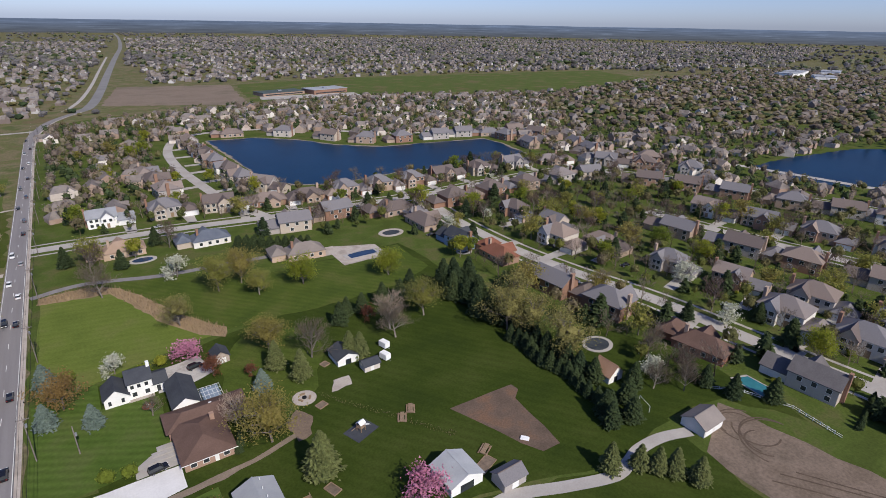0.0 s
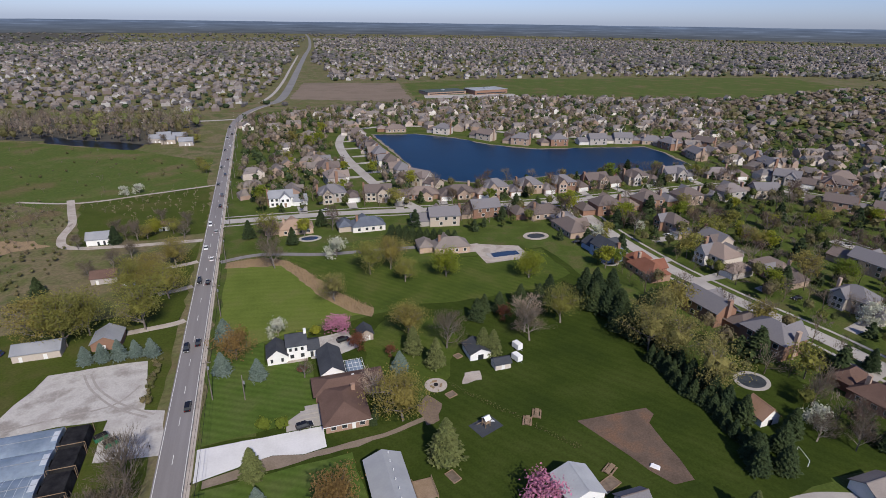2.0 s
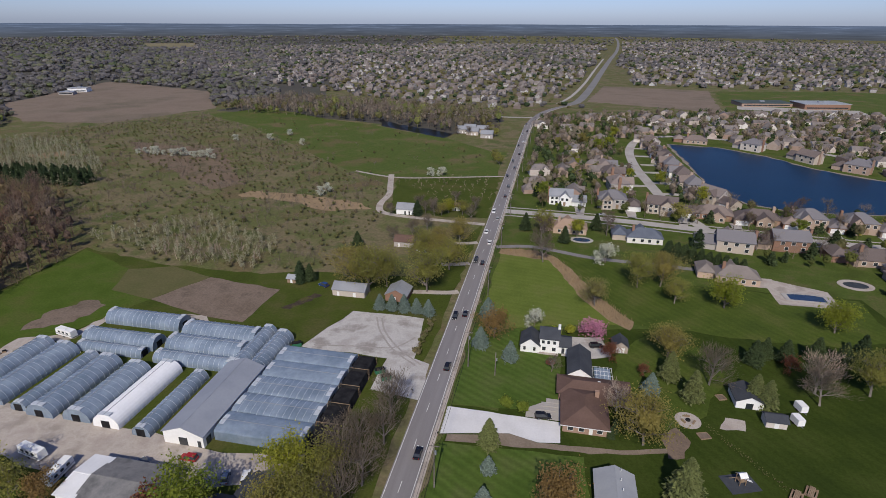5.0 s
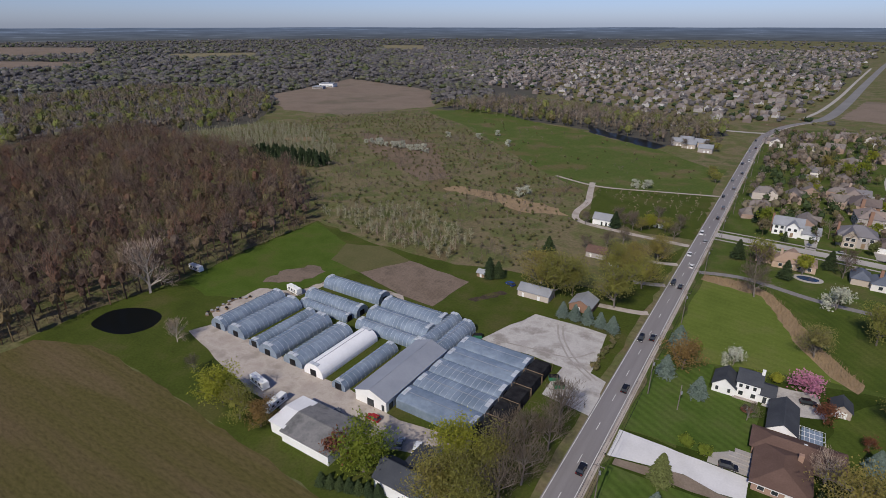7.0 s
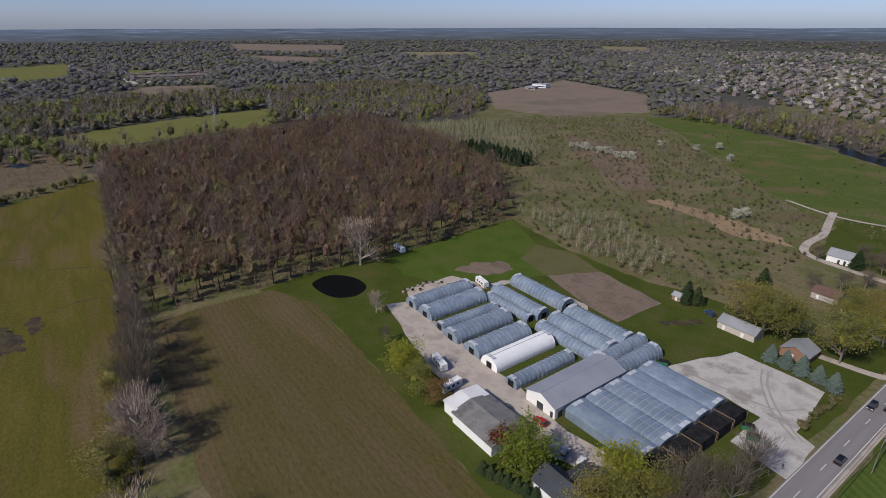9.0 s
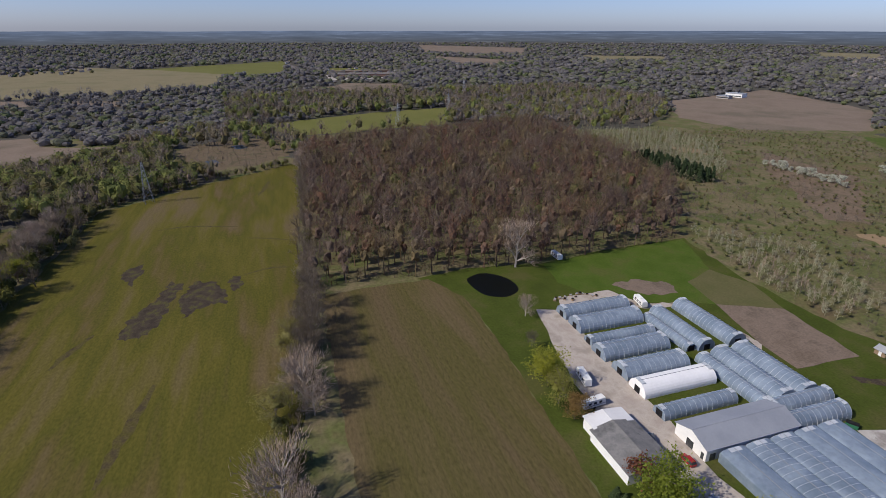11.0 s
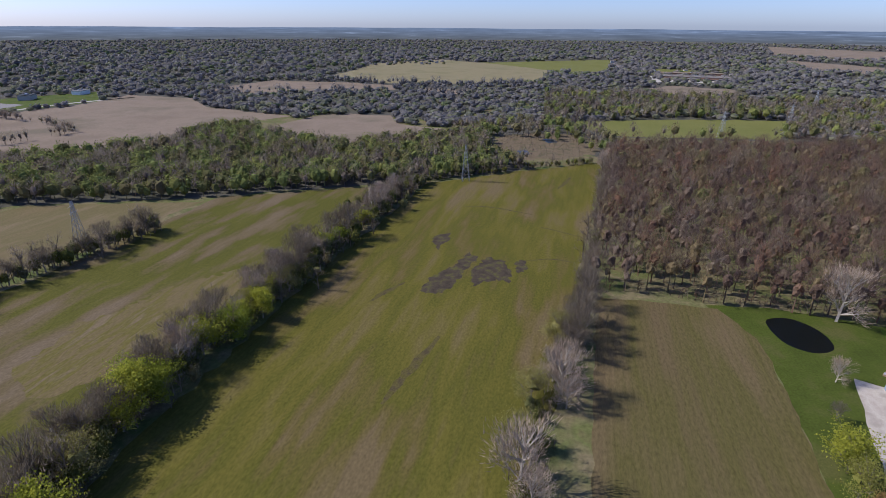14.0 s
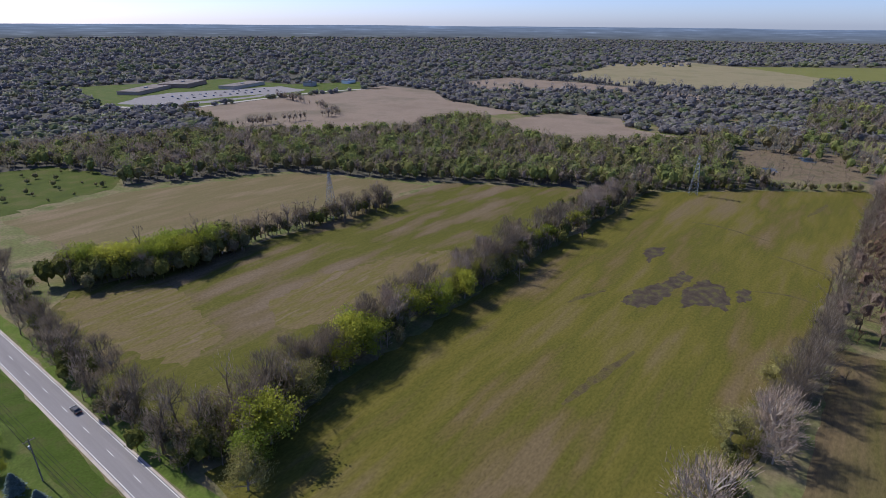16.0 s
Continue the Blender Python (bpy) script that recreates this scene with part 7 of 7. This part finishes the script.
def camper(x, y, turn, label):
    t = thing("camper_trailer", pose(x, y, 0, 0, 0, turn), label, "trailer", "camper trailers")
    part("body", Geo().box(-1.25, -4, .6, 1.25, 4, 3.0, .12), WHITE, t)
    part("stripe", Geo().box(-1.27, -3.9, 1.2, 1.27, 3.9, 1.45), STEEL, t)
    for yy in (-2, 0, 2):
        part("window", Geo().box(-1.28, yy - .5, 1.7, 1.28, yy + .5, 2.4), GLASS, t)
    part("roof_unit", Geo().box(-.5, -.6, 2.98, .5, .6, 3.3), TRIM, t)
    for s in (-1, 1):
        part("wheel", Geo().tube((s * 1.0, 0, .36), (s * 1.3, 0, .36), .36, .36, 10), TYRE, t)
    part("drawbar", Geo().box(-.08, 4, .5, .08, 5.2, .62), STEEL, t)


camper(-130, 89, 80, "white camper trailer on the nursery yard")
camper(-117.5, 84.5, 5, "white box trailer beside the office")
camper(-226, 132, 90, "old silver-white trailer at the wood's edge")
camper(-170, 141, 80, "old white trailer behind the greenhouses")


# ---- schools far off ----
def low_block(x, y, a, b, h, turn, wall, roof, label, name="school"):
    t = thing(name, pose(x, y, 0, 0, 0, turn), label, "school" if name == "school" else "building")
    part("wall", Geo().box(-a, -b, 0, a, b, h), wall, t)
    part("roof", Geo().box(-a - .5, -b - .5, h, a + .5, b + .5, h + .6), roof, t)
    part("window_band", Geo().box(-a * .9, -b - .05, 1.2, a * .9, -b + .05, 2.8), GLASS, t)
    part("roof_unit", Geo().box(-3, -2, h + .6, 3, 2, h + 2), STEEL, t)


DARK_ROOF = surf("dark_green_roof", [(.07, .09, .09), (.09, .11, .11)], 10, 1, .15)
low_block(275, 850, 34, 16, 4.5, 10, BRICK, DARK_ROOF, "long low school with a dark roof")
low_block(345, 842, 30, 18, 6.5, 10, BRICK, SHINGLE_GR, "brick school hall with a pale roof")
patch("school_yard", [(232, 800), (380, 780), (385, 822), (240, 834)], CONCRETE, .07, 1, "pale concrete school yard", "parking", 10)
patch("school_lawn", SCHOOL_LAND, LAWN_PLAIN, .04, 4, "green school grounds far off", "lawn", 20)
patch("school_lot", [(-352, -852), (-410, -905), (-466, -922), (-571, -888), (-650, -868), (-640, -785), (-495, -765), (-400, -770)], ASPHALT, .07, 3, "pale parking lot of the far school", "parking", 15)
strip("school_drive", curve_line([(-330, -850), (-380, -748), (-495, -744), (-640, -745), (-760, -700)], 6), 9, CONCRETE, .09, "pale drive past the far school", "road")
patch("school_island", [(-420, -790), (-520, -782), (-560, -792), (-500, -806), (-430, -806)], LAWN_PLAIN, .1, 1, "grass island in the parking lot", "lawn", 9)
lot = random.Random(31)
for i in range(26):
    u, w = i % 13, i // 13
    car(-430 - u * 14 + lot.uniform(-4, 4), -835 - w * 34 + u * 1.5, 20 + lot.uniform(-3, 3), lot.choice(("white", "black", "silver", "grey", "red", "blue")), i % 3 == 0, "cars at the far school", "parked at the far school")
low_block(-1370, 250, 70, 25, 7, 80, BRICK, ROOF_FAR, "long brown school behind the woods")
patch("school_yard", [(-1290, 150), (-1290, 320), (-1450, 350), (-1440, 160)], CONCRETE, .11, 2, "pale yard of a distant school", "parking", 15)
low_block(-690, -835, 12, 9, 7, 30, SIDING, SHINGLE_DK, "large grey house beside the school", "house")
low_block(-770, -815, 12, 8, 6, 10, WHITE, SHINGLE, "white house beyond the bare field", "house")
low_block(-455, -975, 55, 18, 5, 35, BRICK, ROOF_FAR, "long brick school with a brown roof")
low_block(-540, -1010, 40, 26, 6.5, 35, BRICK, ROOF_FAR, "tall school hall with a pale roof")
low_block(-600, -915, 46, 16, 5, 20, SIDING, ROOF_FAR, "low tan school wing far off")
low_block(-1467, 255, 16, 70, 7, 0, surf("red_brick", [(.30, .15, .1), (.34, .18, .12)], 9, 1, .15), SOIL_FAR, "long red brick building far off", "hall")
low_block(-756, 770, 14, 9, 6, 20, WHITE, SHINGLE_GR, "white farm building far off", "farm_building")
low_block(-745, 735, 10, 7, 4, 20, SIDING, ROOF_BLUE, "blue-roofed barn far off", "farm_building")
for i, (x, y) in enumerate(((1400, 640), (1470, 660), (1560, 620), (1380, 560))):
    low_block(x, y, 30, 20, 9, 10 * i, WHITE, SHINGLE_GR, "pale industrial hall in the distance", "warehouse")

# ---- small things ----
fence = thing("picket_fence", pose(0, 0, 0), "white picket fence round the grey house's garden", "fence")
for (ax, ay), (bx, by) in (((150, 74), (156, 69)), ((156, 69), (162, 55)), ((162, 55), (160, 41))):
    n = int(math.hypot(bx - ax, by - ay) / 2)
    for i in range(n):
        part("post", Geo().box(-.07, -.07, 0, .07, .07, 1.2), WHITE, fence, m=pose(ax + (bx - ax) * i / n, ay + (by - ay) * i / n, 0))
    for z in (.35, .95):
        part("rail", Geo().tube((ax, ay, z), (bx, by, z), .08, .08, 4), WHITE, fence)
for i in range(9):
    tree("pine", 168 + i * 2.4, 40 + .4 * i, 3.2)
st = thing("garden_steps", pose(2.5, 136, 0), "terraced pale stone garden steps", "steps")
for i in range(4):
    part("step", Geo().box(-5 + i * 1.4, -3 + i * 1.7, 0, 3.3, -1.2 + i * 1.7, .2 + i * .18), CONCRETE, st)
pile = random.Random(12)
for i in range(14):
    t = thing("pallet_stack", pose(-184 + pile.uniform(-2.5, 2.5), 108 + i * 1.5, 0, 0, 0, pile.uniform(0, 90)), "stack of weathered pallets and pots", "pallets", "nursery clutter")
    h = pile.uniform(.5, 1.4)
    part("pallet", Geo().box(-.6, -.5, 0, .6, .5, h * .6), WOOD, t)
    part("pot_tray", Geo().box(-.5, -.4, h * .6, .5, .4, h, .05), BLACK if i % 2 else SHINGLE_GR, t)
for x, y in ((-85.5, 152), (-52, 143), (-49, 140)):
    t = thing("dumpster", pose(x, y, 0, 0, 0, 30), "green steel waste container on gravel", "dumpster", "waste containers")
    part("bin", Geo().box(-1.6, -.9, .1, 1.6, .9, 1.4), surf("green_steel", [(.03, .13, .07), (.04, .16, .09)], 2, .3, .2) if x == -85.5 else MATS["green_steel"], t)
    part("lid", Geo().box(-1.65, -.95, 1.42, 1.65, .95, 1.52), BLACK, t)
patch("dirt_patch", [(-190, 140), (-176, 150), (-174, 164), (-184, 166), (-192, 152)], SOIL, .05, 1.5, "bare dirt beside the back lawn", "soil", 3)
patch("back_track", [(-178, 106), (-186, 112), (-186, 136), (-170, 142), (-166, 160), (-130, 165), (-126, 161), (-162, 162), (-166, 140), (-180, 132)], DRIVE, .052, .5, "narrow dirt track behind the greenhouses", "track", 3)
patch("dark_bed", [(-104, 176), (-100, 176), (-92, 190), (-96, 191)], MUD, .05, .6, "dark dug bed in the grass", "soil", 2)
g = np.random.default_rng(88)
for pts, n, label in (([(-44, 155), (-42, 155), (-41, 180), (-44, 180)], 1.6, "low budding hedge beside the gravel lot"), ([(45, 139), (47, 139), (72, 102), (70, 101)], .75, "rough grass along an old fence line")):
    x, y = scatter(pts, n, g, .5)
    growth("low_hedge", BUSH, x, y, .05 if n < 1.5 else .35, .12 if n < 1.5 else .6, OLIVE, g, label, "hedge")
# white blossom row and lone bushes in the scrub
for i in range(13):
    tree("white", -352 + i * 6.2, 403 - i * .3 + (i % 3) * 1.5, 4.2 + i % 4)
for x, y in ((-300, 470), (-270, 480), (-230, 466), (-150, 322), (-262, 506)):
    tree("white", x, y, 6)
x, y = scatter([(-110, 372), (-46, 394), (-38, 332), (-70, 322)], 7, g, .25)
growth("orchard", BRUSH, x, y, .3, .5, TWIG_PALE, g, "young orchard saplings in rows on grass", "saplings")
patch("orchard_grass", [(-112, 374), (-38, 396), (-37, 300), (-95, 296), (-104, 330)], PASTURE, .035, 2, "green orchard grass by the white farmhouse", "lawn")
# house terraces and garden beds through the estate
for k, (x, y) in enumerate(homes[:60]):
    ang = k * 2.4
    tree("shrub", x + 9.5 * math.cos(ang), y + 9.5 * math.sin(ang), 1.6 + .3 * (k % 4))
# mailboxes on the roadside
for y in (118, 135, 180, 205, 260, 302):
    t = thing("mailbox", pose(-38.8 if y % 2 else -27.3, y, 0), "small roadside mailbox on a post", "mailbox", "mailboxes")
    part("post", Geo().box(-.06, -.06, 0, .06, .06, 1.1), WOOD, t)
    part("box", Geo().box(-.12, -.26, 1.1, .12, .26, 1.36, .03), BLACK, t)

# ruts in the bare earth, and wheel tracks on the gravel lot
RUT = surf("rutted_earth", [(.09, .068, .052), (.12, .09, .068)], 3, .4, .4)
for i, (cx, cy, r, a0) in enumerate(((141, 60, 5.5, 0), (142, 59, 7.2, .4), (143, 56, 6.2, 2.0), (140, 52, 5, 1.0), (144, 52, 8.2, .2), (143, 50, 9.6, .3))):
    strip("wheel_rut", [(cx + r * math.cos(a0 + k * .22), cy + r * math.sin(a0 + k * .22)) for k in range(15)], .5, RUT, .068 + .004 * i, "curved wheel rut in bare earth", "rut")
for i, (a, b) in enumerate((((128, 44), (165, -10)), ((132, 44), (168, -10)), ((136, 42), (170, -14)))):
    strip("wheel_rut", [a, b], .5, RUT, .1 + .004 * i, "straight wheel rut in bare earth", "rut")
TRACK = surf("worn_gravel", [(.30, .275, .25), (.36, .335, .31)], 3, .4, .4)
for i, ln in enumerate(([(-40, 150), (-50, 158), (-58, 168), (-62, 177)], [(-41.6, 149), (-51.8, 157), (-60, 168), (-64, 177)], [(-80, 154), (-66, 156), (-52, 158), (-46, 166)])):
    strip("wheel_track", curve_line(ln, 6), .7, TRACK, .066 + .004 * i, "faint wheel track in the gravel", "track")
